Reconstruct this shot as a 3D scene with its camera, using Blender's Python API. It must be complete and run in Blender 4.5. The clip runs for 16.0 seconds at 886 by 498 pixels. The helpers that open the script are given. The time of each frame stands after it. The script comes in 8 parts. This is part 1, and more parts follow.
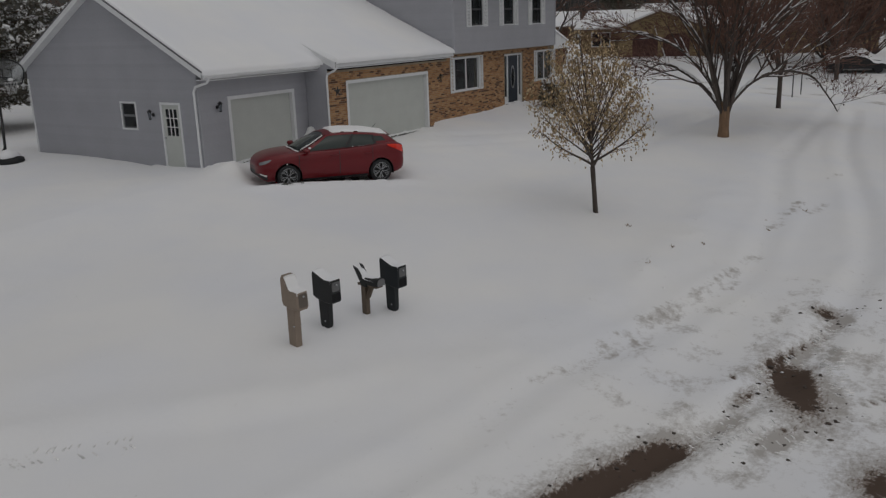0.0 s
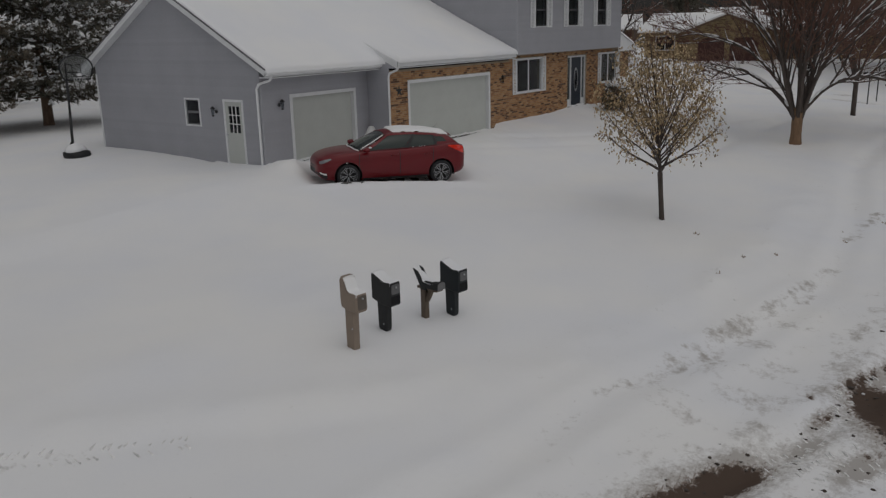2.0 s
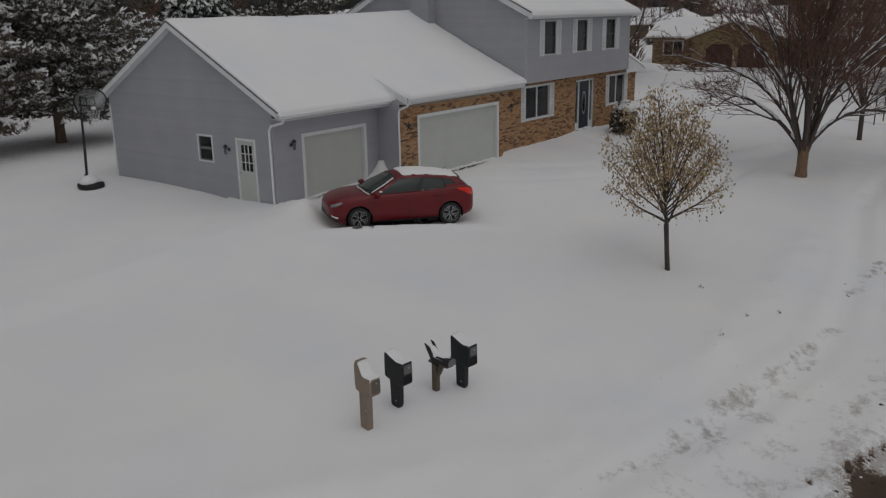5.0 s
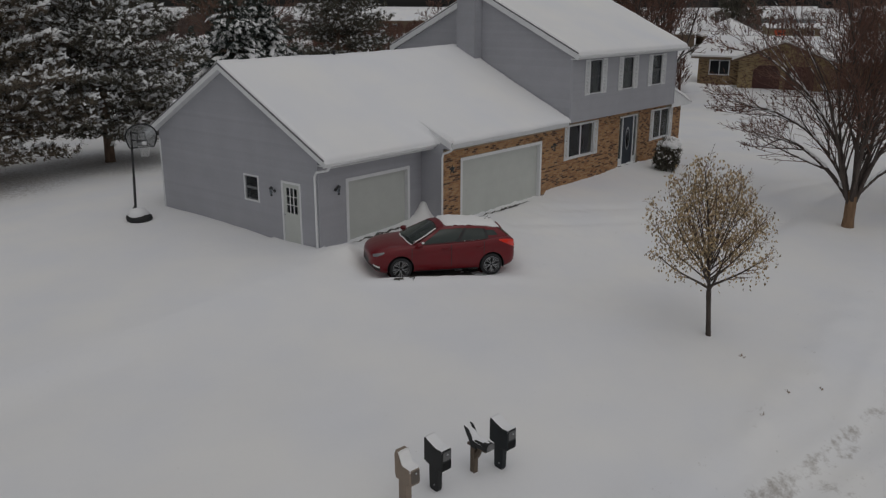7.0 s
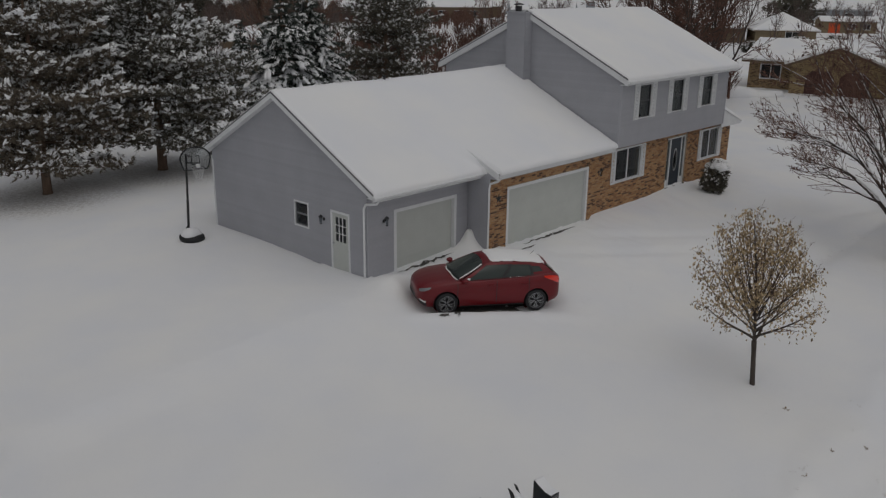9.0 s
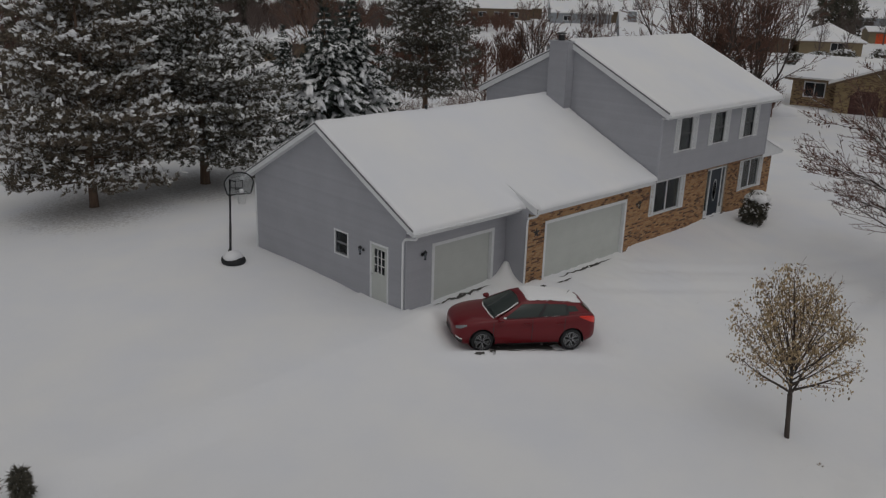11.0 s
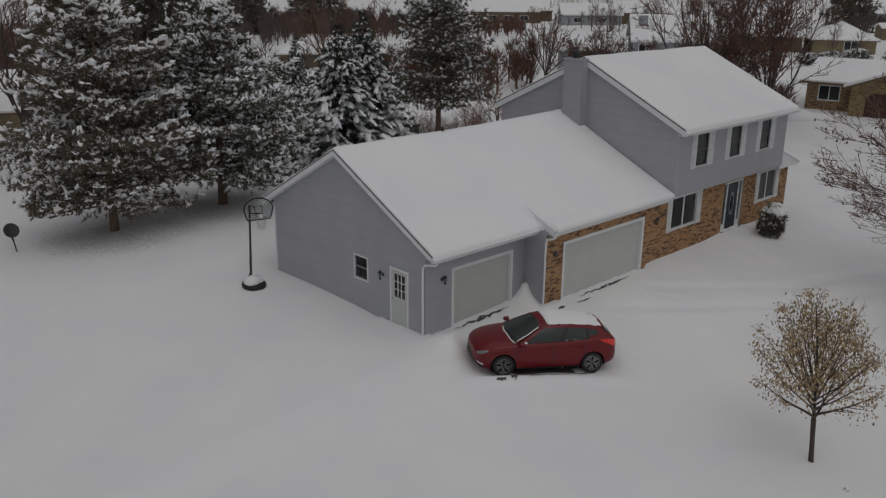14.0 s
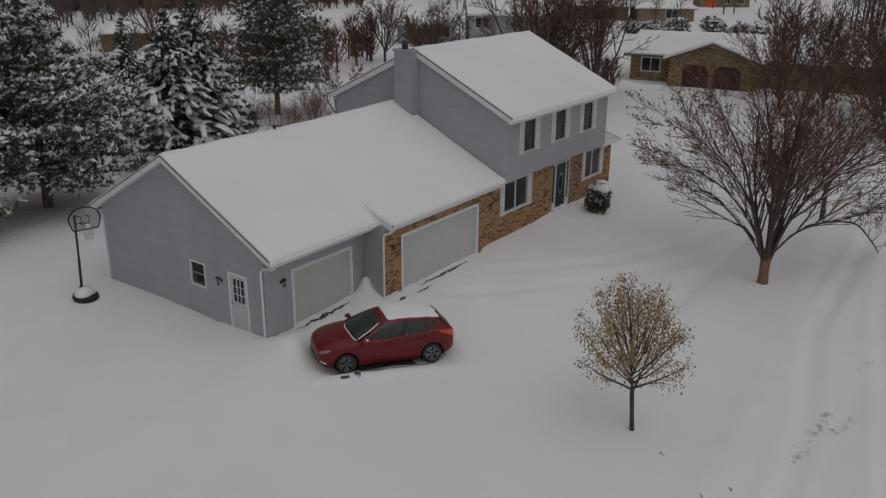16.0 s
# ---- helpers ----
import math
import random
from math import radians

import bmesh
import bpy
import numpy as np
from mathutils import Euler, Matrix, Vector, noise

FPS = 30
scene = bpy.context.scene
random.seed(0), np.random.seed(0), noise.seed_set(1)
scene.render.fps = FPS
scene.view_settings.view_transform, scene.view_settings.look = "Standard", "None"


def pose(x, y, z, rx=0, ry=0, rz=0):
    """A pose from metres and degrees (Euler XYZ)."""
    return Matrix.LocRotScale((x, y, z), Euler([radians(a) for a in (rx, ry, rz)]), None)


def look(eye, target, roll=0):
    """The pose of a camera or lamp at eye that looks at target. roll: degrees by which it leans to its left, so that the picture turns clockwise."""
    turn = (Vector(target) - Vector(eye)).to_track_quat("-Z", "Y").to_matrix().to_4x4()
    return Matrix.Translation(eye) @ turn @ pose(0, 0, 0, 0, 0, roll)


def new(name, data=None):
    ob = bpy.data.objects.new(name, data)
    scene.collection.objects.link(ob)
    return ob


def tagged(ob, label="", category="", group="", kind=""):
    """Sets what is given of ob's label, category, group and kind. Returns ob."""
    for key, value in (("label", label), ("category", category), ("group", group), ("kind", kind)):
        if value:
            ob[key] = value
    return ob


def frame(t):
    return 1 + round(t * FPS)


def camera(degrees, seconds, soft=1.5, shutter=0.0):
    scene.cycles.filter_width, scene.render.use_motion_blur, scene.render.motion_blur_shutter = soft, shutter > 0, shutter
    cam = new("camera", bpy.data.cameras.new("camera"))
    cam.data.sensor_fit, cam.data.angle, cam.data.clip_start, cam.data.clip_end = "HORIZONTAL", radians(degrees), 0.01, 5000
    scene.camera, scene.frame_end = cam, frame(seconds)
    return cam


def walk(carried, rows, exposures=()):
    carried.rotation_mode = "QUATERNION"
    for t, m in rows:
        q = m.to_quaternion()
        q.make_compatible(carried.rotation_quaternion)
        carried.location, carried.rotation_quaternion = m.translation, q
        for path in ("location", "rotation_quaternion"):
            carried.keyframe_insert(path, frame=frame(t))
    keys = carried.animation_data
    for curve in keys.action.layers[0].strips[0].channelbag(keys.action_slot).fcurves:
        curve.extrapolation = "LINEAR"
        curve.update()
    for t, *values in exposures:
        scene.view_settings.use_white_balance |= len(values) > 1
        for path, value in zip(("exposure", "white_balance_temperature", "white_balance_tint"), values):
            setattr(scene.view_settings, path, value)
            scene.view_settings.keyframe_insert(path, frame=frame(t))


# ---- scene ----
cam = camera(56.02, 16.0, 1.3)
PATH = [
    (0, (-16.042, -18.863, 4.001), (-8.000, -13.531, 1.375), -1.97),
    (0.5, (-15.816, -18.504, 3.846), (-8.165, -12.585, 1.309), -1.61),
    (1, (-15.740, -18.415, 3.818), (-8.165, -12.377, 1.334), -1.43),
    (1.5, (-15.755, -18.437, 3.844), (-8.145, -12.464, 1.310), -1.26),
    (2, (-15.809, -18.517, 3.927), (-8.129, -12.658, 1.344), -1.44),
    (2.5, (-15.853, -18.563, 4.299), (-8.095, -12.821, 1.681), -1.32),
    (3, (-15.850, -18.517, 4.623), (-8.116, -12.766, 1.956), -1.23),
    (3.5, (-15.851, -18.478, 4.827), (-8.141, -12.723, 2.099), -1.52),
    (4, (-15.854, -18.461, 4.999), (-8.167, -12.684, 2.253), -1.42),
    (6.5, (-15.684, -18.219, 6.754), (-8.275, -12.108, 3.970), -0.20),
    (7, (-15.664, -18.117, 7.127), (-8.336, -11.920, 4.319), 0.10),
    (7.5, (-15.695, -18.084, 7.524), (-8.481, -11.794, 4.628), -0.01),
    (8, (-15.716, -18.048, 7.910), (-8.616, -11.669, 4.925), 0.17),
    (8.5, (-15.694, -17.995, 8.291), (-8.694, -11.518, 5.285), 0.12),
    (9, (-15.694, -17.862, 8.678), (-8.726, -11.357, 5.657), 0.69),
    (9.5, (-15.708, -17.857, 9.009), (-8.814, -11.342, 5.844), 0.93),
    (10, (-15.680, -17.772, 9.357), (-8.854, -11.158, 6.248), 1.27),
    (12.5, (-15.929, -17.586, 10.290), (-9.385, -10.696, 7.174), 1.39),
    (13, (-15.963, -17.531, 10.362), (-9.438, -10.612, 7.272), 1.15),
    (13.5, (-16.010, -17.484, 10.418), (-9.524, -10.533, 7.318), 0.80),
    (14, (-15.840, -17.448, 10.599), (-9.263, -10.565, 7.541), 0.47),
    (14.5, (-15.511, -17.593, 11.224), (-8.555, -11.081, 8.188), 0.01),
    (15, (-15.502, -17.849, 11.730), (-8.095, -11.843, 8.719), -0.09),
    (15.5, (-15.546, -17.982, 11.658), (-7.944, -12.297, 8.514), 0.35),
    (16, (-15.573, -18.022, 11.618), (-7.958, -12.507, 8.213), 0.37),
]
walk(cam, [(t, look(eye, target, roll)) for t, eye, target, roll in PATH])

# ---------- world and light: a bright overcast winter day ----------
world = bpy.data.worlds.new("overcast")
scene.world = world
world.use_nodes = True
wn, wl = world.node_tree.nodes, world.node_tree.links
sky = wn.new("ShaderNodeTexSky")
sky.sky_type, sky.sun_disc = "NISHITA", False
sky.sun_elevation, sky.sun_rotation = radians(68), radians(200)
sky.air_density, sky.dust_density, sky.ozone_density = 1.0, 4.0, 1.0
grey = wn.new("ShaderNodeHueSaturation")
grey.inputs["Saturation"].default_value = 0.30
wl.new(sky.outputs["Color"], grey.inputs["Color"])
wl.new(grey.outputs["Color"], wn["Background"].inputs["Color"])
wn["Background"].inputs["Strength"].default_value = 0.046

sun_data = bpy.data.lights.new("sun", "SUN")
sun_data.energy, sun_data.angle, sun_data.color = 1.5, radians(140), (1.0, 0.99, 0.98)
sun = new("sun", sun_data)
sun.matrix_world = look((-8, -22, 58), (0, 0, 0))

scene.view_settings.exposure = -0.89

# ---------- small mesh tools ----------
RNG = random.Random(7)


class Geo:
    """Collects vertices and faces, then becomes one mesh."""

    def __init__(self):
        self.v, self.f = [], []

    def add(self, verts, faces):
        n = len(self.v)
        self.v += [tuple(p) for p in verts]
        self.f += [tuple(i + n for i in f) for f in faces]
        return self

    def box(self, x0, x1, y0, y1, z0, z1):
        return self.add([(x0, y0, z0), (x1, y0, z0), (x1, y1, z0), (x0, y1, z0), (x0, y0, z1), (x1, y0, z1), (x1, y1, z1), (x0, y1, z1)],
                        [(3, 2, 1, 0), (4, 5, 6, 7), (0, 1, 5, 4), (1, 2, 6, 5), (2, 3, 7, 6), (3, 0, 4, 7)])

    def cbox(self, x, y, z, dx, dy, dz):
        return self.box(x - dx / 2, x + dx / 2, y - dy / 2, y + dy / 2, z - dz / 2, z + dz / 2)

    def prism(self, poly, axis, a, b):
        """A polygon swept along an axis: 'x' takes (y, z), 'y' takes (x, z), 'z' takes (x, y)."""
        def at(p, c):
            return {"x": (c, p[0], p[1]), "y": (p[0], c, p[1]), "z": (p[0], p[1], c)}[axis]
        n = len(poly)
        verts = [at(p, a) for p in poly] + [at(p, b) for p in poly]
        faces = [tuple(range(n))[::-1], tuple(range(n, 2 * n))] + [(i, (i + 1) % n, n + (i + 1) % n, n + i) for i in range(n)]
        return self.add(verts, faces)

    def tube(self, pts, radii, sides=6, caps=True):
        pts = [Vector(p) for p in pts]
        ring, verts, faces = None, [], []
        side = None
        for i, p in enumerate(pts):
            d = (pts[min(i + 1, len(pts) - 1)] - pts[max(i - 1, 0)])
            d = d.normalized() if d.length > 1e-9 else Vector((0, 0, 1))
            if side is None:
                side = d.cross(Vector((0.31, 0.17, 0.93)) if abs(d.z) < 0.9 else Vector((1, 0, 0))).normalized()
            side = (side - d * side.dot(d)).normalized()
            up = d.cross(side)
            r = radii[i] if isinstance(radii, (list, tuple)) else radii
            for k in range(sides):
                a = 2 * math.pi * k / sides
                verts.append(p + r * (math.cos(a) * side + math.sin(a) * up))
        for i in range(len(pts) - 1):
            for k in range(sides):
                a, b = i * sides + k, i * sides + (k + 1) % sides
                faces.append((a, b, b + sides, a + sides))
        if caps:
            faces += [tuple(range(sides))[::-1], tuple(range((len(pts) - 1) * sides, len(pts) * sides))]
        return self.add(verts, faces)

    def lathe(self, profile, n=16, m=None, closed=False):
        """Profile of (radius, z) turned round z, then moved by the matrix m."""
        verts = [Vector((r * math.cos(2 * math.pi * k / n), r * math.sin(2 * math.pi * k / n), z)) for r, z in profile for k in range(n)]
        if m is not None:
            verts = [m @ p for p in verts]
        faces = []
        rows = len(profile)
        for i in range(rows if closed else rows - 1):
            j = (i + 1) % rows
            for k in range(n):
                faces.append((i * n + k, i * n + (k + 1) % n, j * n + (k + 1) % n, j * n + k))
        return self.add(verts, faces)

    def grid(self, rows):
        """Rows of points, all of one length, as a sheet."""
        n = len(rows[0])
        return self.add([p for r in rows for p in r],
                        [(i * n + j, i * n + j + 1, (i + 1) * n + j + 1, (i + 1) * n + j) for i in range(len(rows) - 1) for j in range(n - 1)])

    def blob(self, c, r, squash=1.0, n=7, rough=0.18, seed=0.0):
        """A lumpy cushion."""
        rows = []
        for i in range(5):
            a = math.pi * i / 4
            row = []
            for k in range(n + 1):
                b = 2 * math.pi * (k % n) / n
                d = Vector((math.sin(a) * math.cos(b), math.sin(a) * math.sin(b), math.cos(a)))
                rr = r * (1 + rough * noise.noise(d * 2.1 + Vector((seed, c[0] * 3, c[1] * 3))) * 2)
                row.append((c[0] + d.x * rr, c[1] + d.y * rr, c[2] + d.z * rr * squash))
            rows.append(row)
        return self.grid(rows)

    def moved(self, m):
        self.v = [tuple(m @ Vector(p)) for p in self.v]
        return self

    def mesh(self, name, smooth=False):
        me = bpy.data.meshes.new(name)
        me.from_pydata(self.v, [], self.f)
        me.validate()
        if smooth:
            me.polygons.foreach_set("use_smooth", [True] * len(me.polygons))
        return me


def base_of(ob):
    p = Vector((0, 0, 0))
    while ob is not None:
        p += ob.location
        ob = ob.parent
    return p


def part(name, geo, material, parent=None, label="", smooth=False, local=False):
    """One mesh object under a thing or a part. Its vertices are in the world's metres unless local."""
    if parent is not None and not local:
        o = base_of(parent)
        geo.v = [(p[0] - o.x, p[1] - o.y, p[2] - o.z) for p in geo.v]
    ob = new(name, geo.mesh(name, smooth))
    ob.data.materials.append(material)
    ob.parent = parent
    if label:
        ob["label"] = label
    return ob


def thing(name, at, label, category, group="", kind=""):
    ob = new(name)
    ob.location = at
    ob.empty_display_size = 0.2
    return tagged(ob, label, category, group, kind)


def solid(name, geo, material, label, category="", group="", kind="", smooth=False):
    """A thing that is one mesh."""
    return tagged(part(name, geo, material, None, "", smooth), label, category, group, kind)


# ---------- materials ----------
def material(name, color, rough=0.6, metal=0.0, vary=0.0, scale=3.0, bump=0.0, bump_scale=40.0, fine=0.0, coat=0.0, spread=0.0, stretch=(1, 1, 1)):
    """Plain painted or natural stuff: two scales of colour change, a fine relief and a change from piece to piece."""
    mat = bpy.data.materials.new(name)
    mat.use_nodes = True
    n, l = mat.node_tree.nodes, mat.node_tree.links
    b = n["Principled BSDF"]
    b.inputs["Base Color"].default_value = (*color, 1)
    b.inputs["Roughness"].default_value, b.inputs["Metallic"].default_value = rough, metal
    b.inputs["Coat Weight"].default_value = coat
    b.inputs["Coat Roughness"].default_value = 0.06
    co = n.new("ShaderNodeTexCoord")
    mp = n.new("ShaderNodeMapping")
    mp.inputs["Scale"].default_value = stretch
    l.new(co.outputs["Object"], mp.inputs["Vector"])
    if vary or fine or spread:
        mix = n.new("ShaderNodeMix")
        mix.data_type, mix.blend_type = "RGBA", "MULTIPLY"
        mix.inputs[0].default_value = 1.0
        mix.inputs[6].default_value = (*color, 1)
        big = n.new("ShaderNodeTexNoise")
        big.inputs["Scale"].default_value, big.inputs["Detail"].default_value = scale, 4
        small = n.new("ShaderNodeTexNoise")
        small.inputs["Scale"].default_value, small.inputs["Detail"].default_value = scale * 14, 3
        l.new(mp.outputs[0], big.inputs["Vector"])
        l.new(mp.outputs[0], small.inputs["Vector"])
        def span(src, amount):
            r = n.new("ShaderNodeMapRange")
            r.inputs[1].default_value, r.inputs[2].default_value = 0.25, 0.75
            r.inputs[3].default_value, r.inputs[4].default_value = 1 - amount, 1 + amount
            l.new(src, r.inputs[0])
            return r.outputs[0]
        def times(a, c):
            m = n.new("ShaderNodeMath")
            m.operation = "MULTIPLY"
            l.new(a, m.inputs[0])
            l.new(c, m.inputs[1])
            return m.outputs[0]
        out = times(span(big.outputs[0], vary), span(small.outputs[0], fine))
        if spread:
            info = n.new("ShaderNodeObjectInfo")
            r = n.new("ShaderNodeMapRange")
            r.inputs[3].default_value, r.inputs[4].default_value = 1 - spread, 1 + spread
            l.new(info.outputs["Random"], r.inputs[0])
            out = times(out, r.outputs[0])
        l.new(out, mix.inputs[7])
        l.new(mix.outputs[2], b.inputs["Base Color"])
    if bump:
        t = n.new("ShaderNodeTexNoise")
        t.inputs["Scale"].default_value, t.inputs["Detail"].default_value = bump_scale, 4
        l.new(mp.outputs[0], t.inputs["Vector"])
        bp = n.new("ShaderNodeBump")
        bp.inputs["Strength"].default_value, bp.inputs["Distance"].default_value = bump, 0.02
        l.new(t.outputs[0], bp.inputs["Height"])
        l.new(bp.outputs[0], b.inputs["Normal"])
    return mat


def snow_material(name, dirty=False, relief=0.08):
    """Fresh snow: bright, matt, softly lumpy; on the road slush and brown grit show where the wheels have worn it. The
    same grey paints shade under the pines and along the lane.
    """
    mat = bpy.data.materials.new(name)
    mat.use_nodes = True
    n, l = mat.node_tree.nodes, mat.node_tree.links
    b = n["Principled BSDF"]
    b.inputs["Roughness"].default_value = 0.75
    b.inputs["Specular IOR Level"].default_value = 0.15
    co = n.new("ShaderNodeTexCoord")
    big = n.new("ShaderNodeTexNoise")
    big.inputs["Scale"].default_value, big.inputs["Detail"].default_value = 0.35, 3
    l.new(co.outputs["Object"], big.inputs["Vector"])
    ramp = n.new("ShaderNodeValToRGB")
    ramp.color_ramp.elements[0].position, ramp.color_ramp.elements[0].color = 0.3, (0.80, 0.81, 0.84, 1)
    ramp.color_ramp.elements[1].position, ramp.color_ramp.elements[1].color = 0.7, (0.86, 0.855, 0.845, 1)
    l.new(big.outputs[0], ramp.inputs[0])
    color = ramp.outputs[0]
    mid = n.new("ShaderNodeTexNoise")
    mid.inputs["Scale"].default_value, mid.inputs["Detail"].default_value = 5.0, 6
    l.new(co.outputs["Object"], mid.inputs["Vector"])
    if dirty:
        wear_shade = n.new("ShaderNodeAttribute")
        wear_shade.attribute_name = "wear_shade"
        mud = n.new("ShaderNodeAttribute")
        mud.attribute_name = "mud"
        grit = n.new("ShaderNodeTexNoise")
        grit.inputs["Scale"].default_value, grit.inputs["Detail"].default_value = 7.5, 10
        grit.inputs["Roughness"].default_value = 0.76
        l.new(co.outputs["Object"], grit.inputs["Vector"])
        def blend(fac, first, colour):
            m = n.new("ShaderNodeMix")
            m.data_type = "RGBA"
            l.new(fac, m.inputs[0])
            l.new(first, m.inputs[6])
            m.inputs[7].default_value = (*colour, 1)
            return m.outputs[2]
        worn = n.new("ShaderNodeMath")
        def edge(attr, gain, lo, hi, top=1.0, source=None):
            a = n.new("ShaderNodeMath")
            a.operation = "MULTIPLY_ADD"
            l.new((source or grit).outputs[0], a.inputs[0])
            a.inputs[1].default_value = gain
            l.new(attr.outputs[0] if attr is worn else attr.outputs["Fac"], a.inputs[2])
            r = n.new("ShaderNodeMapRange")
            r.inputs[1].default_value, r.inputs[2].default_value, r.inputs[4].default_value = lo, hi, top
            l.new(a.outputs[0], r.inputs[0])
            return r.outputs[0]
        # crumbs of slush inside the worn and shade-painted stretches
        crumb = n.new("ShaderNodeTexNoise")
        crumb.inputs["Scale"].default_value, crumb.inputs["Detail"].default_value = 26.0, 4
        crumb.inputs["Roughness"].default_value = 0.7
        stretch = n.new("ShaderNodeMapping")
        stretch.inputs["Scale"].default_value, stretch.inputs["Rotation"].default_value = (0.45, 1.0, 1.0), (0, 0, radians(-14))
        l.new(co.outputs["Object"], stretch.inputs["Vector"])
        l.new(stretch.outputs[0], crumb.inputs["Vector"])
        bars = n.new("ShaderNodeMath")
        bars.operation = "MULTIPLY"
        l.new(crumb.outputs[0], bars.inputs[0])
        l.new(wear_shade.outputs["Fac"], bars.inputs[1])
        worn.operation = "MULTIPLY_ADD"
        l.new(bars.outputs[0], worn.inputs[0])
        worn.inputs[1].default_value = 0.9
        l.new(wear_shade.outputs["Fac"], worn.inputs[2])
        # this grey serves worn slush as well as painted shade
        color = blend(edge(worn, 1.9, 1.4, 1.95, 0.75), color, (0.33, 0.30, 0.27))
        color = blend(edge(mud, 2.4, 1.62, 1.95, 0.85, crumb), color, (0.21, 0.165, 0.135))
        color = blend(edge(mud, 1.7, 1.44, 1.58), color, (0.088, 0.062, 0.048))
    l.new(color, b.inputs["Base Color"])
    bp = n.new("ShaderNodeBump")
    bp.inputs["Strength"].default_value, bp.inputs["Distance"].default_value = relief, 0.05
    l.new(mid.outputs[0], bp.inputs["Height"])
    l.new(bp.outputs[0], b.inputs["Normal"])
    return mat


def brick_material(name, tones=((0.46, 0.27, 0.13), (0.30, 0.15, 0.075)), mortar=(0.42, 0.36, 0.28), dark=(0.11, 0.065, 0.042)):
    """Mottled tan face brick with dark burnt ones among them."""
    mat = bpy.data.materials.new(name)
    mat.use_nodes = True
    n, l = mat.node_tree.nodes, mat.node_tree.links
    b = n["Principled BSDF"]
    b.inputs["Roughness"].default_value = 0.9
    co = n.new("ShaderNodeTexCoord")
    sep = n.new("ShaderNodeSeparateXYZ")
    l.new(co.outputs["Object"], sep.inputs[0])
    add = n.new("ShaderNodeMath")
    l.new(sep.outputs[0], add.inputs[0])
    l.new(sep.outputs[1], add.inputs[1])
    vec = n.new("ShaderNodeCombineXYZ")
    l.new(add.outputs[0], vec.inputs[0])
    l.new(sep.outputs[2], vec.inputs[1])
    def bricks(c1, c2, c3, bias):
        t = n.new("ShaderNodeTexBrick")
        t.inputs["Scale"].default_value = 1.0
        t.inputs["Brick Width"].default_value, t.inputs["Row Height"].default_value = 0.205, 0.0677
        t.inputs["Mortar Size"].default_value = 0.006
        t.inputs["Bias"].default_value = bias
        t.inputs["Color1"].default_value, t.inputs["Color2"].default_value, t.inputs["Mortar"].default_value = (*c1, 1), (*c2, 1), (*c3, 1)
        l.new(vec.outputs[0], t.inputs["Vector"])
        return t
    base = bricks(tones[0], tones[1], mortar, -0.15)
    pick = bricks((0, 0, 0), (1, 1, 1), (0, 0, 0), 0.0)
    pick.offset_frequency = 2
    step = n.new("ShaderNodeMapRange")
    step.inputs[1].default_value, step.inputs[2].default_value = 0.74, 0.78
    l.new(pick.outputs["Color"], step.inputs[0])
    mix = n.new("ShaderNodeMix")
    mix.data_type = "RGBA"
    l.new(step.outputs[0], mix.inputs[0])
    l.new(base.outputs["Color"], mix.inputs[6])
    mix.inputs[7].default_value = (*dark, 1)
    stain = n.new("ShaderNodeTexNoise")
    stain.inputs["Scale"].default_value, stain.inputs["Detail"].default_value = 1.3, 5
    l.new(co.outputs["Object"], stain.inputs["Vector"])
    r = n.new("ShaderNodeMapRange")
    r.inputs[1].default_value, r.inputs[2].default_value, r.inputs[3].default_value, r.inputs[4].default_value = 0.3, 0.7, 0.82, 1.12
    l.new(stain.outputs[0], r.inputs[0])
    mul = n.new("ShaderNodeMix")
    mul.data_type, mul.blend_type = "RGBA", "MULTIPLY"
    mul.inputs[0].default_value = 1
    l.new(mix.outputs[2], mul.inputs[6])
    l.new(r.outputs[0], mul.inputs[7])
    l.new(mul.outputs[2], b.inputs["Base Color"])
    bp = n.new("ShaderNodeBump")
    bp.inputs["Strength"].default_value, bp.inputs["Distance"].default_value = 0.7, 0.01
    inv = n.new("ShaderNodeMath")
    inv.operation = "SUBTRACT"
    inv.inputs[0].default_value = 1
    l.new(base.outputs["Fac"], inv.inputs[1])
    l.new(inv.outputs[0], bp.inputs["Height"])
    l.new(bp.outputs[0], b.inputs["Normal"])
    return mat


def glass_material(name, tint=(0.9, 0.95, 0.95), rough=0.02, ior=1.45):
    mat = bpy.data.materials.new(name)
    mat.use_nodes = True
    b = mat.node_tree.nodes["Principled BSDF"]
    b.inputs["Base Color"].default_value = (*tint, 1)
    b.inputs["Transmission Weight"].default_value = 1.0
    b.inputs["Roughness"].default_value = rough
    b.inputs["IOR"].default_value = ior
    return mat


SNOW = snow_material("snow")
GROUND_SNOW = snow_material("ground_snow", True, 0.14)
SIDING = material("grey_blue_vinyl_siding", (0.378, 0.382, 0.412), 0.55, vary=0.05, scale=1.2, fine=0.03, spread=0.03)
WHITE = material("white_painted_trim", (0.72, 0.73, 0.74), 0.5, vary=0.05, fine=0.04)
CREAM = material("cream_painted_door", (0.51, 0.53, 0.50), 0.45, vary=0.04, scale=2, fine=0.03, spread=0.02)


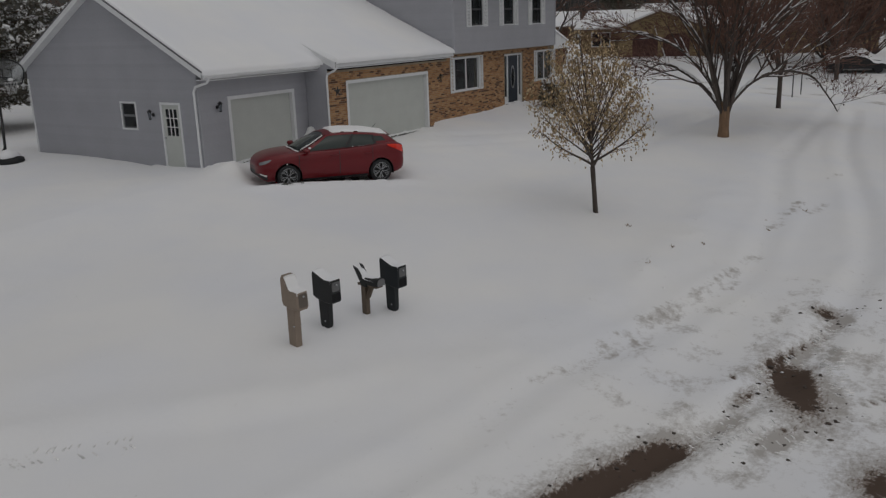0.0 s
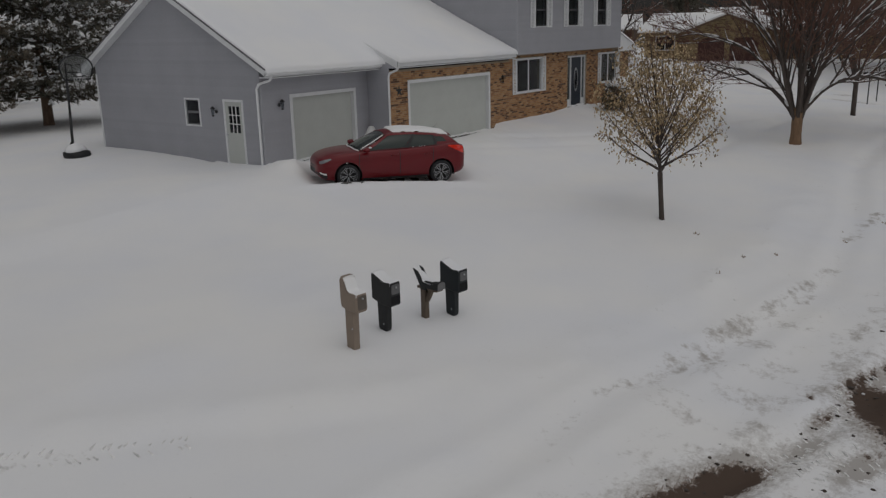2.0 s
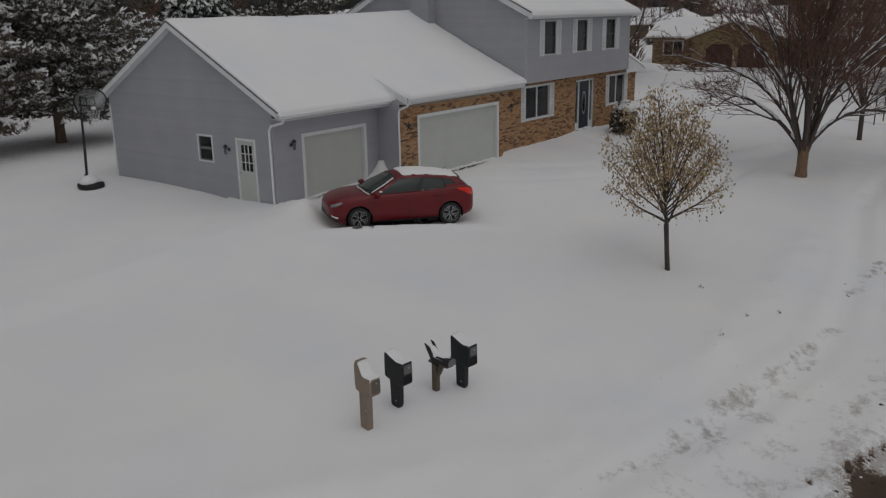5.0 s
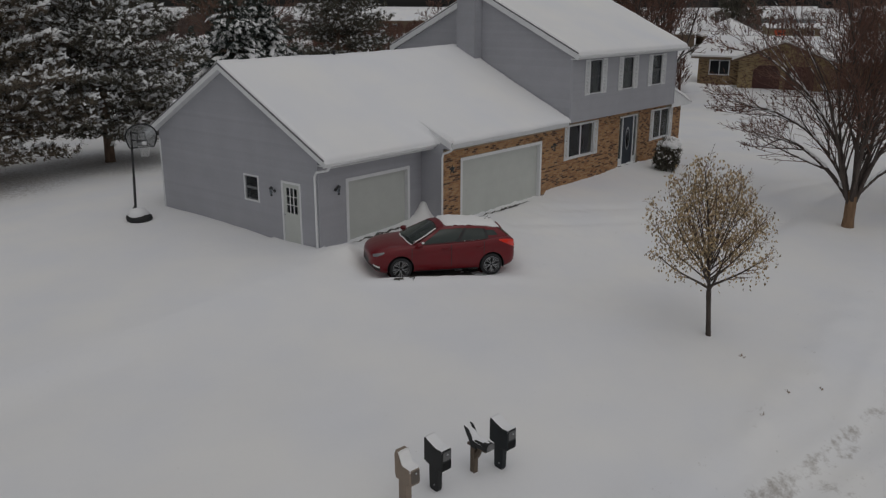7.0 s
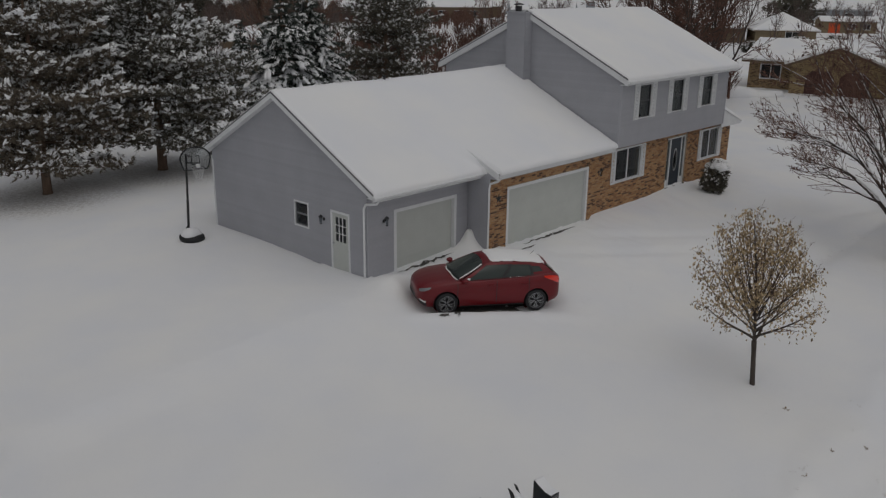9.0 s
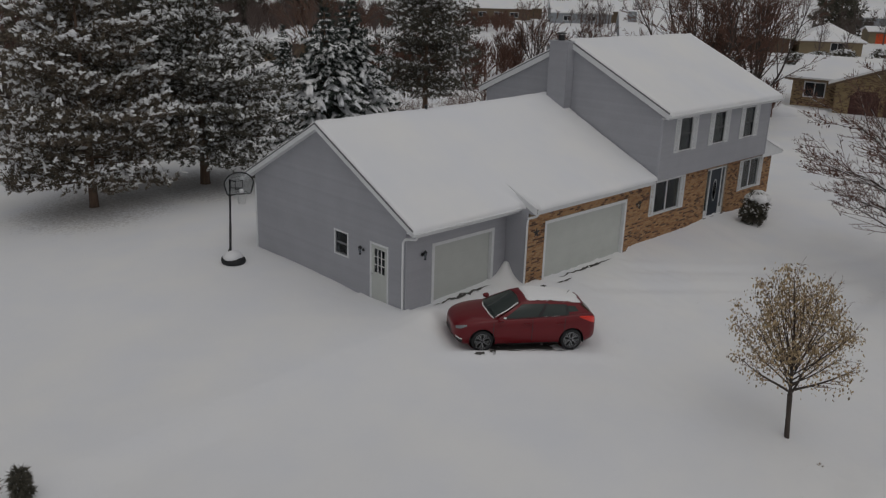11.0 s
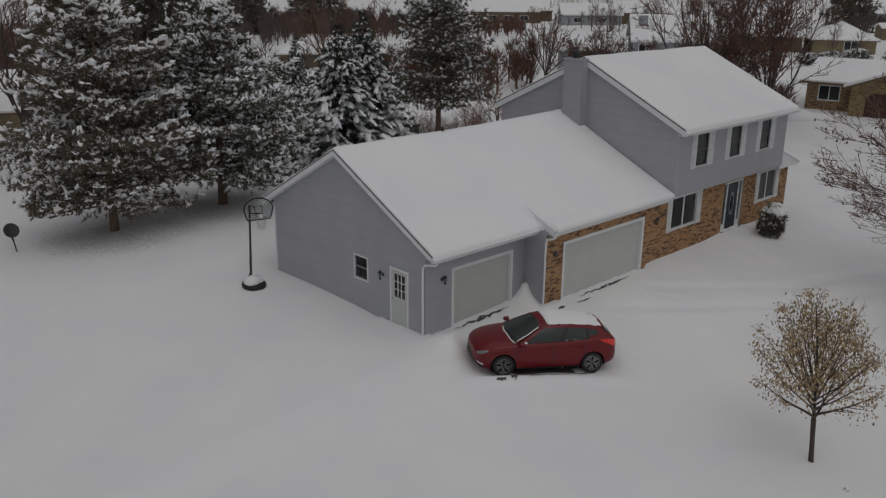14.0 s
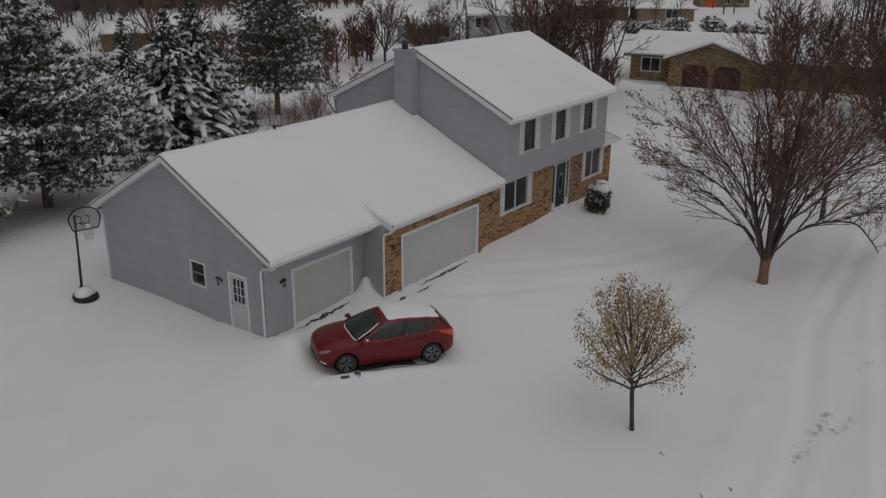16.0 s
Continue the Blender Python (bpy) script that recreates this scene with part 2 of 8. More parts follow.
def brick_piece_material(name, by_object):
    """One fired tone for each brick, a burnt one here and there, with a sandy grain."""
    mat = bpy.data.materials.new(name)
    mat.use_nodes = True
    n, l = mat.node_tree.nodes, mat.node_tree.links
    b = n["Principled BSDF"]
    b.inputs["Roughness"].default_value = 0.9
    source = n.new("ShaderNodeObjectInfo" if by_object else "ShaderNodeNewGeometry")
    ramp = n.new("ShaderNodeValToRGB")
    e = ramp.color_ramp.elements
    e[0].color, e[1].color = (0.10, 0.054, 0.034, 1), (0.46, 0.28, 0.145, 1)
    for at, c in ((0.14, (0.14, 0.072, 0.042)), (0.23, (0.28, 0.142, 0.07)), (0.6, (0.41, 0.225, 0.105))):
        e.new(at).color = (*c, 1)
    l.new(source.outputs["Random"] if by_object else source.outputs["Random Per Island"], ramp.inputs[0])
    co = n.new("ShaderNodeTexCoord")
    grain = n.new("ShaderNodeTexNoise")
    grain.inputs["Scale"].default_value, grain.inputs["Detail"].default_value = 45.0, 5
    l.new(co.outputs["Object"], grain.inputs["Vector"])
    r = n.new("ShaderNodeMapRange")
    r.inputs[1].default_value, r.inputs[2].default_value, r.inputs[3].default_value, r.inputs[4].default_value = 0.3, 0.7, 0.7, 1.25
    l.new(grain.outputs[0], r.inputs[0])
    mul = n.new("ShaderNodeMix")
    mul.data_type, mul.blend_type = "RGBA", "MULTIPLY"
    mul.inputs[0].default_value = 1.0
    l.new(ramp.outputs[0], mul.inputs[6])
    l.new(r.outputs[0], mul.inputs[7])
    l.new(mul.outputs[2], b.inputs["Base Color"])
    bp = n.new("ShaderNodeBump")
    bp.inputs["Strength"].default_value, bp.inputs["Distance"].default_value = 0.4, 0.003
    l.new(grain.outputs[0], bp.inputs["Height"])
    l.new(bp.outputs[0], b.inputs["Normal"])
    return mat


BRICK_PIECE, BRICK_ISLAND = brick_piece_material("tan_face_brick", True), brick_piece_material("tan_brick_courses", False)
MORTAR = material("sandy_mortar", (0.32, 0.26, 0.19), 0.95, vary=0.2, scale=3, fine=0.2, bump=0.3)
SHINGLE = material("dark_asphalt_shingle", (0.07, 0.065, 0.06), 0.95, vary=0.2, scale=6, bump=0.4)
GLASS = glass_material("window_glass", (0.42, 0.46, 0.48), 0.02, 1.24)
# near-black: the dimness of the rooms is put into this colour
DARK = material("interior_shade", (0.045, 0.045, 0.05), 0.9, vary=0.2)
TRACK = material("dark_window_frame", (0.06, 0.06, 0.065), 0.5)
BLACK_METAL = material("black_painted_metal", (0.02, 0.02, 0.022), 0.4, vary=0.2)
BLUE_DOOR = material("dark_blue_painted_door", (0.013, 0.021, 0.034), 0.5, vary=0.1)
RUBBER = material("black_rubber", (0.018, 0.018, 0.02), 0.8, vary=0.15)
STEEL = material("galvanised_steel", (0.5, 0.51, 0.53), 0.35, 1.0, vary=0.1)
BARK = material("brown_bark", (0.155, 0.105, 0.075), 0.95, vary=0.3, scale=9, fine=0.25, bump=0.8, bump_scale=30, stretch=(1, 1, 0.25))
DARK_BARK = material("dark_grey_bark", (0.075, 0.06, 0.052), 0.95, vary=0.3, scale=9, fine=0.25, bump=0.6, bump_scale=30, stretch=(1, 1, 0.3))
TWIG = material("reddish_brown_twigs", (0.14, 0.075, 0.055), 0.9, vary=0.25, scale=1.5)
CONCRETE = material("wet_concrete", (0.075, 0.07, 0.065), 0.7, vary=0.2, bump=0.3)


# ---------- the snowy ground: one sheet to the horizon ----------
def near_line(px, py, line):
    """Distance of the points to a polyline."""
    best = np.full(px.shape, 1e9)
    for (x0, y0), (x1, y1) in zip(line, line[1:]):
        dx, dy = x1 - x0, y1 - y0
        s = np.clip(((px - x0) * dx + (py - y0) * dy) / (dx * dx + dy * dy), 0, 1)
        best = np.minimum(best, np.hypot(px - x0 - s * dx, py - y0 - s * dy))
    return best


def hump(d, width):
    return np.exp(-(d / width) ** 2)


def waves(px, py, size, seed):
    """Cheap smooth unevenness, about -1 to 1."""
    r = np.random.RandomState(seed)
    out = 0
    for _ in range(7):
        a, k, p = r.uniform(0, 6.28), r.uniform(0.6, 1.9) / size, r.uniform(0, 6.28)
        out = out + np.sin((px * np.cos(a) + py * np.sin(a)) * 6.28 * k + p + 1.3 * np.sin((px * np.sin(a) - py * np.cos(a)) * 4 * k + p))
    return out / 4.0


HOUSE_BOX = (0.22, 22.4, -0.5, 8.6)
RUTS = [[(-13, -12.4), (-7.2, -13.4), (-5.2, -13.5), (-4.0, -13.75), (-2.5, -14.1), (-0.6, -14.45), (1.8, -14.85), (6.8, -14.4), (13, -13.1), (21.7, -12.9), (29, -12.3)],
        [(-13.2, -15.5), (-7.6, -15.3), (-3.3, -16.4), (-0.7, -16.8), (4.0, -17.0), (9.1, -16.2), (16, -14.7), (27, -13.5)],
        [(-15.6, -18.1), (-6.2, -18.8), (2.9, -19.3), (11.1, -18.7), (23.5, -16.1)]]
LEFT_RUT = [(-12.6, -8.9), (-11.2, -9.65), (-10.1, -10.1), (-9.3, -10.9), (-8.0, -11.6)]
CROSS_RUTS = [[(32.6, 4.7), (33.0, -3.0), (31.6, -8.4), (30.8, -14.3), (24, -23)], [(43.7, 7.2), (36.2, -0.4), (35.6, -5.2), (34.1, -9.3), (32.7, -12.4), (29.0, -17.5)]]
DRIVE_RUTS = [[(6.9, -2.2), (9.2, -3.9), (12.0, -5.9), (16.3, -7.8), (21.8, -8.9)], [(9.5, -2.0), (11.2, -3.3), (13.5, -5.2), (18.0, -6.7), (22.5, -7.8)], [(16.4, -1.7), (15.7, -3.6), (13.8, -5.5)]]
LANE = [(10.9, -8.5), (11.8, -8.5), (14.75, -8.47), (18.2, -8.66), (21.5, -8.4)]
# bare wet asphalt and streaks: centre, half sizes, slope
MUD = [((-6.75, -15.36), 0.95, 0.27, -0.36), ((-7.75, -15.0), 0.6, 0.14, -0.3), ((-5.95, -15.62), 0.3, 0.2, -0.5), ((-3.15, -16.85), 0.78, 0.33, 0.34), ((-2.5, -16.62), 0.42, 0.24, 0.2), ((-3.6, -16.16), 0.3, 0.07, -0.2), ((-1.5, -16.45), 0.9, 0.05, -0.37), ((0.53, -16.65), 0.2, 0.2, 0.0), ((-4.5, -16.96), 0.16, 0.05, -0.8), ((-2.87, -17.92), 0.2, 0.05, -0.8), ((-2.1, -16.8), 0.16, 0.04, -0.6), ((-3.04, -15.86), 0.12, 0.03, -0.3), ((-5.5, -18.3), 0.5, 0.3, 0.1), ((-9.9, -15.6), 0.6, 0.3, 0.1)]
STREAKS = [((-7.9, -14.75), 0.75, 0.14, -0.35), ((-5.6, -15.5), 0.5, 0.2, -0.3), ((-4.6, -16.2), 0.7, 0.25, -0.3), ((-1.6, -16.6), 1.25, 0.16, -0.3), ((-3.0, -17.35), 0.9, 0.2, 0.34), ((0.2, -16.95), 0.7, 0.25, -0.2), ((-4.9, -16.9), 0.8, 0.3, -0.2), ((-1.4, -17.1), 0.5, 0.2, 0.2), ((-4.9, -13.45), 0.55, 0.2, -0.35), ((-3.6, -13.85), 0.8, 0.12, -0.3), ((-2.7, -14.05), 0.5, 0.13, -0.35), ((-1.2, -14.25), 0.5, 0.12, -0.3), ((0.9, -14.7), 0.8, 0.1, -0.18)]
SPECKS = [(-2.77, -13.6, 0.7), (-1.53, -13.72, 0.75), (-1.07, -13.95, 0.8), (0.14, -14.14, 0.75), (1.37, -14.31, 0.8), (3.12, -14.51, 0.7), (5.9, -14.38, 0.65), (7.0, -14.4, 0.6), (7.86, -14.46, 0.8), (7.9, -14.98, 0.75), (-0.12, -15.74, 0.8), (1.6, -15.9, 0.7), (11.74, -14.79, 0.6), (12.87, -12.95, 0.45), (15.0, -12.7, 0.45), (1.36, -12.66, 0.4)]
BERM = [(-12.7, -8.2), (-9.1, -10.2), (-5.5, -12.4), (0.6, -13.1), (9.0, -12.8), (21.5, -10.9)]


def ground_height(px, py):
    x0, x1, y0, y1 = HOUSE_BOX
    d = np.hypot(np.maximum(np.maximum(x0 - px, px - x1), 0), np.maximum(np.maximum(y0 - py, py - y1), 0))
    v = np.clip(-0.7 - py, 0, 14.5)
    z = 0.17 - (0.105 * v + 0.0018 * v * v) * np.clip(1 - 0.025 * (px + 2), 0.45, 1)
    z = z - 0.06 * np.clip(-px, 0, 10) * np.clip((py + 8) / 6, 0, 1) - 0.02 * np.clip(py - 9, 0, 16)
    # side lawn dips before the side door
    z = z - 0.13 * np.exp(-((px - 0.2) / 1.6) ** 2 - ((py - 1.5) / 2.2) ** 2)
    away = np.clip((np.hypot(px - 8, py) - 26) / 26, 0, 1)
    up = np.clip((px - 34) / 20, 0, 1)
    z = z + (-1.1 + 1.75 * up * up * (3 - 2 * up) - z) * away * away * (3 - 2 * away)
    z = z + 0.035 * waves(px, py, 7.0, 1) * np.clip(d / 6, 0.2, 1) + 0.012 * waves(px, py, 1.6, 2)
    # the drive before the garage doors lies lower, and was partly cleared
    drive = 1 / (1 + np.exp(np.minimum((np.abs(px - 6.0) - 4.9) * 3, 50))) / (1 + np.exp(np.minimum((np.abs(py + 4.4) - 3.9) * 3, 50)))
    z = z - 0.05 * drive
    # swept hollow under the car
    a = radians(146.0)
    u, v = (px - 2.15) * math.cos(a) + (py + 2.88) * math.sin(a), -(px - 2.15) * math.sin(a) + (py + 2.88) * math.cos(a)
    hollow = 1 / (1 + np.exp(np.minimum((np.abs(u - 0.05) - 2.3) * 7, 50))) / (1 + np.exp(np.minimum((np.abs(v) - 1.05) * 8, 50)))
    under = -0.343 + 0.028 * np.clip(u, -2.4, 2.4)
    z = z * (1 - hollow) + (under + 0.012 * waves(px, py, 0.5, 5)) * hollow
    rim = hump(v - 1.45, 0.3) / (1 + np.exp(np.minimum((np.abs(u) - 2.3) * 4, 50)))
    z = z + 0.09 * rim
    # drifts against the walls
    z = z + 0.16 * np.exp(-np.maximum(0.2 - px, 0) / 0.35) * (py > -0.4) * (py < 2.4) * (px < 0.3) * 0.4
    z = z + 0.84 * np.exp(-np.hypot(px - 4.66, (py + 0.05)) / 0.3)
    z = z + 0.30 * np.exp(-((px - 0.5) ** 2 + (py + 0.75) ** 2) / 0.3) + 0.16 * np.exp(-((px - 5.2) ** 2 + (py + 1.1) ** 2) / 0.12)
    z = z + 0.16 * np.exp(-np.maximum(-0.8 - py, 0) / 0.5) * (px > 10.9) * (px < 22)
    z = z + 0.14 * hump(px - 17.3, 1.5) * np.exp(-np.maximum(-0.9 - py, 0) / 0.9) * (py < 0.2)
    z = z - 0.06 * np.exp(-(px - 13.5) ** 2 / 30 - (py + 3.2) ** 2 / 1.4)
    # lumps where snow slid from the eaves and was shovelled
    lumps = np.exp(-np.maximum(-0.2 - py, 0) / 0.7) * (py < 0.1) * (px > 0) * (px < 22) + drive * 0.35
    z = z + 0.036 * waves(px, py, 0.75, 6) * lumps + 0.026 * waves(px, py, 0.4, 7) * lumps
    # street: ploughed bank, ruts
    for k, rut in enumerate(RUTS):
        r = near_line(px, py, rut)
        z = z - (0.05, 0.07, 0.05)[k] * hump(r, 0.26) + 0.03 * hump(r - 0.5, 0.2)
        z = z + 0.011 * waves(px, py, 0.45, 11 + k) * hump(r, 0.7) * np.clip((6 - px) / 8, 0.15, 1)
    for rut in CROSS_RUTS:
        z = z - 0.07 * hump(near_line(px, py, rut), 0.35)
    z = z - 0.03 * hump(near_line(px, py, LEFT_RUT), 0.18)
    z = z + 0.07 * hump(near_line(px, py, BERM), 0.55) * (1 + 0.4 * waves(px, py, 1.2, 21))
    z = z - 0.13 * hump(near_line(px, py, LANE), 0.42)
    for path in DRIVE_RUTS:
        r = near_line(px, py, path)
        z = z - 0.045 * hump(r, 0.3) + 0.02 * hump(r - 0.55, 0.25)
    # rougher snow on the street
    street = 1 / (1 + np.exp(np.clip((py + 13.2) * 2, -50, 50))) * (px < 30)
    z = z + 0.012 * waves(px, py, 0.7, 31) * street
    for (mx, my), a1, a2, slope in MUD:
        q = ((px - mx) / a1) ** 2 + ((py - my - slope * (px - mx)) / a2) ** 2
        z = z - 0.05 * np.exp(-q)
    # the land beyond swells gently
    far = np.clip((np.hypot(px - 5, py) - 40) / 200, 0, 1)
    return z + far * 1.2 * waves(px, py, 160, 41)


def ground_at(x, y):
    return float(ground_height(np.array([float(x)]), np.array([float(y)]))[0])


def spaced(lo, hi, step, reach, growth):
    mid = list(np.arange(lo, hi, step))
    d, up, down = step, [hi], [lo]
    while up[-1] < reach:
        d *= growth
        up.append(up[-1] + d)
        down.append(down[-1] - d)
    return np.array(sorted(set(down[1:])) + mid + up)


def build_ground():
    xs, ys = spaced(-15, 26, 0.14, 2500, 1.13), spaced(-21, 3, 0.12, 2500, 1.13)
    px, py = np.meshgrid(xs, ys)
    pz = ground_height(px, py)
    ny, nx = px.shape
    me = bpy.data.meshes.new("ground")
    idx = np.arange(nx * ny).reshape(ny, nx)
    quads = np.stack([idx[:-1, :-1], idx[:-1, 1:], idx[1:, 1:], idx[1:, :-1]], -1).reshape(-1, 4)
    me.from_pydata(np.stack([px, py, pz], -1).reshape(-1, 3).tolist(), [], quads.tolist())
    me.polygons.foreach_set("use_smooth", [True] * len(me.polygons))
    wear_shade = np.zeros_like(px)
    for k, rut in enumerate(RUTS):
        r = near_line(px, py, rut)
        patchy = np.clip(0.3 + 1.1 * waves(px, py, 2.6, 51 + k), 0, 1)
        if k == 0:
            patchy = np.maximum(patchy * 0.35, 0.45 * np.exp(-((px + 3.3) / 1.9) ** 4))
        fade = 1 if k == 0 else np.clip((5 - px) / 7, 0.12, 1)
        wear_shade = np.maximum(wear_shade, fade * (0.66, 0.72, 0.5)[k] * hump(r, 0.3) * (0.15 + 0.85 * patchy))
        wear_shade = np.maximum(wear_shade, fade * (0.22, 0.34, 0.34)[k] * hump(r, 0.8) * patchy)
    wear_shade = np.maximum(wear_shade, 0.34 * hump(near_line(px, py, LEFT_RUT[:2]), 0.16))
    for rut in CROSS_RUTS:
        wear_shade = np.maximum(wear_shade, 0.6 * hump(near_line(px, py, rut), 0.3))
    wear_shade = np.maximum(wear_shade, 0.26 * hump(near_line(px, py, BERM[2:]), 0.6) * np.clip(0.4 + waves(px, py, 1.1, 61), 0, 1))
    street = 1 / (1 + np.exp(np.clip((py + 13.6 + 0.5 * waves(px, py, 5, 71)) * 3, -50, 50))) * (px < 24)
    wear_shade = np.maximum(wear_shade, street * np.clip((7 - px) / 9, 0.4, 1) * np.clip(0.25 + 0.13 * np.clip((px + 6) / 4, 0, 1) * np.clip((-15.6 - py) / 0.8, 0, 1) + 0.24 * waves(px, py, 1.3, 72) + 0.12 * waves(px, py, 0.5, 73), 0, 0.6))
    trod = 1 / (1 + np.exp(np.clip((np.abs(px - 7.6) - 5.6) * 1.5, -50, 50))) / (1 + np.exp(np.clip((np.abs(py + 4.3) - 3.4) * 1.6, -50, 50)))
    wear_shade = np.maximum(wear_shade, trod * np.clip(0.12 + 0.12 * waves(px, py, 2.2, 74), 0, 0.3))
    # the lane trench gets its shade as a painted grey band
    wear_shade = np.maximum(wear_shade, 0.3 / (1 + np.exp(np.clip((near_line(px, py, LANE[:4]) - 0.34) * 14, -50, 50))) * (0.8 + 0.2 * waves(px, py, 1.2, 76)))
    # under the lawn pines: painted crown shade together with thin littered snow
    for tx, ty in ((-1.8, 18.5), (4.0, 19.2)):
        wear_shade = np.maximum(wear_shade, 0.52 * np.exp(-(np.hypot(px - tx, py - ty + 0.3) / 4.2) ** 4))
    mud = np.zeros_like(px)
    for (mx, my), a1, a2, slope in MUD:
        q = ((px - mx) / a1) ** 2 + ((py - my - slope * (px - mx)) / a2) ** 2
        mud = np.minimum(1.0, mud + 0.95 * np.exp(-0.62 * q))
        wear_shade = np.maximum(wear_shade, 0.85 * np.exp(-0.16 * q))
    for k, ((mx, my), a1, a2, slope) in enumerate(STREAKS):
        q = ((px - mx) / a1) ** 2 + ((py - my - slope * (px - mx)) / a2) ** 2
        wear_shade = np.maximum(wear_shade, (0.9 if k < 8 else 0.5 + 0.25 * waves(px, py, 0.9, 95)) * (1 + 0.33 * waves(px, py, 0.35, 80 + k)) * np.exp(-q))
    for k, (mx, my, w) in enumerate(SPECKS):
        q = ((px - mx) / 1.15) ** 2 + ((py - my + 0.17 + 0.17 * (px - mx)) / 0.24) ** 2
        wear_shade = np.maximum(wear_shade, w * (0.62 + 0.3 * waves(px, py, 0.9, 119) + 0.3 * waves(px, py, 0.33, 120 + k)) * np.exp(-q))
    for name, value in (("wear_shade", wear_shade), ("mud", mud)):
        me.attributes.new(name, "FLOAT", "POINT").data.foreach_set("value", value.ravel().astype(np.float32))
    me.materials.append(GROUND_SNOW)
    return tagged(new("ground", me), "snow-covered lawn, drive and street with worn tyre ruts", "ground", kind="structure")


build_ground()

# ---------- the house ----------
# garage wing: gable wall at X_G, front wall at Y_G; brick front at Y_B; two-storey block from X_H
X_G, Y_G, Y_B, Y_BACK, X_H, X_HEND, X_BEND = 0.22, 0.1, -0.83, 8.4, 11.85, 20.75, 22.4
X_S, Z_U = 4.75, 2.83   # where the siding steps out to the brick; foot of the upper storey
Z_LOW = -0.45
RIDGE_Y = 4.25
EAVE_Z = 2.63
house = thing("house", (X_G, Y_G, 0.0), "grey-blue sided two-storey house with brick front and attached garages", "house")


def rects_around(u0, u1, z0, z1, holes):
    """The rectangles that are left of a wall round its openings."""
    cuts = sorted({u0, u1, *(h[0] for h in holes), *(h[1] for h in holes)})
    out = []
    for a, b in zip(cuts, cuts[1:]):
        z = z0
        for h in sorted((h for h in holes if h[0] <= a + 1e-6 and h[1] >= b - 1e-6), key=lambda h: h[2]):
            if h[2] > z:
                out.append((a, b, z, h[2]))
            z = h[3]
        if z < z1:
            out.append((a, b, z, z1))
    return out


def siding(parent, u0, u1, z0, z1, holes, place, top=None, course=0.108, lip=0.017):
    """Lapped boards, each course a board of its own. top(z) gives the span left under a gable."""
    z = z0
    while z < z1 - 1e-3:
        zb = min(z + course, z1)
        lo, hi = (u0, u1) if top is None else top(z)
        lo2, hi2 = (u0, u1) if top is None else top(zb)
        zm = (z + zb) / 2
        spans = [(lo, hi, lo2, hi2)]
        for h in holes:
            if h[2] < zm < h[3]:
                spans = [s for (a, b, c, d) in spans for s in ((a, min(b, h[0]), c, min(d, h[0])), (max(a, h[1]), b, max(c, h[1]), d))]
        for a, b, c, d in spans:
            if b - a < 0.01:
                continue
            c, d = max(c, a), max(min(d, b), max(c, a))
            g = Geo().add([place(a, lip, z), place(b, lip, z), place(d, 0.001, zb), place(c, 0.001, zb), place(a, 0.001, z), place(b, 0.001, z)], [(0, 1, 2, 3), (4, 5, 1, 0)])
            part("siding_board", g, SIDING, parent)
        z = zb


def window_unit(u0, u1, z0, z1, place_box, parent, name="window", rail=True, mullion=0, label="", trim=0.06, frame_mat=None, sash_mat=None, drape=None):
    """A window: white frame, sashes and glass panes in a real opening."""
    frame_mat = frame_mat or WHITE
    g = Geo()
    for a, b, c, d in ((u0 - trim, u0, z0 - trim, z1 + trim), (u1, u1 + trim, z0 - trim, z1 + trim), (u0, u1, z1, z1 + trim), (u0, u1, z0 - trim, z0)):
        place_box(g, a, b, -0.035, 0.09, c, d)
    win = part(name, g, frame_mat, parent, label)
    s, w = Geo(), 0.035
    us = [u0 + (u1 - u0) * i / (mullion + 1) for i in range(mullion + 2)]
    panes = []
    for a, b in zip(us, us[1:]):
        zs = [z0, (z0 + z1) / 2, z1] if rail else [z0, z1]
        for c, d in zip(zs, zs[1:]):
            for e in ((a, a + w, c, d), (b - w, b, c, d), (a + w, b - w, c, c + w), (a + w, b - w, d - w, d)):
                place_box(s, e[0], e[1], 0.02, 0.06, e[2], e[3])
            panes.append((a + w, b - w, c + w, d - w))
    part("sash", s, sash_mat or frame_mat, win)
    for a, b, c, d in panes:
        g = Geo()
        place_box(g, a, b, 0.036, 0.042, c, d)
        p = part("pane", g, GLASS, win)
        p.visible_shadow = False
    if drape:
        for a, b in ((u0, u0 + 0.42 * (u1 - u0)), (u1 - 0.42 * (u1 - u0), u1)):
            rows = [[(a + (b - a) * i / 16, drape + 0.02 * math.sin(i * 1.9), z) for i in range(17)] for z in (z0 - 0.05, z1 + 0.05)]
            part("curtain", Geo().grid(rows), CURTAIN, win, "grey pleated curtain", True)
    return win


def on_x(x):
    """Boxes on a wall that faces -x: u runs along y, depth goes into the house."""
    return lambda g, a, b, d0, d1, c, d: g.box(x + d0, x + d1, a, b, c, d)


def on_y(y):
    return lambda g, a, b, d0, d1, c, d: g.box(a, b, y + d0, y + d1, c, d)


def shutter(a, b, c, d, box, parent):
    g = Geo()
    w = 0.045
    box(g, a, a + w, -0.05, -0.016, c, d)
    box(g, b - w, b, -0.05, -0.016, c, d)
    for e in (c, (c + d) / 2 - w / 2, d - w):
        box(g, a + w, b - w, -0.05, -0.016, e, e + w)
    ob = part("shutter", g, WHITE, parent, "white louvred window shutter")
    s = Geo()
    z = c + w + 0.01
    while z < d - w - 0.03:
        box(s, a + w, b - w, -0.04, -0.02, z, z + 0.035)
        z += 0.055
    part("louvres", s, WHITE, ob)
    return ob


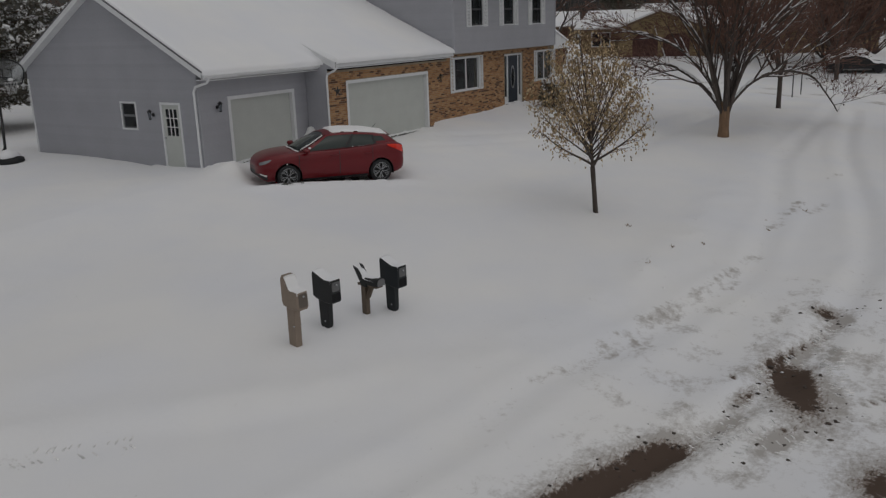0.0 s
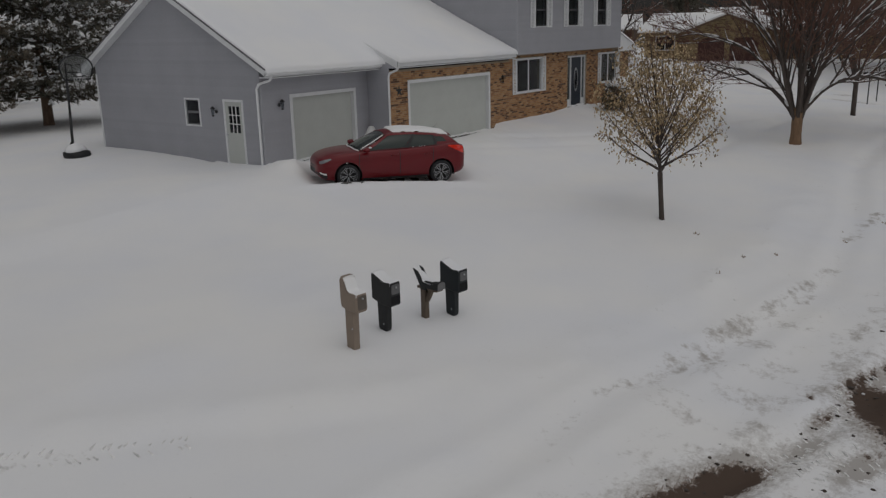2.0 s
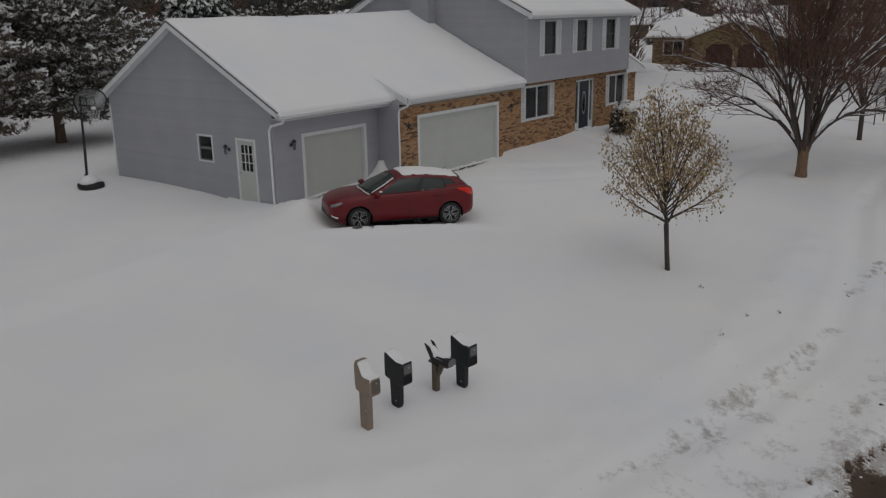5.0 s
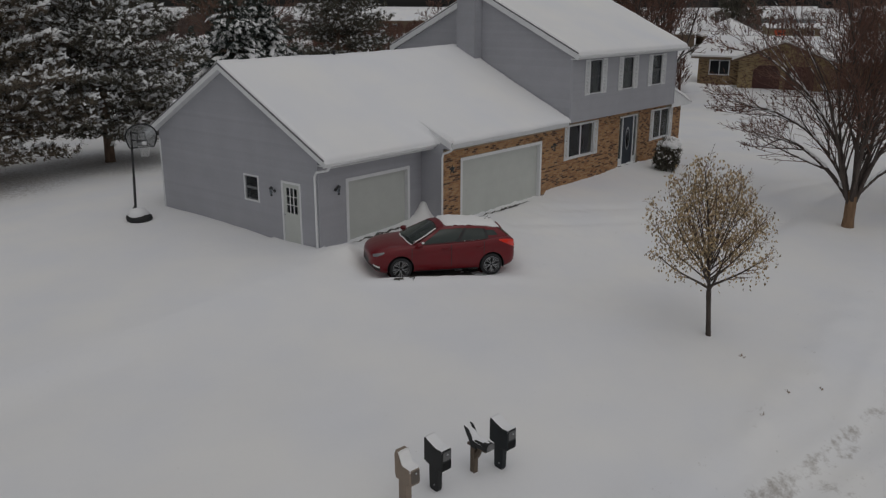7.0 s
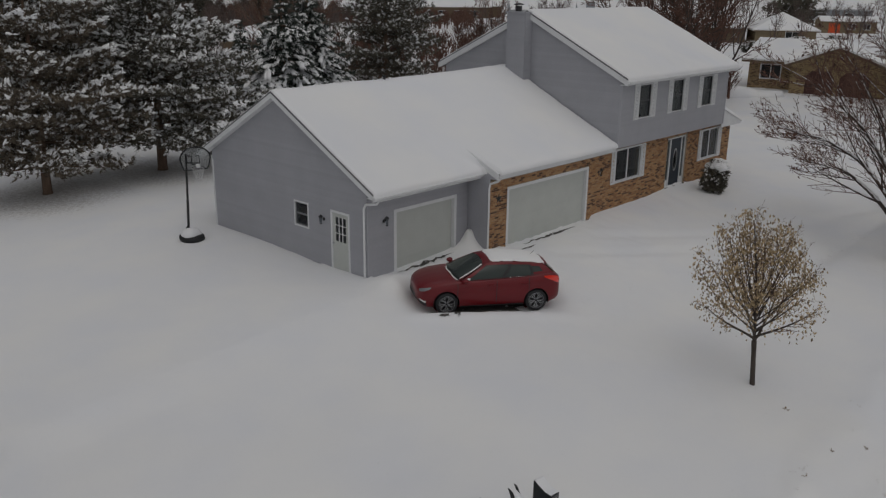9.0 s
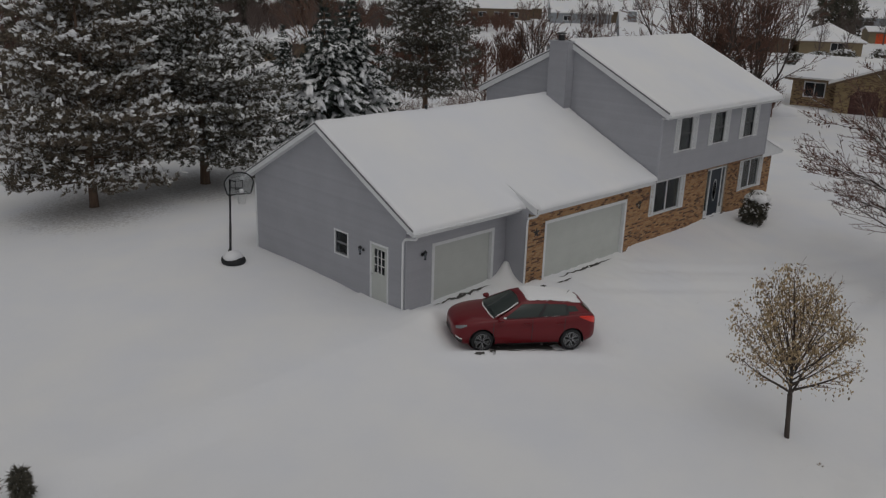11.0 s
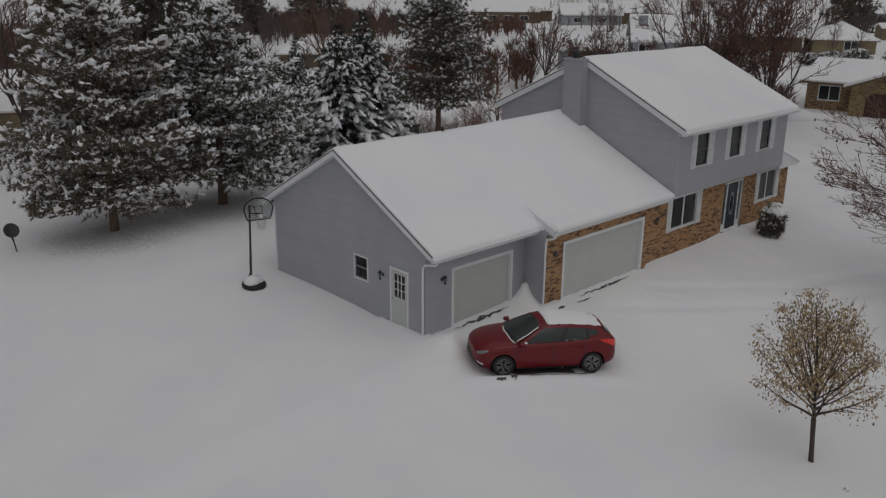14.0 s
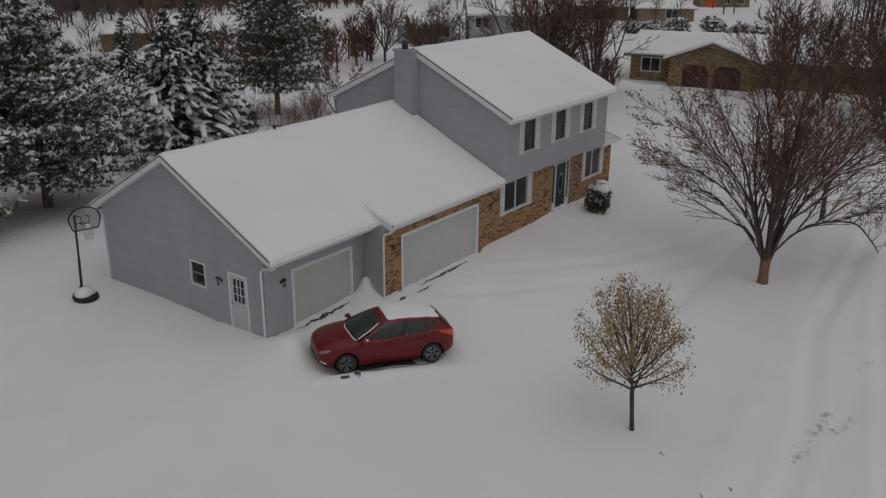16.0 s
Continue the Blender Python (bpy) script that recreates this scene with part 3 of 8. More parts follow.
CURTAIN = material("grey_curtain", (0.16, 0.16, 0.155), 0.9, vary=0.1, fine=0.2)
GREY_SASH = material("grey_window_sash", (0.16, 0.165, 0.175), 0.5)
# garage gable wall
side_win = (2.93, 3.58, 1.18, 1.94)
side_door = (0.95, 1.71, -0.15, 1.93)
GABLE_Z = 3.03
SLOPE1 = (5.24 - GABLE_Z) / (RIDGE_Y - Y_G)


def gable_span(z):
    t = max(0.0, (z - GABLE_Z) / SLOPE1)
    return (Y_G + t, max(Y_G + t + 0.001, 2 * RIDGE_Y - Y_G - t))


g = Geo()
for a, b, c, d in rects_around(Y_G, 2 * RIDGE_Y - Y_G, Z_LOW, EAVE_Z, [side_win, side_door]):
    g.box(X_G + 0.004, X_G + 0.16, a, b, c, d)
g.prism([(Y_G, EAVE_Z), (2 * RIDGE_Y - Y_G, EAVE_Z), (2 * RIDGE_Y - Y_G, GABLE_Z - 0.02), (RIDGE_Y, 5.22), (Y_G, GABLE_Z - 0.02)], "x", X_G + 0.004, X_G + 0.16)
wall = part("gable_wall", g, SIDING, house, "gable wall clad in grey-blue lapped siding")
siding(wall, Y_G, 2 * RIDGE_Y - Y_G, Z_LOW, 5.23, [side_win, side_door], lambda u, d, z: (X_G - d, u, z), gable_span)
g = Geo().box(X_G + 0.16, X_H, Y_BACK - 0.16, Y_BACK, Z_LOW, EAVE_Z)
part("back_wall", g, SIDING, house)
g = Geo().box(X_G + 0.17, X_H - 0.01, Y_G + 0.2, Y_BACK - 0.17, EAVE_Z - 0.02, EAVE_Z + 0.02)
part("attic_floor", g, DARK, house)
# side door
g = Geo()
bx = on_x(X_G)
a, b, c, d = side_door
for e in ((a - 0.07, a, c, d + 0.07), (b, b + 0.07, c, d + 0.07), (a, b, d, d + 0.07)):
    bx(g, e[0], e[1], -0.03, 0.08, e[2], e[3])
door = part("side_door", g, WHITE, house, "cream painted door with a nine-pane window")
g = Geo()
ga, gb, gc, gd = a + 0.13, b - 0.13, 1.02, 1.80
for e in rects_around(a, b, c, d, [(ga, gb, gc, gd)]):
    bx(g, e[0], e[1], 0.0, 0.045, e[2], e[3])
leaf = part("door_leaf", g, CREAM, door)
g = Geo()
for i in range(1, 3):
    u = ga + (gb - ga) * i / 3
    z = gc + (gd - gc) * i / 3
    bx(g, u - 0.012, u + 0.012, -0.004, 0.03, gc, gd)
    bx(g, ga, gb, -0.003, 0.029, z - 0.012, z + 0.012)
part("muntins", g, WHITE, door)
g = Geo()
bx(g, ga, gb, 0.018, 0.024, gc, gd)
part("pane", g, GLASS, door).visible_shadow = False
g = Geo()
g.blob((X_G - 0.06, b - 0.07, 0.95), 0.032, 1.0, 8, 0.0)
g.tube([(X_G + 0.01, b - 0.07, 0.95), (X_G - 0.05, b - 0.07, 0.95)], 0.014, 8)
part("door_handle", g, STEEL, door, "round brushed metal door knob", True)
window_unit(*side_win, on_x(X_G), house, "side_window", True, 0, "white double-hung window in the gable wall", 0.05, None, GREY_SASH)


def wall_lamp(x, y, z, face, name="wall_lamp"):
    """A coach lamp on an arm. face: -x or -y."""
    m = pose(x, y, z, 0, 0, -90 if face == "-x" else 0)
    t = part(name, Geo().lathe([(0, 0.0), (0.055, 0.0), (0.055, 0.02), (0, 0.02)], 12, m @ pose(0, 0, 0, 90)), BLACK_METAL, house, "small black coach lamp on the wall")
    g = Geo().tube([m @ Vector(p) for p in ((0, -0.01, 0), (0, -0.09, 0.03), (0, -0.13, 0.09), (0, -0.14, 0.12))], 0.011, 6)
    part("arm", g, BLACK_METAL, t)
    g = Geo().lathe([(0.0, 0.20), (0.075, 0.13), (0.07, 0.11), (0.05, 0.10), (0.0, 0.10)], 8, m @ pose(0, -0.14, -0.02))
    part("lamp_cap", g, BLACK_METAL, t)
    g = Geo().lathe([(0.0, -0.12), (0.035, -0.11), (0.045, -0.08), (0, -0.08)], 8, m @ pose(0, -0.14, -0.02))
    part("lamp_base", g, BLACK_METAL, t)
    g = Geo().lathe([(0.035, -0.08), (0.055, 0.10)], 8, m @ pose(0, -0.14, -0.02))
    part("lamp_glass", g, GLASS, t)
    return t


wall_lamp(X_G - 0.015, 2.11, 1.62, "-x")
wall_lamp(0.88, Y_G - 0.015, 1.83, "-y")
wall_lamp(11.2, Y_B, 1.93, "-y")

# single garage: front wall and door
gd1 = (1.40, 4.05, -0.1, 2.0)
gd2 = (5.78, 10.43, -0.1, 2.14)
g = Geo()
for a, b, c, d in rects_around(X_G + 0.17, X_S, Z_LOW, EAVE_Z, [gd1]):
    g.box(a, b, Y_G + 0.004, Y_G + 0.16, c, d)
wall = part("garage_front_wall", g, SIDING, house, "garage front clad in grey-blue lapped siding")
siding(wall, X_G, X_S, Z_LOW, EAVE_Z, [gd1], lambda u, d, z: (u, Y_G - d, z))


def garage_door(opening, y, sections=4):
    a, b, c, d = opening
    w = 0.10
    g = Geo()
    for e in ((a - w, a + 0.004, c, d + w), (b - 0.004, b + w, c, d + w), (a + 0.004, b - 0.004, d - 0.004, d + w)):
        g.box(e[0], e[1], y - 0.03, y + 0.18, e[2], e[3])
    door = part("garage_door", g, WHITE, house, "pale sectional overhead garage door in a white frame")
    h = (d - c) / sections
    for i in range(sections):
        g = Geo()
        z0, z1 = c + i * h + 0.0007, c + (i + 1) * h - 0.0007
        g.box(a + 0.005, b - 0.005, y + 0.11, y + 0.155, z0, z1)
        part("door_section", g, CREAM, door)
    g = Geo().box(a, b, y + 0.08, y + 0.11, c - 0.03, c + 0.01)
    part("rubber_seal", g, RUBBER, door)
    return door


garage_door(gd1, Y_G)

# brick front
lw1, fdoor, lw2 = (12.40, 14.25, 1.33, 2.59), (16.5, 18.15, 0.42, 2.56), (19.6, 21.15, 1.26, 2.55)
brick_holes = [gd2, lw1, fdoor, lw2]
g = Geo()
for a, b, c, d in rects_around(X_S, X_BEND, Z_LOW, 2.6, brick_holes):
    g.box(a, b, Y_B, Y_B + 0.2, c, d)
g.box(X_S, X_S + 0.2, Y_B + 0.2, Y_G + 0.1, Z_LOW, 2.6)
g.box(X_H, X_BEND, Y_B, Y_B + 0.2, 2.6, Z_U)
g.box(X_BEND - 0.2, X_BEND, Y_B + 0.2, 6.6, Z_LOW, 2.6)
part("return_panel", Geo().box(X_S - 0.015, X_S - 0.002, Y_B - 0.012, Y_G - 0.016, Z_LOW, 2.5), SIDING, house)
brick_wall = part("brick_wall", g, MORTAR, house, "mottled tan and brown brick front")
# panels, ceiling and floor behind the glass, room shade in their colour
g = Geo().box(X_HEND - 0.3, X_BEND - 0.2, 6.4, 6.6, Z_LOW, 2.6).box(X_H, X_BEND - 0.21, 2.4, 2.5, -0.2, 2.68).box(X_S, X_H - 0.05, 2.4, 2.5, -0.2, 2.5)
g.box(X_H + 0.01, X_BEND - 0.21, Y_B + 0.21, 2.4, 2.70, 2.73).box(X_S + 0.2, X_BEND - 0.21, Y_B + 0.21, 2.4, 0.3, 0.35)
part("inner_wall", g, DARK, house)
garage_door(gd2, Y_B + 0.02)
for win, sh in ((lw1, 0.28), (lw2, 0.28)):
    w = window_unit(*win, on_y(Y_B), house, "front_window", False, 1, "wide white-framed sliding window with shutters", 0.05)
    shutter(win[0] - 0.05 - sh, win[0] - 0.06, win[2] - 0.06, win[3] + 0.05, on_y(Y_B), w)
    shutter(win[1] + 0.06, win[1] + 0.05 + sh, win[2] - 0.06, win[3] + 0.05, on_y(Y_B), w)
# front door with sidelights
by = on_y(Y_B)
a, b, c, d = fdoor
g = Geo()
for e in ((a, a + 0.05), (a + 0.31, a + 0.37), (b - 0.37, b - 0.31), (b - 0.05, b)):
    by(g, e[0], e[1], 0.03, 0.14, c, d)
by(g, a, b, 0.03, 0.14, d - 0.07, d - 0.001)
fd = part("front_door", g, WHITE, house, "dark blue front door with oval glass between white sidelights")
g = Geo()
by(g, a + 0.37, b - 0.37, 0.06, 0.11, c, d - 0.07)
part("door_leaf", g, BLUE_DOOR, fd)
xm = (a + b) / 2
g = Geo().lathe([(0.0, 0), (1.0, 0), (1.0, 0.012), (0.0, 0.012)], 24, Matrix.Translation((xm, Y_B + 0.06, 1.55)) @ Matrix.Rotation(math.pi / 2, 4, "X") @ Matrix.Diagonal((0.15, 0.45, 1, 1)))
part("oval_glass", g, GLASS, fd, "oval leaded glass")
g = Geo().lathe([(0.93, 0), (1.08, 0), (1.08, 0.02), (0.93, 0.02)], 24, Matrix.Translation((xm, Y_B + 0.058, 1.55)) @ Matrix.Rotation(math.pi / 2, 4, "X") @ Matrix.Diagonal((0.16, 0.46, 1, 1)), True)
part("oval_frame", g, STEEL, fd)
for e in (a + 0.07, b - 0.30):
    g = Geo()
    by(g, e, e + 0.23, 0.075, 0.082, c + 0.3, d - 0.07)
    part("sidelight", g, GLASS, fd).visible_shadow = False
    g = Geo()
    by(g, e, e + 0.23, 0.06, 0.10, c, c + 0.3)
    part("sidelight_panel", g, WHITE, fd)
g = Geo()
by(g, a - 0.02, b + 0.02, -0.07, 0.12, -0.1, c)
part("door_step", g, CONCRETE, fd)
# five-pointed star on the brick
g = Geo()
pts = [((0.19 if k % 2 == 0 else 0.08) * math.sin(k * math.pi / 5) + 5.23, (0.19 if k % 2 == 0 else 0.08) * math.cos(k * math.pi / 5) + 1.93) for k in range(10)]
g.add([(p[0], Y_B - 0.01, p[1]) for p in pts] + [(5.23, Y_B - 0.06, 1.93)], [(k, (k + 1) % 10, 10) for k in range(10)])
tagged(part("wall_star", g, BLACK_METAL, None), "dark metal five-pointed star on the brick wall", "wall star")

# two-storey block
uws = [(13.16, 14.04, 3.83, 5.08), (15.78, 16.66, 3.83, 5.08), (18.38, 19.26, 3.82, 5.06)]
Y_U = -1.2
Y_UB = 7.8
RIDGE2_Y, EAVE2_Z, RIDGE2_Z = (Y_U + Y_UB) / 2, 5.34, 7.54
S2 = (RIDGE2_Z - EAVE2_Z) / (RIDGE2_Y - Y_U)


def gable2_span(z):
    t = max(0.0, (z - EAVE2_Z) / S2)
    return (Y_U + t, max(Y_U + t + 0.001, Y_UB - t))


g = Geo()
for a, b, c, d in rects_around(X_H + 0.17, X_HEND - 0.16, Z_U + 0.01, EAVE2_Z, uws):
    g.box(a, b, Y_U + 0.004, Y_U + 0.16, c, d)
wall = part("upper_front_wall", g, SIDING, house, "upper front clad in grey-blue lapped siding")
siding(wall, X_H, X_HEND, Z_U, EAVE2_Z, uws, lambda u, d, z: (u, Y_U - d, z))
for x, name in ((X_H + 0.004, "upper_gable_wall"), (X_HEND - 0.16, "far_gable_wall")):
    g = Geo().box(x, x + 0.156, Y_U, Y_UB, Z_U + 0.01, EAVE2_Z)
    g.prism([(Y_U, EAVE2_Z), (Y_UB, EAVE2_Z), (RIDGE2_Y, RIDGE2_Z - 0.02)], "x", x, x + 0.156)
    wall = part(name, g, SIDING, house, "upper gable clad in grey-blue lapped siding")
    if name == "upper_gable_wall":
        siding(wall, Y_U, Y_UB, Z_U, RIDGE2_Z, [], lambda u, d, z: (X_H - d, u, z), gable2_span)
g = Geo().box(X_H + 0.16, X_HEND - 0.16, Y_UB - 0.16, Y_UB, -0.3, EAVE2_Z)
part("rear_wall", g, SIDING, house)
part("overhang_board", Geo().box(X_H - 0.001, X_HEND + 0.001, Y_U - 0.02, Y_B - 0.012, Z_U - 0.03, Z_U + 0.005), SIDING, house)
# upstairs backing panels, painted near-black for the dim rooms
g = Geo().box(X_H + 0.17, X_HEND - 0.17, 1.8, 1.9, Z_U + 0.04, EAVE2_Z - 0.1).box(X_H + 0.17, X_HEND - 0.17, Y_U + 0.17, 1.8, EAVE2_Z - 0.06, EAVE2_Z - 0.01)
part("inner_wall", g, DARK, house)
for win in uws:
    w = window_unit(*win, on_y(Y_U), house, "upper_window", True, 0, "white double-hung window with shutters", 0.03, None, TRACK, Y_U + 0.2)
    shutter(win[0] - 0.05 - 0.33, win[0] - 0.05, win[2] - 0.05, win[3] + 0.05, on_y(Y_U), w)
    shutter(win[1] + 0.05, win[1] + 0.05 + 0.33, win[2] - 0.05, win[3] + 0.05, on_y(Y_U), w)

# corner boards
g = Geo().box(X_G - 0.022, X_G + 0.05, Y_G - 0.022, Y_G + 0.06, Z_LOW, EAVE_Z)
part("corner_board", g, SIDING, house)
g = Geo().box(X_G - 0.022, X_G + 0.05, Y_BACK - 0.06, Y_BACK + 0.022, Z_LOW, EAVE_Z)
part("corner_board", g, WHITE, house)
g = Geo().box(X_H - 0.024, X_H + 0.05, Y_U - 0.024, Y_U + 0.06, Z_U, EAVE2_Z)
part("corner_board", g, SIDING, house)
g = Geo().box(X_HEND - 0.05, X_HEND + 0.022, Y_U - 0.022, Y_U + 0.06, Z_U, EAVE2_Z)
part("corner_board", g, SIDING, house)


DRIP = material("dark_grey_drip_edge", (0.13, 0.13, 0.14), 0.5, vary=0.1)
# roofs: deck with fascia and soffit
def roof_pair(name, x0, x1, yf, yr, yb, ze_f, zr, ze_b, label, t=0.15):
    """A gable roof deck of 0.16 m from eave to ridge to eave."""
    low = t + 0.035
    g = Geo().prism([(yf, ze_f), (yr, zr), (yb, ze_b), (yb, ze_b - t), (yr, zr - t), (yf, ze_f - t)], "x", x0, x1)
    roof = part(name, g, SHINGLE, house, label)
    for x in (v for v in (x0, x1) if v not in (X_S + 0.02, X_H)):
        f = Geo().prism([(yf, ze_f + 0.03), (yr, zr + 0.03), (yr, zr - low), (yf, ze_f - low)], "x", x - 0.02, x + 0.02)
        f.prism([(yr, zr + 0.03), (yb, ze_b + 0.03), (yb, ze_b - low), (yr, zr - low)], "x", x - 0.02, x + 0.02)
        e = Geo().prism([(yf, ze_f + 0.032), (yr, zr + 0.032), (yr, zr + 0.08), (yf, ze_f + 0.08)], "x", x - 0.026, x + 0.026)
        e.prism([(yr, zr + 0.032), (yb, ze_b + 0.032), (yb, ze_b + 0.08), (yr, zr + 0.08)], "x", x - 0.026, x + 0.026)
        part("drip_edge", e, DRIP, roof, "dark grey metal drip edge")
        part("rake_board", f, WHITE, roof)
        inner = X_G + 0.03 if x < 1 else (X_H + 0.02 if x < X_H else X_HEND - 0.02)
        u0, u1 = min(x, inner), max(x, inner)
        f = Geo().prism([(yf, ze_f - t - 0.004), (yr, zr - t - 0.004), (yr, zr - t - 0.016), (yf, ze_f - t - 0.016)], "x", u0, u1)
        f.prism([(yr, zr - t - 0.004), (yb, ze_b - t - 0.004), (yb, ze_b - t - 0.016), (yr, zr - t - 0.016)], "x", u0, u1)
        part("rake_soffit", f, WHITE, roof)
    return roof


def gutter(x0, x1, y, z, roof, deep=0.085):
    if deep:
        g = Geo().prism([(y, z), (y - 0.10, z), (y - 0.11, z - 0.02), (y - 0.08, z - deep), (y, z - deep)], "x", x0, x1)
        part("gutter", g, WHITE, roof, "white metal gutter")
    f = Geo().box(x0, x1, y - 0.002, y + 0.03, z - 0.13, z + 0.0)
    part("fascia", f, WHITE, roof)


OV = 0.6
ZE1, ZB1 = EAVE_Z + 0.20, EAVE_Z + 0.10
ZR1 = 5.34
YE1 = Y_G - OV
roof1 = roof_pair("garage_roof", X_G - 0.28, X_S + 0.02, YE1, RIDGE_Y, 2 * RIDGE_Y - YE1, ZE1, ZR1, ZB1, "snow-covered gable roof over the garage", 0.1)
YE2 = Y_B - 0.36
ZE2 = 2.87
roof2 = roof_pair("garage_roof", X_S + 0.02, X_H, YE2, RIDGE_Y, 2 * RIDGE_Y - YE1, ZE2, ZR1, ZB1, "snow-covered gable roof over the double garage")
YE3 = Y_U - 0.32
ZE3 = EAVE2_Z + 0.03
ZR3 = 7.68
roof3 = roof_pair("upper_roof", X_H - 0.14, X_HEND + 0.27, YE3, RIDGE2_Y, 2 * RIDGE2_Y - YE3, ZE3, ZR3, ZE3, "snow-covered gable roof over the upper storey")
gutter(X_G - 0.3, X_S, YE1, ZE1 - 0.02, roof1)
gutter(X_S + 0.04, X_H - 0.03, YE2, ZE2 - 0.02, roof2, 0)
gutter(X_H - 0.14, X_HEND + 0.4, YE3, ZE3 - 0.02, roof3)
g = Geo().box(X_G, X_S, YE1 + 0.03, Y_G, ZE1 - 0.2, ZE1 - 0.17).box(X_S + 0.02, X_H - 0.02, YE2 + 0.03, Y_B, ZE2 - 0.2, ZE2 - 0.17).box(X_H - 0.13, X_HEND + 0.26, YE3 + 0.03, Y_U, ZE3 - 0.18, ZE3 - 0.15)
part("soffit", g, WHITE, house)
g = Geo().prism([(YE2, ZE2 + 0.02), (0.3, 3.55), (0.3, 3.34), (YE2, ZE2 - 0.2)], "x", X_S - 0.02, X_S + 0.03)
part("rake_board", g, WHITE, roof2)
g = Geo().prism([(YE2 + 0.02, ZE2 - 0.195), (0.3, 3.36), (0.3, 2.5), (Y_B - 0.011, 2.5), (Y_B - 0.011, ZE2 - 0.195)], "x", X_S - 0.014, X_S + 0.02)
part("roof_return", g, SIDING, roof2)
# low wing roof past the upper block
Y_W = Y_B - 0.3
g = Geo().prism([(X_HEND, 3.47), (X_BEND + 0.35, 2.75), (X_BEND + 0.35, 2.63), (X_HEND, 3.35)], "y", Y_W, 6.9)
wing = part("wing_roof", g, SHINGLE, house, "low snow-covered lean-to roof of the brick wing")
g = Geo().prism([(X_HEND, 3.48), (X_BEND + 0.36, 2.76), (X_BEND + 0.36, 2.61), (X_HEND, 2.61)], "y", Y_W - 0.02, Y_W)
part("rake_board", g, WHITE, wing)

# chimney, clad in the same siding
g = Geo()
cx0, cx1, cy0, cy1, cz = X_H - 0.45, X_H - 0.01, 3.12, 4.05, 7.64
g.box(cx0 + 0.004, cx1, cy0 + 0.004, cy1, 4.2, cz)
ch = part("chimney", g, SIDING, house, "grey-blue sided chimney with a metal flue cap")
siding(ch, cy0, cy1, 4.2, cz, [], lambda u, d, z: (cx0 - d, u, z))
siding(ch, cx0, cx1, 4.2, cz, [], lambda u, d, z: (u, cy0 - d, z))
g = Geo().box(cx0 - 0.05, cx1 + 0.05, cy0 - 0.05, cy1 + 0.05, cz, cz + 0.07)
part("chimney_cap", g, SIDING, ch)
g = Geo().lathe([(0, 0), (0.13, 0), (0.13, 0.22), (0, 0.22)], 12, pose((cx0 + cx1) / 2, 3.65, cz + 0.07)).lathe([(0, 0.34), (0.2, 0.28), (0.2, 0.25), (0, 0.25)], 12, pose((cx0 + cx1) / 2, 3.65, cz + 0.07))
part("flue", g, BLACK_METAL, ch)


def downspout(pts, name="downspout"):
    g = Geo().tube(pts, 0.042, 4)
    part(name, g, WHITE, house, "white metal downspout")


downspout([(X_G - 0.1, YE1 - 0.05, ZE1 - 0.1), (X_G - 0.09, YE1 + 0.05, ZE1 - 0.24), (X_G - 0.07, Y_G - 0.04, ZE1 - 0.36), (X_G - 0.07, Y_G + 0.06, ZE1 - 0.5), (X_G - 0.07, Y_G + 0.06, -0.1)])
downspout([(X_S + 0.1, YE2 - 0.05, ZE2 - 0.1), (X_S + 0.05, YE2 + 0.05, ZE2 - 0.24), (X_S - 0.03, Y_B - 0.05, ZE2 - 0.36), (X_S - 0.05, Y_B - 0.03, ZE2 - 0.5), (X_S - 0.05, Y_B - 0.03, -0.1)])


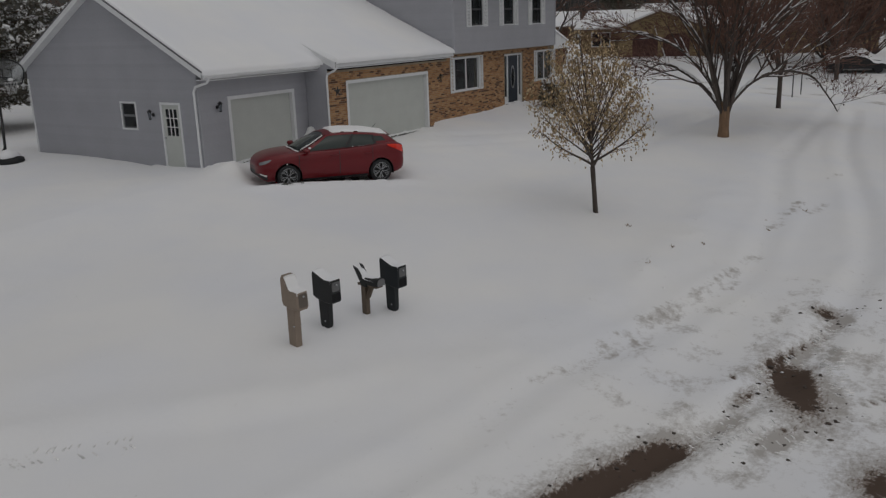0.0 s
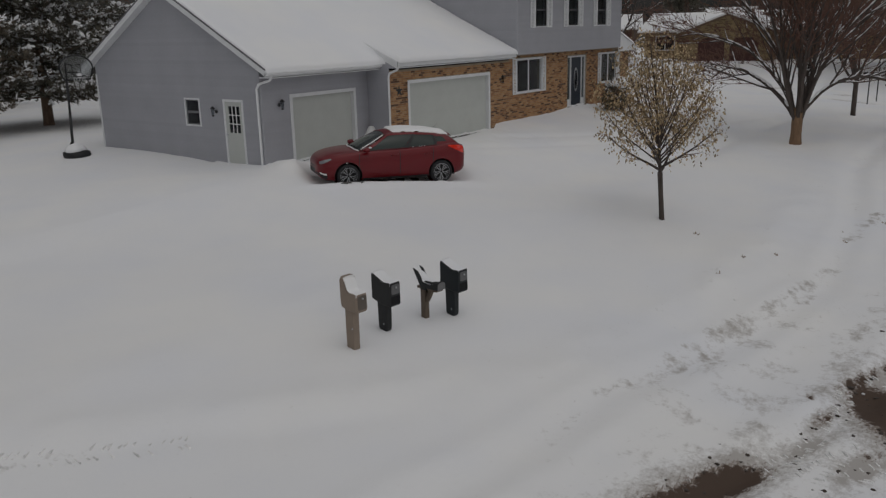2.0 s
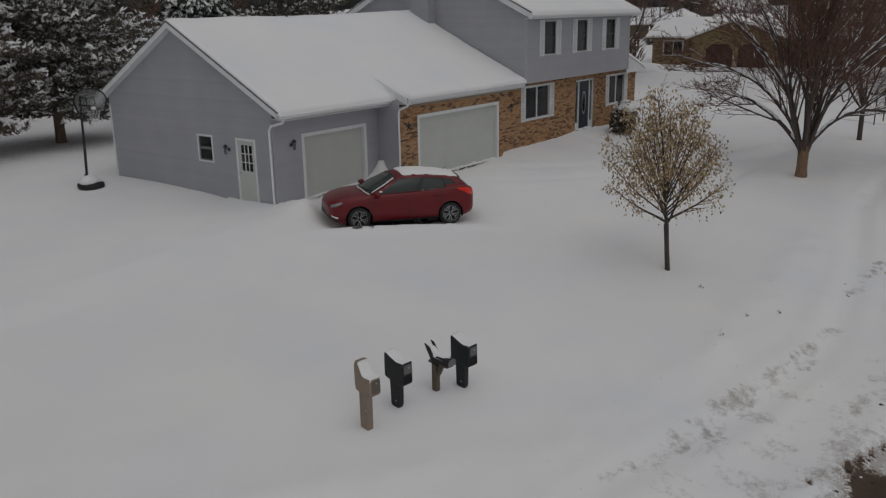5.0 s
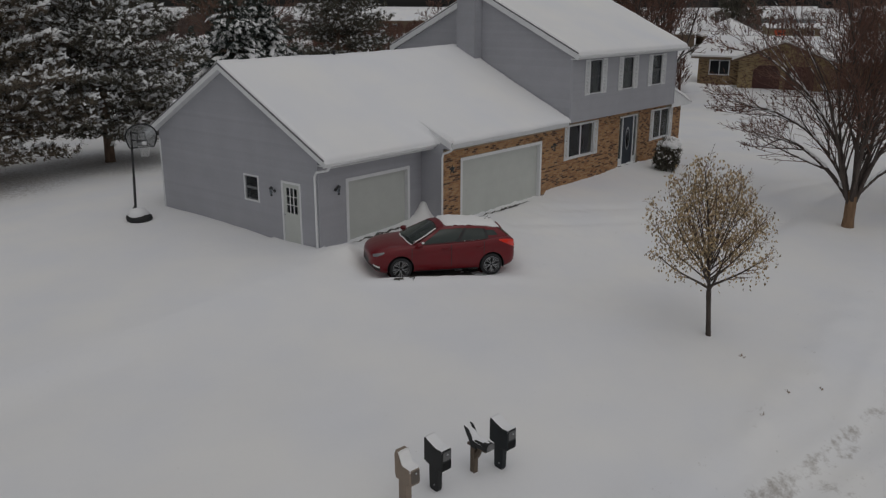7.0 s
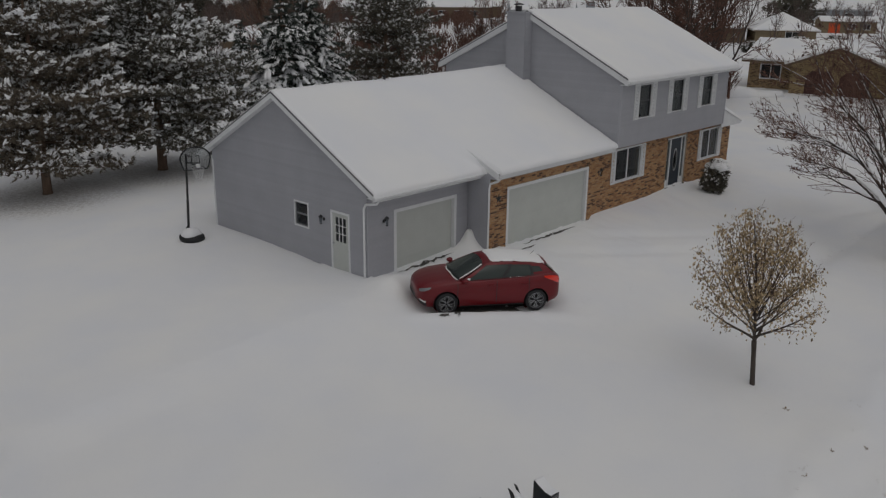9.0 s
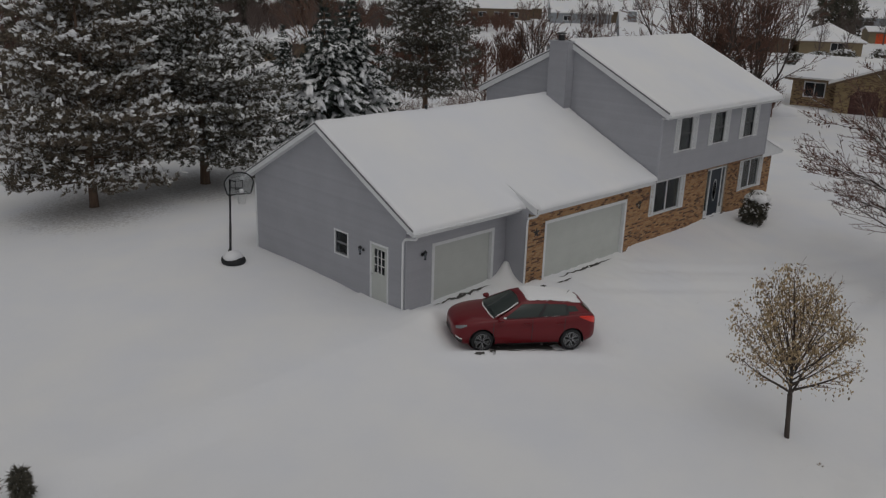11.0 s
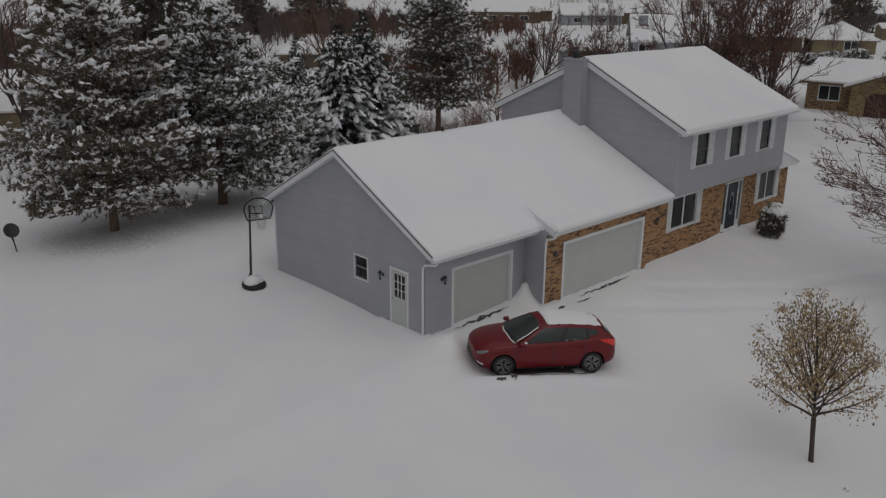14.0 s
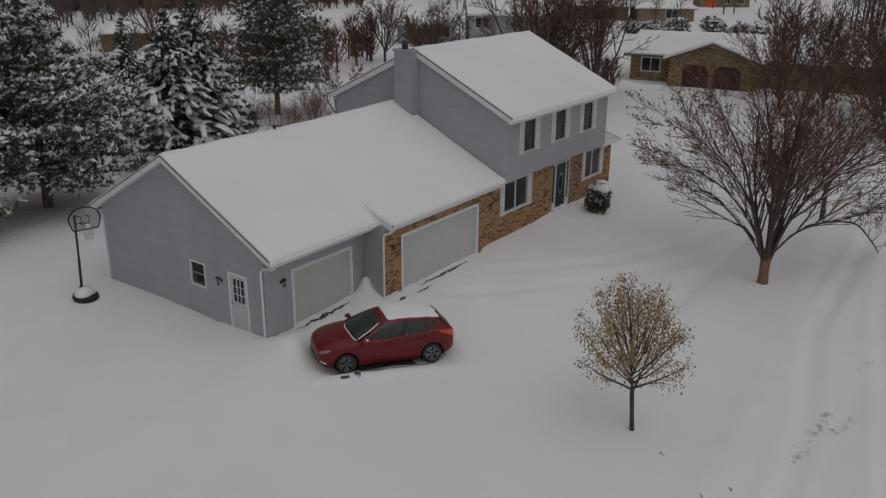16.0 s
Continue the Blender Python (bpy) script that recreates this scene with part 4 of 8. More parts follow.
# snow on the roofs: a soft blanket with rounded edges
def roof_snow(name, x0, x1, profile, depth, label, nx=60, ny=40, other=None, at=0.0):
    """profile: points (y, z) from eave to eave along the deck."""
    ys = [p[0] for p in profile]
    length = [0]
    for a, b in zip(profile, profile[1:]):
        length.append(length[-1] + math.dist(a, b))
    def deck(s):
        s = min(max(s, 0), length[-1])
        for k in range(len(profile) - 1):
            if s <= length[k + 1] + 1e-9:
                f = (s - length[k]) / (length[k + 1] - length[k])
                return profile[k][0] + f * (profile[k + 1][0] - profile[k][0]), profile[k][1] + f * (profile[k + 1][1] - profile[k][1])
    L = length[-1]
    ss = [0, 0.02, 0.05, 0.1, 0.17, 0.27, 0.4] + [0.4 + (L - 0.8) * i / ny for i in range(1, ny)] + [L - v for v in (0.4, 0.27, 0.17, 0.1, 0.05, 0.02, 0)]
    xs = [x0 + v for v in (0, 0.02, 0.05, 0.1, 0.17, 0.27)] + [x0 + 0.4 + (x1 - x0 - 0.8) * i / nx for i in range(nx + 1)] + [x1 - v for v in (0.27, 0.17, 0.1, 0.05, 0.02, 0)]
    def round_off(e, r=0.1):
        return math.sqrt(max(0.0, 1 - (1 - min(e / r, 1)) ** 2))
    rows = []
    for s in ss:
        y, z = deck(s)
        row = []
        for x in xs:
            soft = 0.5 * noise.noise(Vector((x * 0.5, s * 0.5, 3.0))) + 0.35 * noise.noise(Vector((x * 1.7, s * 1.7, 7.0)))
            h = (depth + 0.05 * soft + (0.13 * max(0, (x - 5.0) / (x1 - 5.0)) ** 1.3 * math.exp(-((s - length[1]) / 2.6) ** 2) if other else 0)) * round_off(min(s, L - s) + 0.02) * round_off(min(x - x0, x1 - x) + 0.012, 0.09)
            if other:
                # the neighbouring roof stands a little proud: the snow fills the step higher up and leaves it at the eave
                y2 = other[0][0] + (other[1][0] - other[0][0]) * min(1, s / length[1]) if s < length[1] else y
                z2 = other[0][1] + (other[1][1] - other[0][1]) * min(1, s / length[1]) if s < length[1] else z
                reach = 0.03 + 1.6 * min(1, max(0, s - 0.3) / 1.6)
                f = 1 / (1 + math.exp(-max(-40, min(40, (x - at) / (0.25 * reach)))))
                row.append((x, y + (y2 - y) * f, z + (z2 - z) * f + 0.004 + h))
            else:
                row.append((x, y, z + 0.004 + h))
        rows.append([(row[0][0], row[0][1], row[0][2] - 0.1)] + row + [(row[-1][0], row[-1][1], row[-1][2] - 0.1)])
    lower = lambda row: [(p[0], p[1], p[2] - 0.095) for p in row]
    g = Geo().grid([lower(rows[0])] + rows + [lower(rows[-1])])
    return solid(name, g, SNOW, label, "snow", kind="stuff", smooth=True)


P1 = [(YE1 - 0.06, ZE1 - 0.02), (RIDGE_Y, ZR1), (2 * RIDGE_Y - YE1, ZB1)]
P2 = [(YE2 - 0.06, ZE2 - 0.02), (RIDGE_Y, ZR1), (2 * RIDGE_Y - YE1, ZB1)]
P3 = [(YE3 - 0.05, ZE3 - 0.02), (RIDGE2_Y, ZR3), (2 * RIDGE2_Y - YE3, ZE3)]
roof_snow("roof_snow", X_G - 0.28, X_H - 0.03, P1, 0.14, "smooth blanket of snow on the garage roof", 180, 46, P2, X_S + 0.02)
roof_snow("roof_snow", X_H - 0.13, X_HEND + 0.26, P3, 0.14, "smooth blanket of snow on the upper roof", 60, 46)
g = Geo()
rows = []
for i in range(9):
    x = X_HEND + 0.02 + (X_BEND + 0.36 - X_HEND - 0.02) * i / 8
    rows.append([(x, y, 3.47 - 0.72 * (x - X_HEND) / (X_BEND + 0.35 - X_HEND) + 0.004 + 0.2 * math.sqrt(max(0, 1 - (1 - min(1, min(y - Y_W, 6.9 - y, X_BEND + 0.36 - x) / 0.15 + 0.02)) ** 2))) for y in (Y_W, Y_W + 0.04, Y_W + 0.1, Y_W + 0.2, 0.5, 2, 4, 6, 6.7, 6.86, 6.9)])
rows = [[(p[0][0], Y_W - 0.07, p[0][2] - 0.05)] + p for p in rows]
rows.append([(X_BEND + 0.38, p[1], 2.7) for p in rows[-1]])
solid("roof_snow", Geo().grid(rows), SNOW, "snow on the low wing roof", "snow", kind="stuff", smooth=True)


# the bricks of the front and of its return: headed round the openings, joints recessed
def brick_spans(u0, u1, z, row, holes, pitch=0.205):
    cuts = [h for h in holes if h[2] < z + 0.06 and h[3] > z + 0.004]
    u = u0 - (pitch / 2 if row % 2 else 0)
    while u < u1:
        for a, b in [(max(u, u0), min(u + pitch - 0.012, u1))]:
            for h in cuts:
                if h[0] - 0.01 < b and h[1] + 0.01 > a:
                    if a < h[0] - 0.05:
                        b = h[0] - 0.006
                    elif b > h[1] + 0.05:
                        a = h[1] + 0.006
                    else:
                        b = a
            if b - a > 0.03:
                yield a, b
        u += pitch


def lay_bricks():
    r = random.Random(88)
    rest = Geo()
    shared, count = {}, 0
    wide = [(h[0] - (0.10 if h is gd2 else 0.05), h[1] + (0.10 if h is gd2 else 0.05), h[2] - 0.05, h[3] + (0.10 if h is gd2 else 0.05)) for h in brick_holes]
    row, z = 0, -0.30
    while z < 2.74:
        for a, b in brick_spans(X_S if z < 2.53 else X_H, X_BEND if z < 2.53 else X_HEND, z, row, wide):
            proud = r.choice((0.006, 0.008, 0.010))
            if (X_S <= a < 5.7 or 10.5 < a < 12.0) and count < 300 and z > 0.0:
                key = (round(b - a, 2), proud)
                if key not in shared:
                    w = b - a
                    c = [(0, 0), (w, 0), (w, 0.0557), (0, 0.0557)]
                    k = 0.003
                    v = [(p[0], 0.0, p[1]) for p in c] + [(p[0] + (k if p[0] == 0 else -k), -proud, p[1] + (k if p[1] == 0 else -k)) for p in c]
                    shared[key] = Geo().add(v, [(4, 5, 6, 7), (0, 1, 5, 4), (1, 2, 6, 5), (2, 3, 7, 6), (3, 0, 4, 7)]).mesh("brick")
                    shared[key].materials.append(BRICK_PIECE)
                ob = new("brick", shared[key])
                ob.parent = brick_wall
                ob.location = Vector((a, Y_B, z)) - base_of(brick_wall)
                count += 1
            else:
                rest.box(a, b, Y_B - proud, Y_B + 0.02, z, z + 0.0557)
        for a, b in brick_spans(Y_B + 0.02, 6.6, z, row + 1, []):
            rest.box(X_BEND - 0.02, X_BEND + 0.008, a, b, z, z + 0.0557)
        row += 1
        z += 0.0677
    tagged(part("bricks", rest, BRICK_ISLAND, brick_wall, "courses of mottled tan brick"), kind="stuff")



# ---------- the red hatchback ----------
CAR_RED = material("dark_red_car_paint", (0.145, 0.0045, 0.009), 0.34, 0.0, vary=0.05, scale=1.5, coat=0.4)
CAR_RED.node_tree.nodes["Principled BSDF"].inputs["Specular IOR Level"].default_value = 0.25
CAR_GLASS = material("tinted_car_glass", (0.034, 0.044, 0.041), 0.08)
CAR_GLASS.node_tree.nodes["Principled BSDF"].inputs["Specular IOR Level"].default_value = 0.35
CAR_BLACK = material("black_car_plastic", (0.015, 0.015, 0.016), 0.55)
CHROME = material("bright_metal", (0.75, 0.76, 0.78), 0.18, 1.0)
DARK_ALLOY = material("dark_alloy_rim", (0.05, 0.05, 0.053), 0.4, 0.6)
ALLOY = material("machined_alloy_wheel", (0.5, 0.51, 0.53), 0.32, 0.9)
TAIL_RED = material("red_lamp_plastic", (0.75, 0.03, 0.015), 0.12, coat=0.8)
LAMP_CLEAR = material("clear_lamp_plastic", (0.26, 0.27, 0.28), 0.15, 0.2, coat=0.6)
WHITE_PLASTIC = material("white_reflector", (0.8, 0.8, 0.78), 0.3)


def curve(points):
    """A smooth line through (x, value) pairs, x rising."""
    xs, vs = zip(*points)
    def value(x):
        if x <= xs[0]:
            return vs[0]
        if x >= xs[-1]:
            return vs[-1]
        k = max(i for i in range(len(xs) - 1) if xs[i] <= x)
        f = (x - xs[k]) / (xs[k + 1] - xs[k])
        m0 = (vs[k + 1] - vs[max(k - 1, 0)]) / (xs[k + 1] - xs[max(k - 1, 0)])
        m1 = (vs[min(k + 2, len(xs) - 1)] - vs[k]) / (xs[min(k + 2, len(xs) - 1)] - xs[k])
        h = xs[k + 1] - xs[k]
        return (2 * f ** 3 - 3 * f ** 2 + 1) * vs[k] + (f ** 3 - 2 * f ** 2 + f) * h * m0 + (3 * f ** 2 - 2 * f ** 3) * vs[k + 1] + (f ** 3 - f ** 2) * h * m1
    return value


HALF = curve([(-2.10, 0.60), (-2.03, 0.76), (-1.82, 0.86), (-1.3, 0.905), (0, 0.91), (1.3, 0.905), (1.70, 0.855), (1.95, 0.74), (2.08, 0.56), (2.13, 0.40)])
BELT = curve([(-2.10, 0.84), (-2.0, 1.01), (-1.7, 1.085), (-0.9, 1.04), (0, 0.99), (0.95, 0.945), (1.5, 0.885), (1.85, 0.81), (2.05, 0.73), (2.13, 0.65)])
DECK = curve([(-2.10, 0.86), (-2.0, 1.03), (-1.7, 1.10), (-0.9, 1.055), (0, 1.005), (0.95, 0.99), (1.5, 0.965), (1.85, 0.89), (2.05, 0.79), (2.13, 0.69)])
FLOOR = curve([(-2.10, 0.40), (-1.96, 0.30), (-1.6, 0.22), (1.6, 0.19), (1.95, 0.22), (2.13, 0.36)])
WHEELS = (1.325, -1.323)


def car_section(x):
    w, zb, zd, zf = HALF(x), BELT(x), DECK(x), FLOOR(x)
    mid = lambda a: zf + (zb - zf) * a
    return [(0, zf), (w * 0.7, zf), (w - 0.075, zf + 0.012), (w - 0.03, mid(0.08)), (w - 0.012, mid(0.16)), (w - 0.004, mid(0.24)), (w, mid(0.32)), (w + 0.002, mid(0.40)), (w, mid(0.48)), (w - 0.006, mid(0.56)),
            (w - 0.010, mid(0.64)), (w - 0.004, mid(0.72)), (w - 0.002, mid(0.80)), (w - 0.016, mid(0.88)), (w - 0.035, mid(0.95)), (w - 0.065, zb + 0.004), (w - 0.14, zb + (zd - zb) * 0.45), (w * 0.6, zb + (zd - zb) * 0.8), (w * 0.3, zd - 0.004), (0, zd)]


def car_body():
    xs = [-2.10 + 4.23 * i / 124 for i in range(125)]
    secs = [car_section(x) for x in xs]
    m = len(secs[0])
    verts, faces = [], []
    for side in (1, -1):
        base = len(verts)
        inside = set()
        for i, x in enumerate(xs):
            for j, (y, z) in enumerate(secs[i]):
                vx, vz = x, z
                if 1 <= j <= 13:
                    for wx in WHEELS:
                        d = math.hypot(x - wx, z - 0.32)
                        if d < 0.375:
                            inside.add(base + i * m + j)
                verts.append([vx, side * y, vz])
        for i in range(len(xs) - 1):
            for j in range(m - 1):
                q = (base + i * m + j, base + (i + 1) * m + j, base + (i + 1) * m + j + 1, base + i * m + j + 1)
                if all(v in inside for v in q):
                    continue
                faces.append(q if side > 0 else q[::-1])
        used = {v for q in faces for v in q}
        for v in inside & used:
            p = verts[v]
            wx = min(WHEELS, key=lambda c: abs(p[0] - c))
            d = math.hypot(p[0] - wx, p[2] - 0.32)
            k = 0.375 / max(d, 1e-3)
            p[0], p[2] = wx + (p[0] - wx) * k, 0.32 + (p[2] - 0.32) * k
        for end, order in ((0, 1), (len(xs) - 1, -1)):
            ring = [base + end * m + j for j in range(m)]
            faces.append(tuple(ring[::order * side]))
    g = Geo().add(verts, faces)
    return g


B_LINE = lambda s: Vector((0.98 - 2.88 * s, 0.835 - 0.02 * math.sin(math.pi * s) * -1 - 0.13 * max(0, s - 0.75) / 0.25, 0.95 + 0.145 * s - 0.05 * max(0, s - 0.85) / 0.15))
ROOF_Z = curve([(-1.6, 1.285), (-1.1, 1.365), (-0.5, 1.41), (0.0, 1.40), (0.2, 1.365)])
ROOF_Y = curve([(-1.6, 0.515), (-1.1, 0.57), (-0.4, 0.60), (0.2, 0.565)])


def T_LINE(s):
    x = 0.2 - 1.8 * s
    return Vector((x, ROOF_Y(x), ROOF_Z(x)))


def side_point(s, t, out=0.0):
    p = B_LINE(s).lerp(T_LINE(s), t)
    p.y += 0.035 * math.sin(math.pi * t) + out
    return p


def side_panel(rects, side, out):
    g = Geo()
    for a, b, c, d in rects:
        ns, nt = max(1, round((b - a) / 0.04)), max(1, round((d - c) / 0.15))
        rows = []
        for i in range(nt + 1):
            row = []
            for k in range(ns + 1):
                p = side_point(a + (b - a) * k / ns, c + (d - c) * i / nt, out)
                row.append((p.x, side * p.y, p.z))
            rows.append(row if side > 0 else row[::-1])
        g.grid([r[::-1] for r in rows])
    return g


def across(bottom, top, t, v, out):
    """The windscreen or rear window: t up, v from -1 to 1 across."""
    def at(edge):
        c, k = edge
        y = v * k[1]
        return Vector((c[0] + (k[0] - c[0]) * v * v, y, c[2] + (k[2] - c[2]) * v * v))
    p = at(bottom).lerp(at(top), t)
    return p + out


def screen_panel(bottom, top, rects, out):
    g = Geo()
    for a, b, c, d in rects:
        nv, nt = max(2, round((b - a) / 0.15)), max(1, round((d - c) / 0.2))
        g.grid([[tuple(across(bottom, top, c + (d - c) * i / nt, a + (b - a) * k / nv, out)) for k in range(nv + 1)] for i in range(nt + 1)])
    return g


def build_wheel(parent, x, side):
    """Tyre, rim and ten paired spokes."""
    y = side * 0.80
    m = Matrix.Translation((x, y, 0.32)) @ Matrix.Rotation(-side * math.pi / 2, 4, "X")
    g = Geo().lathe([(0.225, -0.10), (0.29, -0.105), (0.315, -0.085), (0.32, -0.04), (0.32, 0.04), (0.315, 0.085), (0.29, 0.105), (0.225, 0.10), (0.215, 0.0)], 36, m, True)
    wheel = part("wheel", g, RUBBER, parent, "low-profile tyre on an alloy wheel", True, True)
    g = Geo().lathe([(0.232, 0.102), (0.222, 0.108), (0.205, 0.09), (0.20, 0.0), (0.20, -0.09), (0.23, -0.1)], 36, m)
    part("rim", g, DARK_ALLOY, wheel, "dark alloy rim", True, True)
    g = Geo().lathe([(0.0, 0.0), (0.2, 0.0)], 24, m)
    part("brake_disc", g, CAR_BLACK, wheel, "", False, True)
    def blade(a0, r0, a1, r1, w0, w1):
        pts = []
        for ang, rad, wid in ((a0, r0, w0), (a1, r1, w1)):
            c = Vector((math.cos(ang) * rad, math.sin(ang) * rad, 0))
            t = Vector((-math.sin(ang), math.cos(ang), 0)) * wid
            pts += [c - t, c + t]
        top = [p + Vector((0, 0, 0.098 if i > 1 else 0.085)) for i, p in enumerate(pts)]
        low = [p + Vector((0, 0, 0.055)) for p in pts]
        return [m @ p for p in top + low], [(0, 2, 3, 1), (0, 4, 6, 2), (1, 3, 7, 5), (2, 6, 7, 3)]
    for k in range(5):
        a = 2 * math.pi * k / 5 + 0.3
        g = Geo()
        for off in (-0.2, 0.2):
            g.add(*blade(a + off * 0.7, 0.03, a + off, 0.13, 0.0065, 0.0065))
            g.add(*blade(a + off, 0.125, a + off * 0.55, 0.224, 0.0065, 0.006))
            g.add(*blade(a + off, 0.125, a + off * 2.1, 0.224, 0.0065, 0.006))
        part("spoke", g, ALLOY, wheel, "forked bright spoke", False, True)
    g = Geo().lathe([(0.233, 0.104), (0.228, 0.109), (0.225, 0.107)], 36, m)
    part("rim_edge", g, ALLOY, wheel, "bright machined edge", True, True)
    g = Geo().lathe([(0, 0.088), (0.03, 0.086), (0.034, 0.07)], 12, m)
    part("hub_cap", g, CAR_BLACK, wheel, "", True, True)


def build_car():
    car = thing("car", (2.13, -2.885, -0.325), "dark red five-door hatchback parked in the snow with a snow-capped roof", "car")
    car.rotation_euler = (0, radians(-1.6), radians(146.0))
    car.scale = (1.01, 1.01, 1.01)
    body = part("body", car_body(), CAR_RED, car, "glossy dark red body", True, True)
    wind_b, wind_t = ((1.10, 0, 0.995), (0.98, 0.80, 0.955)), ((0.12, 0, 1.425), (0.2, 0.565, 1.37))
    rear_b, rear_t = ((-2.03, 0, 1.03), (-1.90, 0.705, 1.045)), ((-1.64, 0, 1.345), (-1.6, 0.515, 1.285))
    openings = [(0.07, 0.425, 0.07, 0.88), (0.465, 0.74, 0.07, 0.87), (0.765, 0.89, 0.30, 0.78)]
    for side in (1, -1):
        frame = part("side_frame", side_panel(rects_around(0, 1, 0, 1, openings), side, 0.004), CAR_RED, car, "red window surround and pillars", True, True)
        for o in openings:
            part("side_window", side_panel([(o[0] - 0.01, o[1] + 0.01, o[2] - 0.02, o[3] + 0.02)], side, -0.006), CAR_GLASS, car, "tinted side window", True, True)
        part("window_trim", side_panel([(0.425, 0.465, 0.05, 0.9), (0.74, 0.765, 0.1, 0.86), (0.05, 0.92, 0.02, 0.06)], side, 0.008), CAR_BLACK, car, "", True, True)
        # door seams, handles, mirror
        for x in (1.02, -0.12, -1.08):
            g = Geo()
            rows = []
            for dx in (-0.009, 0.009):
                sec = car_section(x + dx)
                rows.append([(x + dx, side * (y + 0.003), z) for y, z in sec[4:15]])
            part("door_seam", g.grid(rows), CAR_BLACK, body, "", False, True)
        for x in (0.05, -0.92):
            w = HALF(x)
            g = Geo().tube([(x + 0.09, side * (w - 0.012), 0.845), (x + 0.07, side * (w + 0.028), 0.85), (x - 0.09, side * (w + 0.028), 0.857), (x - 0.11, side * (w - 0.012), 0.855)], 0.014, 6)
            part("door_handle", g, CAR_RED, car, "", True, True)
        g = Geo()
        rows = []
        for dx, sy, sz in ((-0.02, 0.085, 0.06), (0.02, 0.10, 0.07), (0.08, 0.095, 0.066), (0.13, 0.065, 0.045), (0.15, 0.01, 0.008)):
            rows.append([(0.78 + dx, side * (0.985 + sy * math.cos(a)), 1.02 + sz * math.sin(a)) for a in [2 * math.pi * k / 10 for k in range(11)]])
        g.grid(rows)
        mirror = part("door_mirror", g, CAR_RED, car, "red door mirror", True, True)
        part("mirror_glass", Geo().add([(0.757, side * (0.985 + 0.08 * math.cos(a)), 1.02 + 0.055 * math.sin(a)) for a in [2 * math.pi * k / 10 for k in range(10)]], [tuple(range(10))]), CHROME, mirror, "", False, True)
        part("mirror_arm", Geo().tube([(0.80, side * 0.83, 0.975), (0.81, side * 0.94, 0.99)], 0.022, 6), CAR_BLACK, mirror, "", False, True)
        # lamps
        g = Geo()
        rows = []
        for x, lo in ((2.06, 0.82), (2.01, 0.81), (1.95, 0.82), (1.87, 0.86), (1.78, 0.92)):
            sec = car_section(x)
            zf, zb = sec[0][1], sec[15][1]
            rows.append([(x, side * (y + 0.006), z) for y, z in ((sec[12][0] + 0.002, zf + (zb - zf) * lo), (sec[13][0] + 0.002, zf + (zb - zf) * (lo + 0.97) / 2), (sec[14][0], zf + (zb - zf) * 0.965))])
        part("headlight", g.grid(rows), LAMP_CLEAR, car, "clear swept-back headlight", True, True)
        g = Geo()
        rows = []
        for x, lo in ((-2.07, 0.70), (-2.0, 0.70), (-1.9, 0.73), (-1.78, 0.79), (-1.64, 0.86), (-1.52, 0.92)):
            sec = car_section(x)
            zf, zb = sec[0][1], sec[15][1]
            rows.append([(x, side * (sec[12][0] + 0.009 - 0.03 * max(0, a - 0.85) / 0.12), zf + (zb - zf) * a) for a in (lo, (lo + 0.96) / 2, 0.96)])
        part("tail_light", g.grid(rows), TAIL_RED, car, "bright red tail lamp", True, True)
        g = Geo()
        rows = [[(x, side * (car_section(x)[j][0] + 0.012), car_section(x)[j][1]) for j in (5, 6)] for x in (2.06, 2.02, 1.96, 1.9)]
        part("fog_lamp", g.grid(rows), WHITE_PLASTIC, car, "white daytime lamp strip", False, True)
        # sill and arch liners
        rows = [[(x, side * (car_section(x)[j][0] + 0.006), car_section(x)[j][1]) for j in (2, 3)] for x in [0.93 - 1.86 * i / 10 for i in range(11)]]
        part("sill", Geo().grid(rows), CAR_BLACK, car, "", False, True)
        for wx in WHEELS:
            rows = []
            for k in range(17):
                a = math.pi * (k / 16 * 1.16 - 0.08)
                rows.append([(wx + 0.374 * math.cos(a), side * y, 0.32 + 0.374 * math.sin(a)) for y in (0.45, 0.899)])
            part("wheel_arch", Geo().grid(rows), CAR_BLACK, body, "", True, True)
            build_wheel(car, wx, side)
    roof_rows = []
    for i in range(13):
        x = 0.2 - 1.8 * i / 12
        roof_rows.append([(x - 0.06 * (1 - (v * v)) * (1 if i == 0 else 0), v * ROOF_Y(x), ROOF_Z(x) + 0.06 * (1 - v * v)) for v in [-1 + k / 5 for k in range(11)]])
    part("roof_panel", Geo().grid(roof_rows), CAR_RED, car, "red roof panel", True, True)
    part("windscreen", screen_panel(wind_b, wind_t, [(-1, 1, 0, 1)], Vector((0, 0, 0))), CAR_GLASS, car, "windscreen with wiped snow along its edge", True, True)
    part("windscreen_frame", screen_panel(wind_b, wind_t, [(-1, -0.94, 0, 1), (0.94, 1, 0, 1), (-0.94, 0.94, 0.94, 1)], Vector((0.006, 0, 0.006))), CAR_RED, car, "", True, True)
    part("rear_window", screen_panel(rear_b, rear_t, [(-0.97, 0.9, 0.12, 0.86)], Vector((-0.008, 0, 0.003))), CAR_GLASS, car, "tinted rear window", True, True)
    part("tailgate_frame", screen_panel(rear_b, rear_t, [(-1, 1, 0, 1)], Vector((0, 0, 0))), CAR_RED, car, "", True, True)
    rows = []
    for k in range(11):
        v = -0.94 + 0.188 * k
        top = ROOF_Z(-1.6) + 0.06 * (1 - v * v)
        rows.append([(-1.52, v * 0.515, top + 0.022), (-1.73, v * 0.5, top - 0.012), (-1.735, v * 0.5, top - 0.03), (-1.6, v * 0.5, top - 0.02)])
    g = Geo().grid(rows)
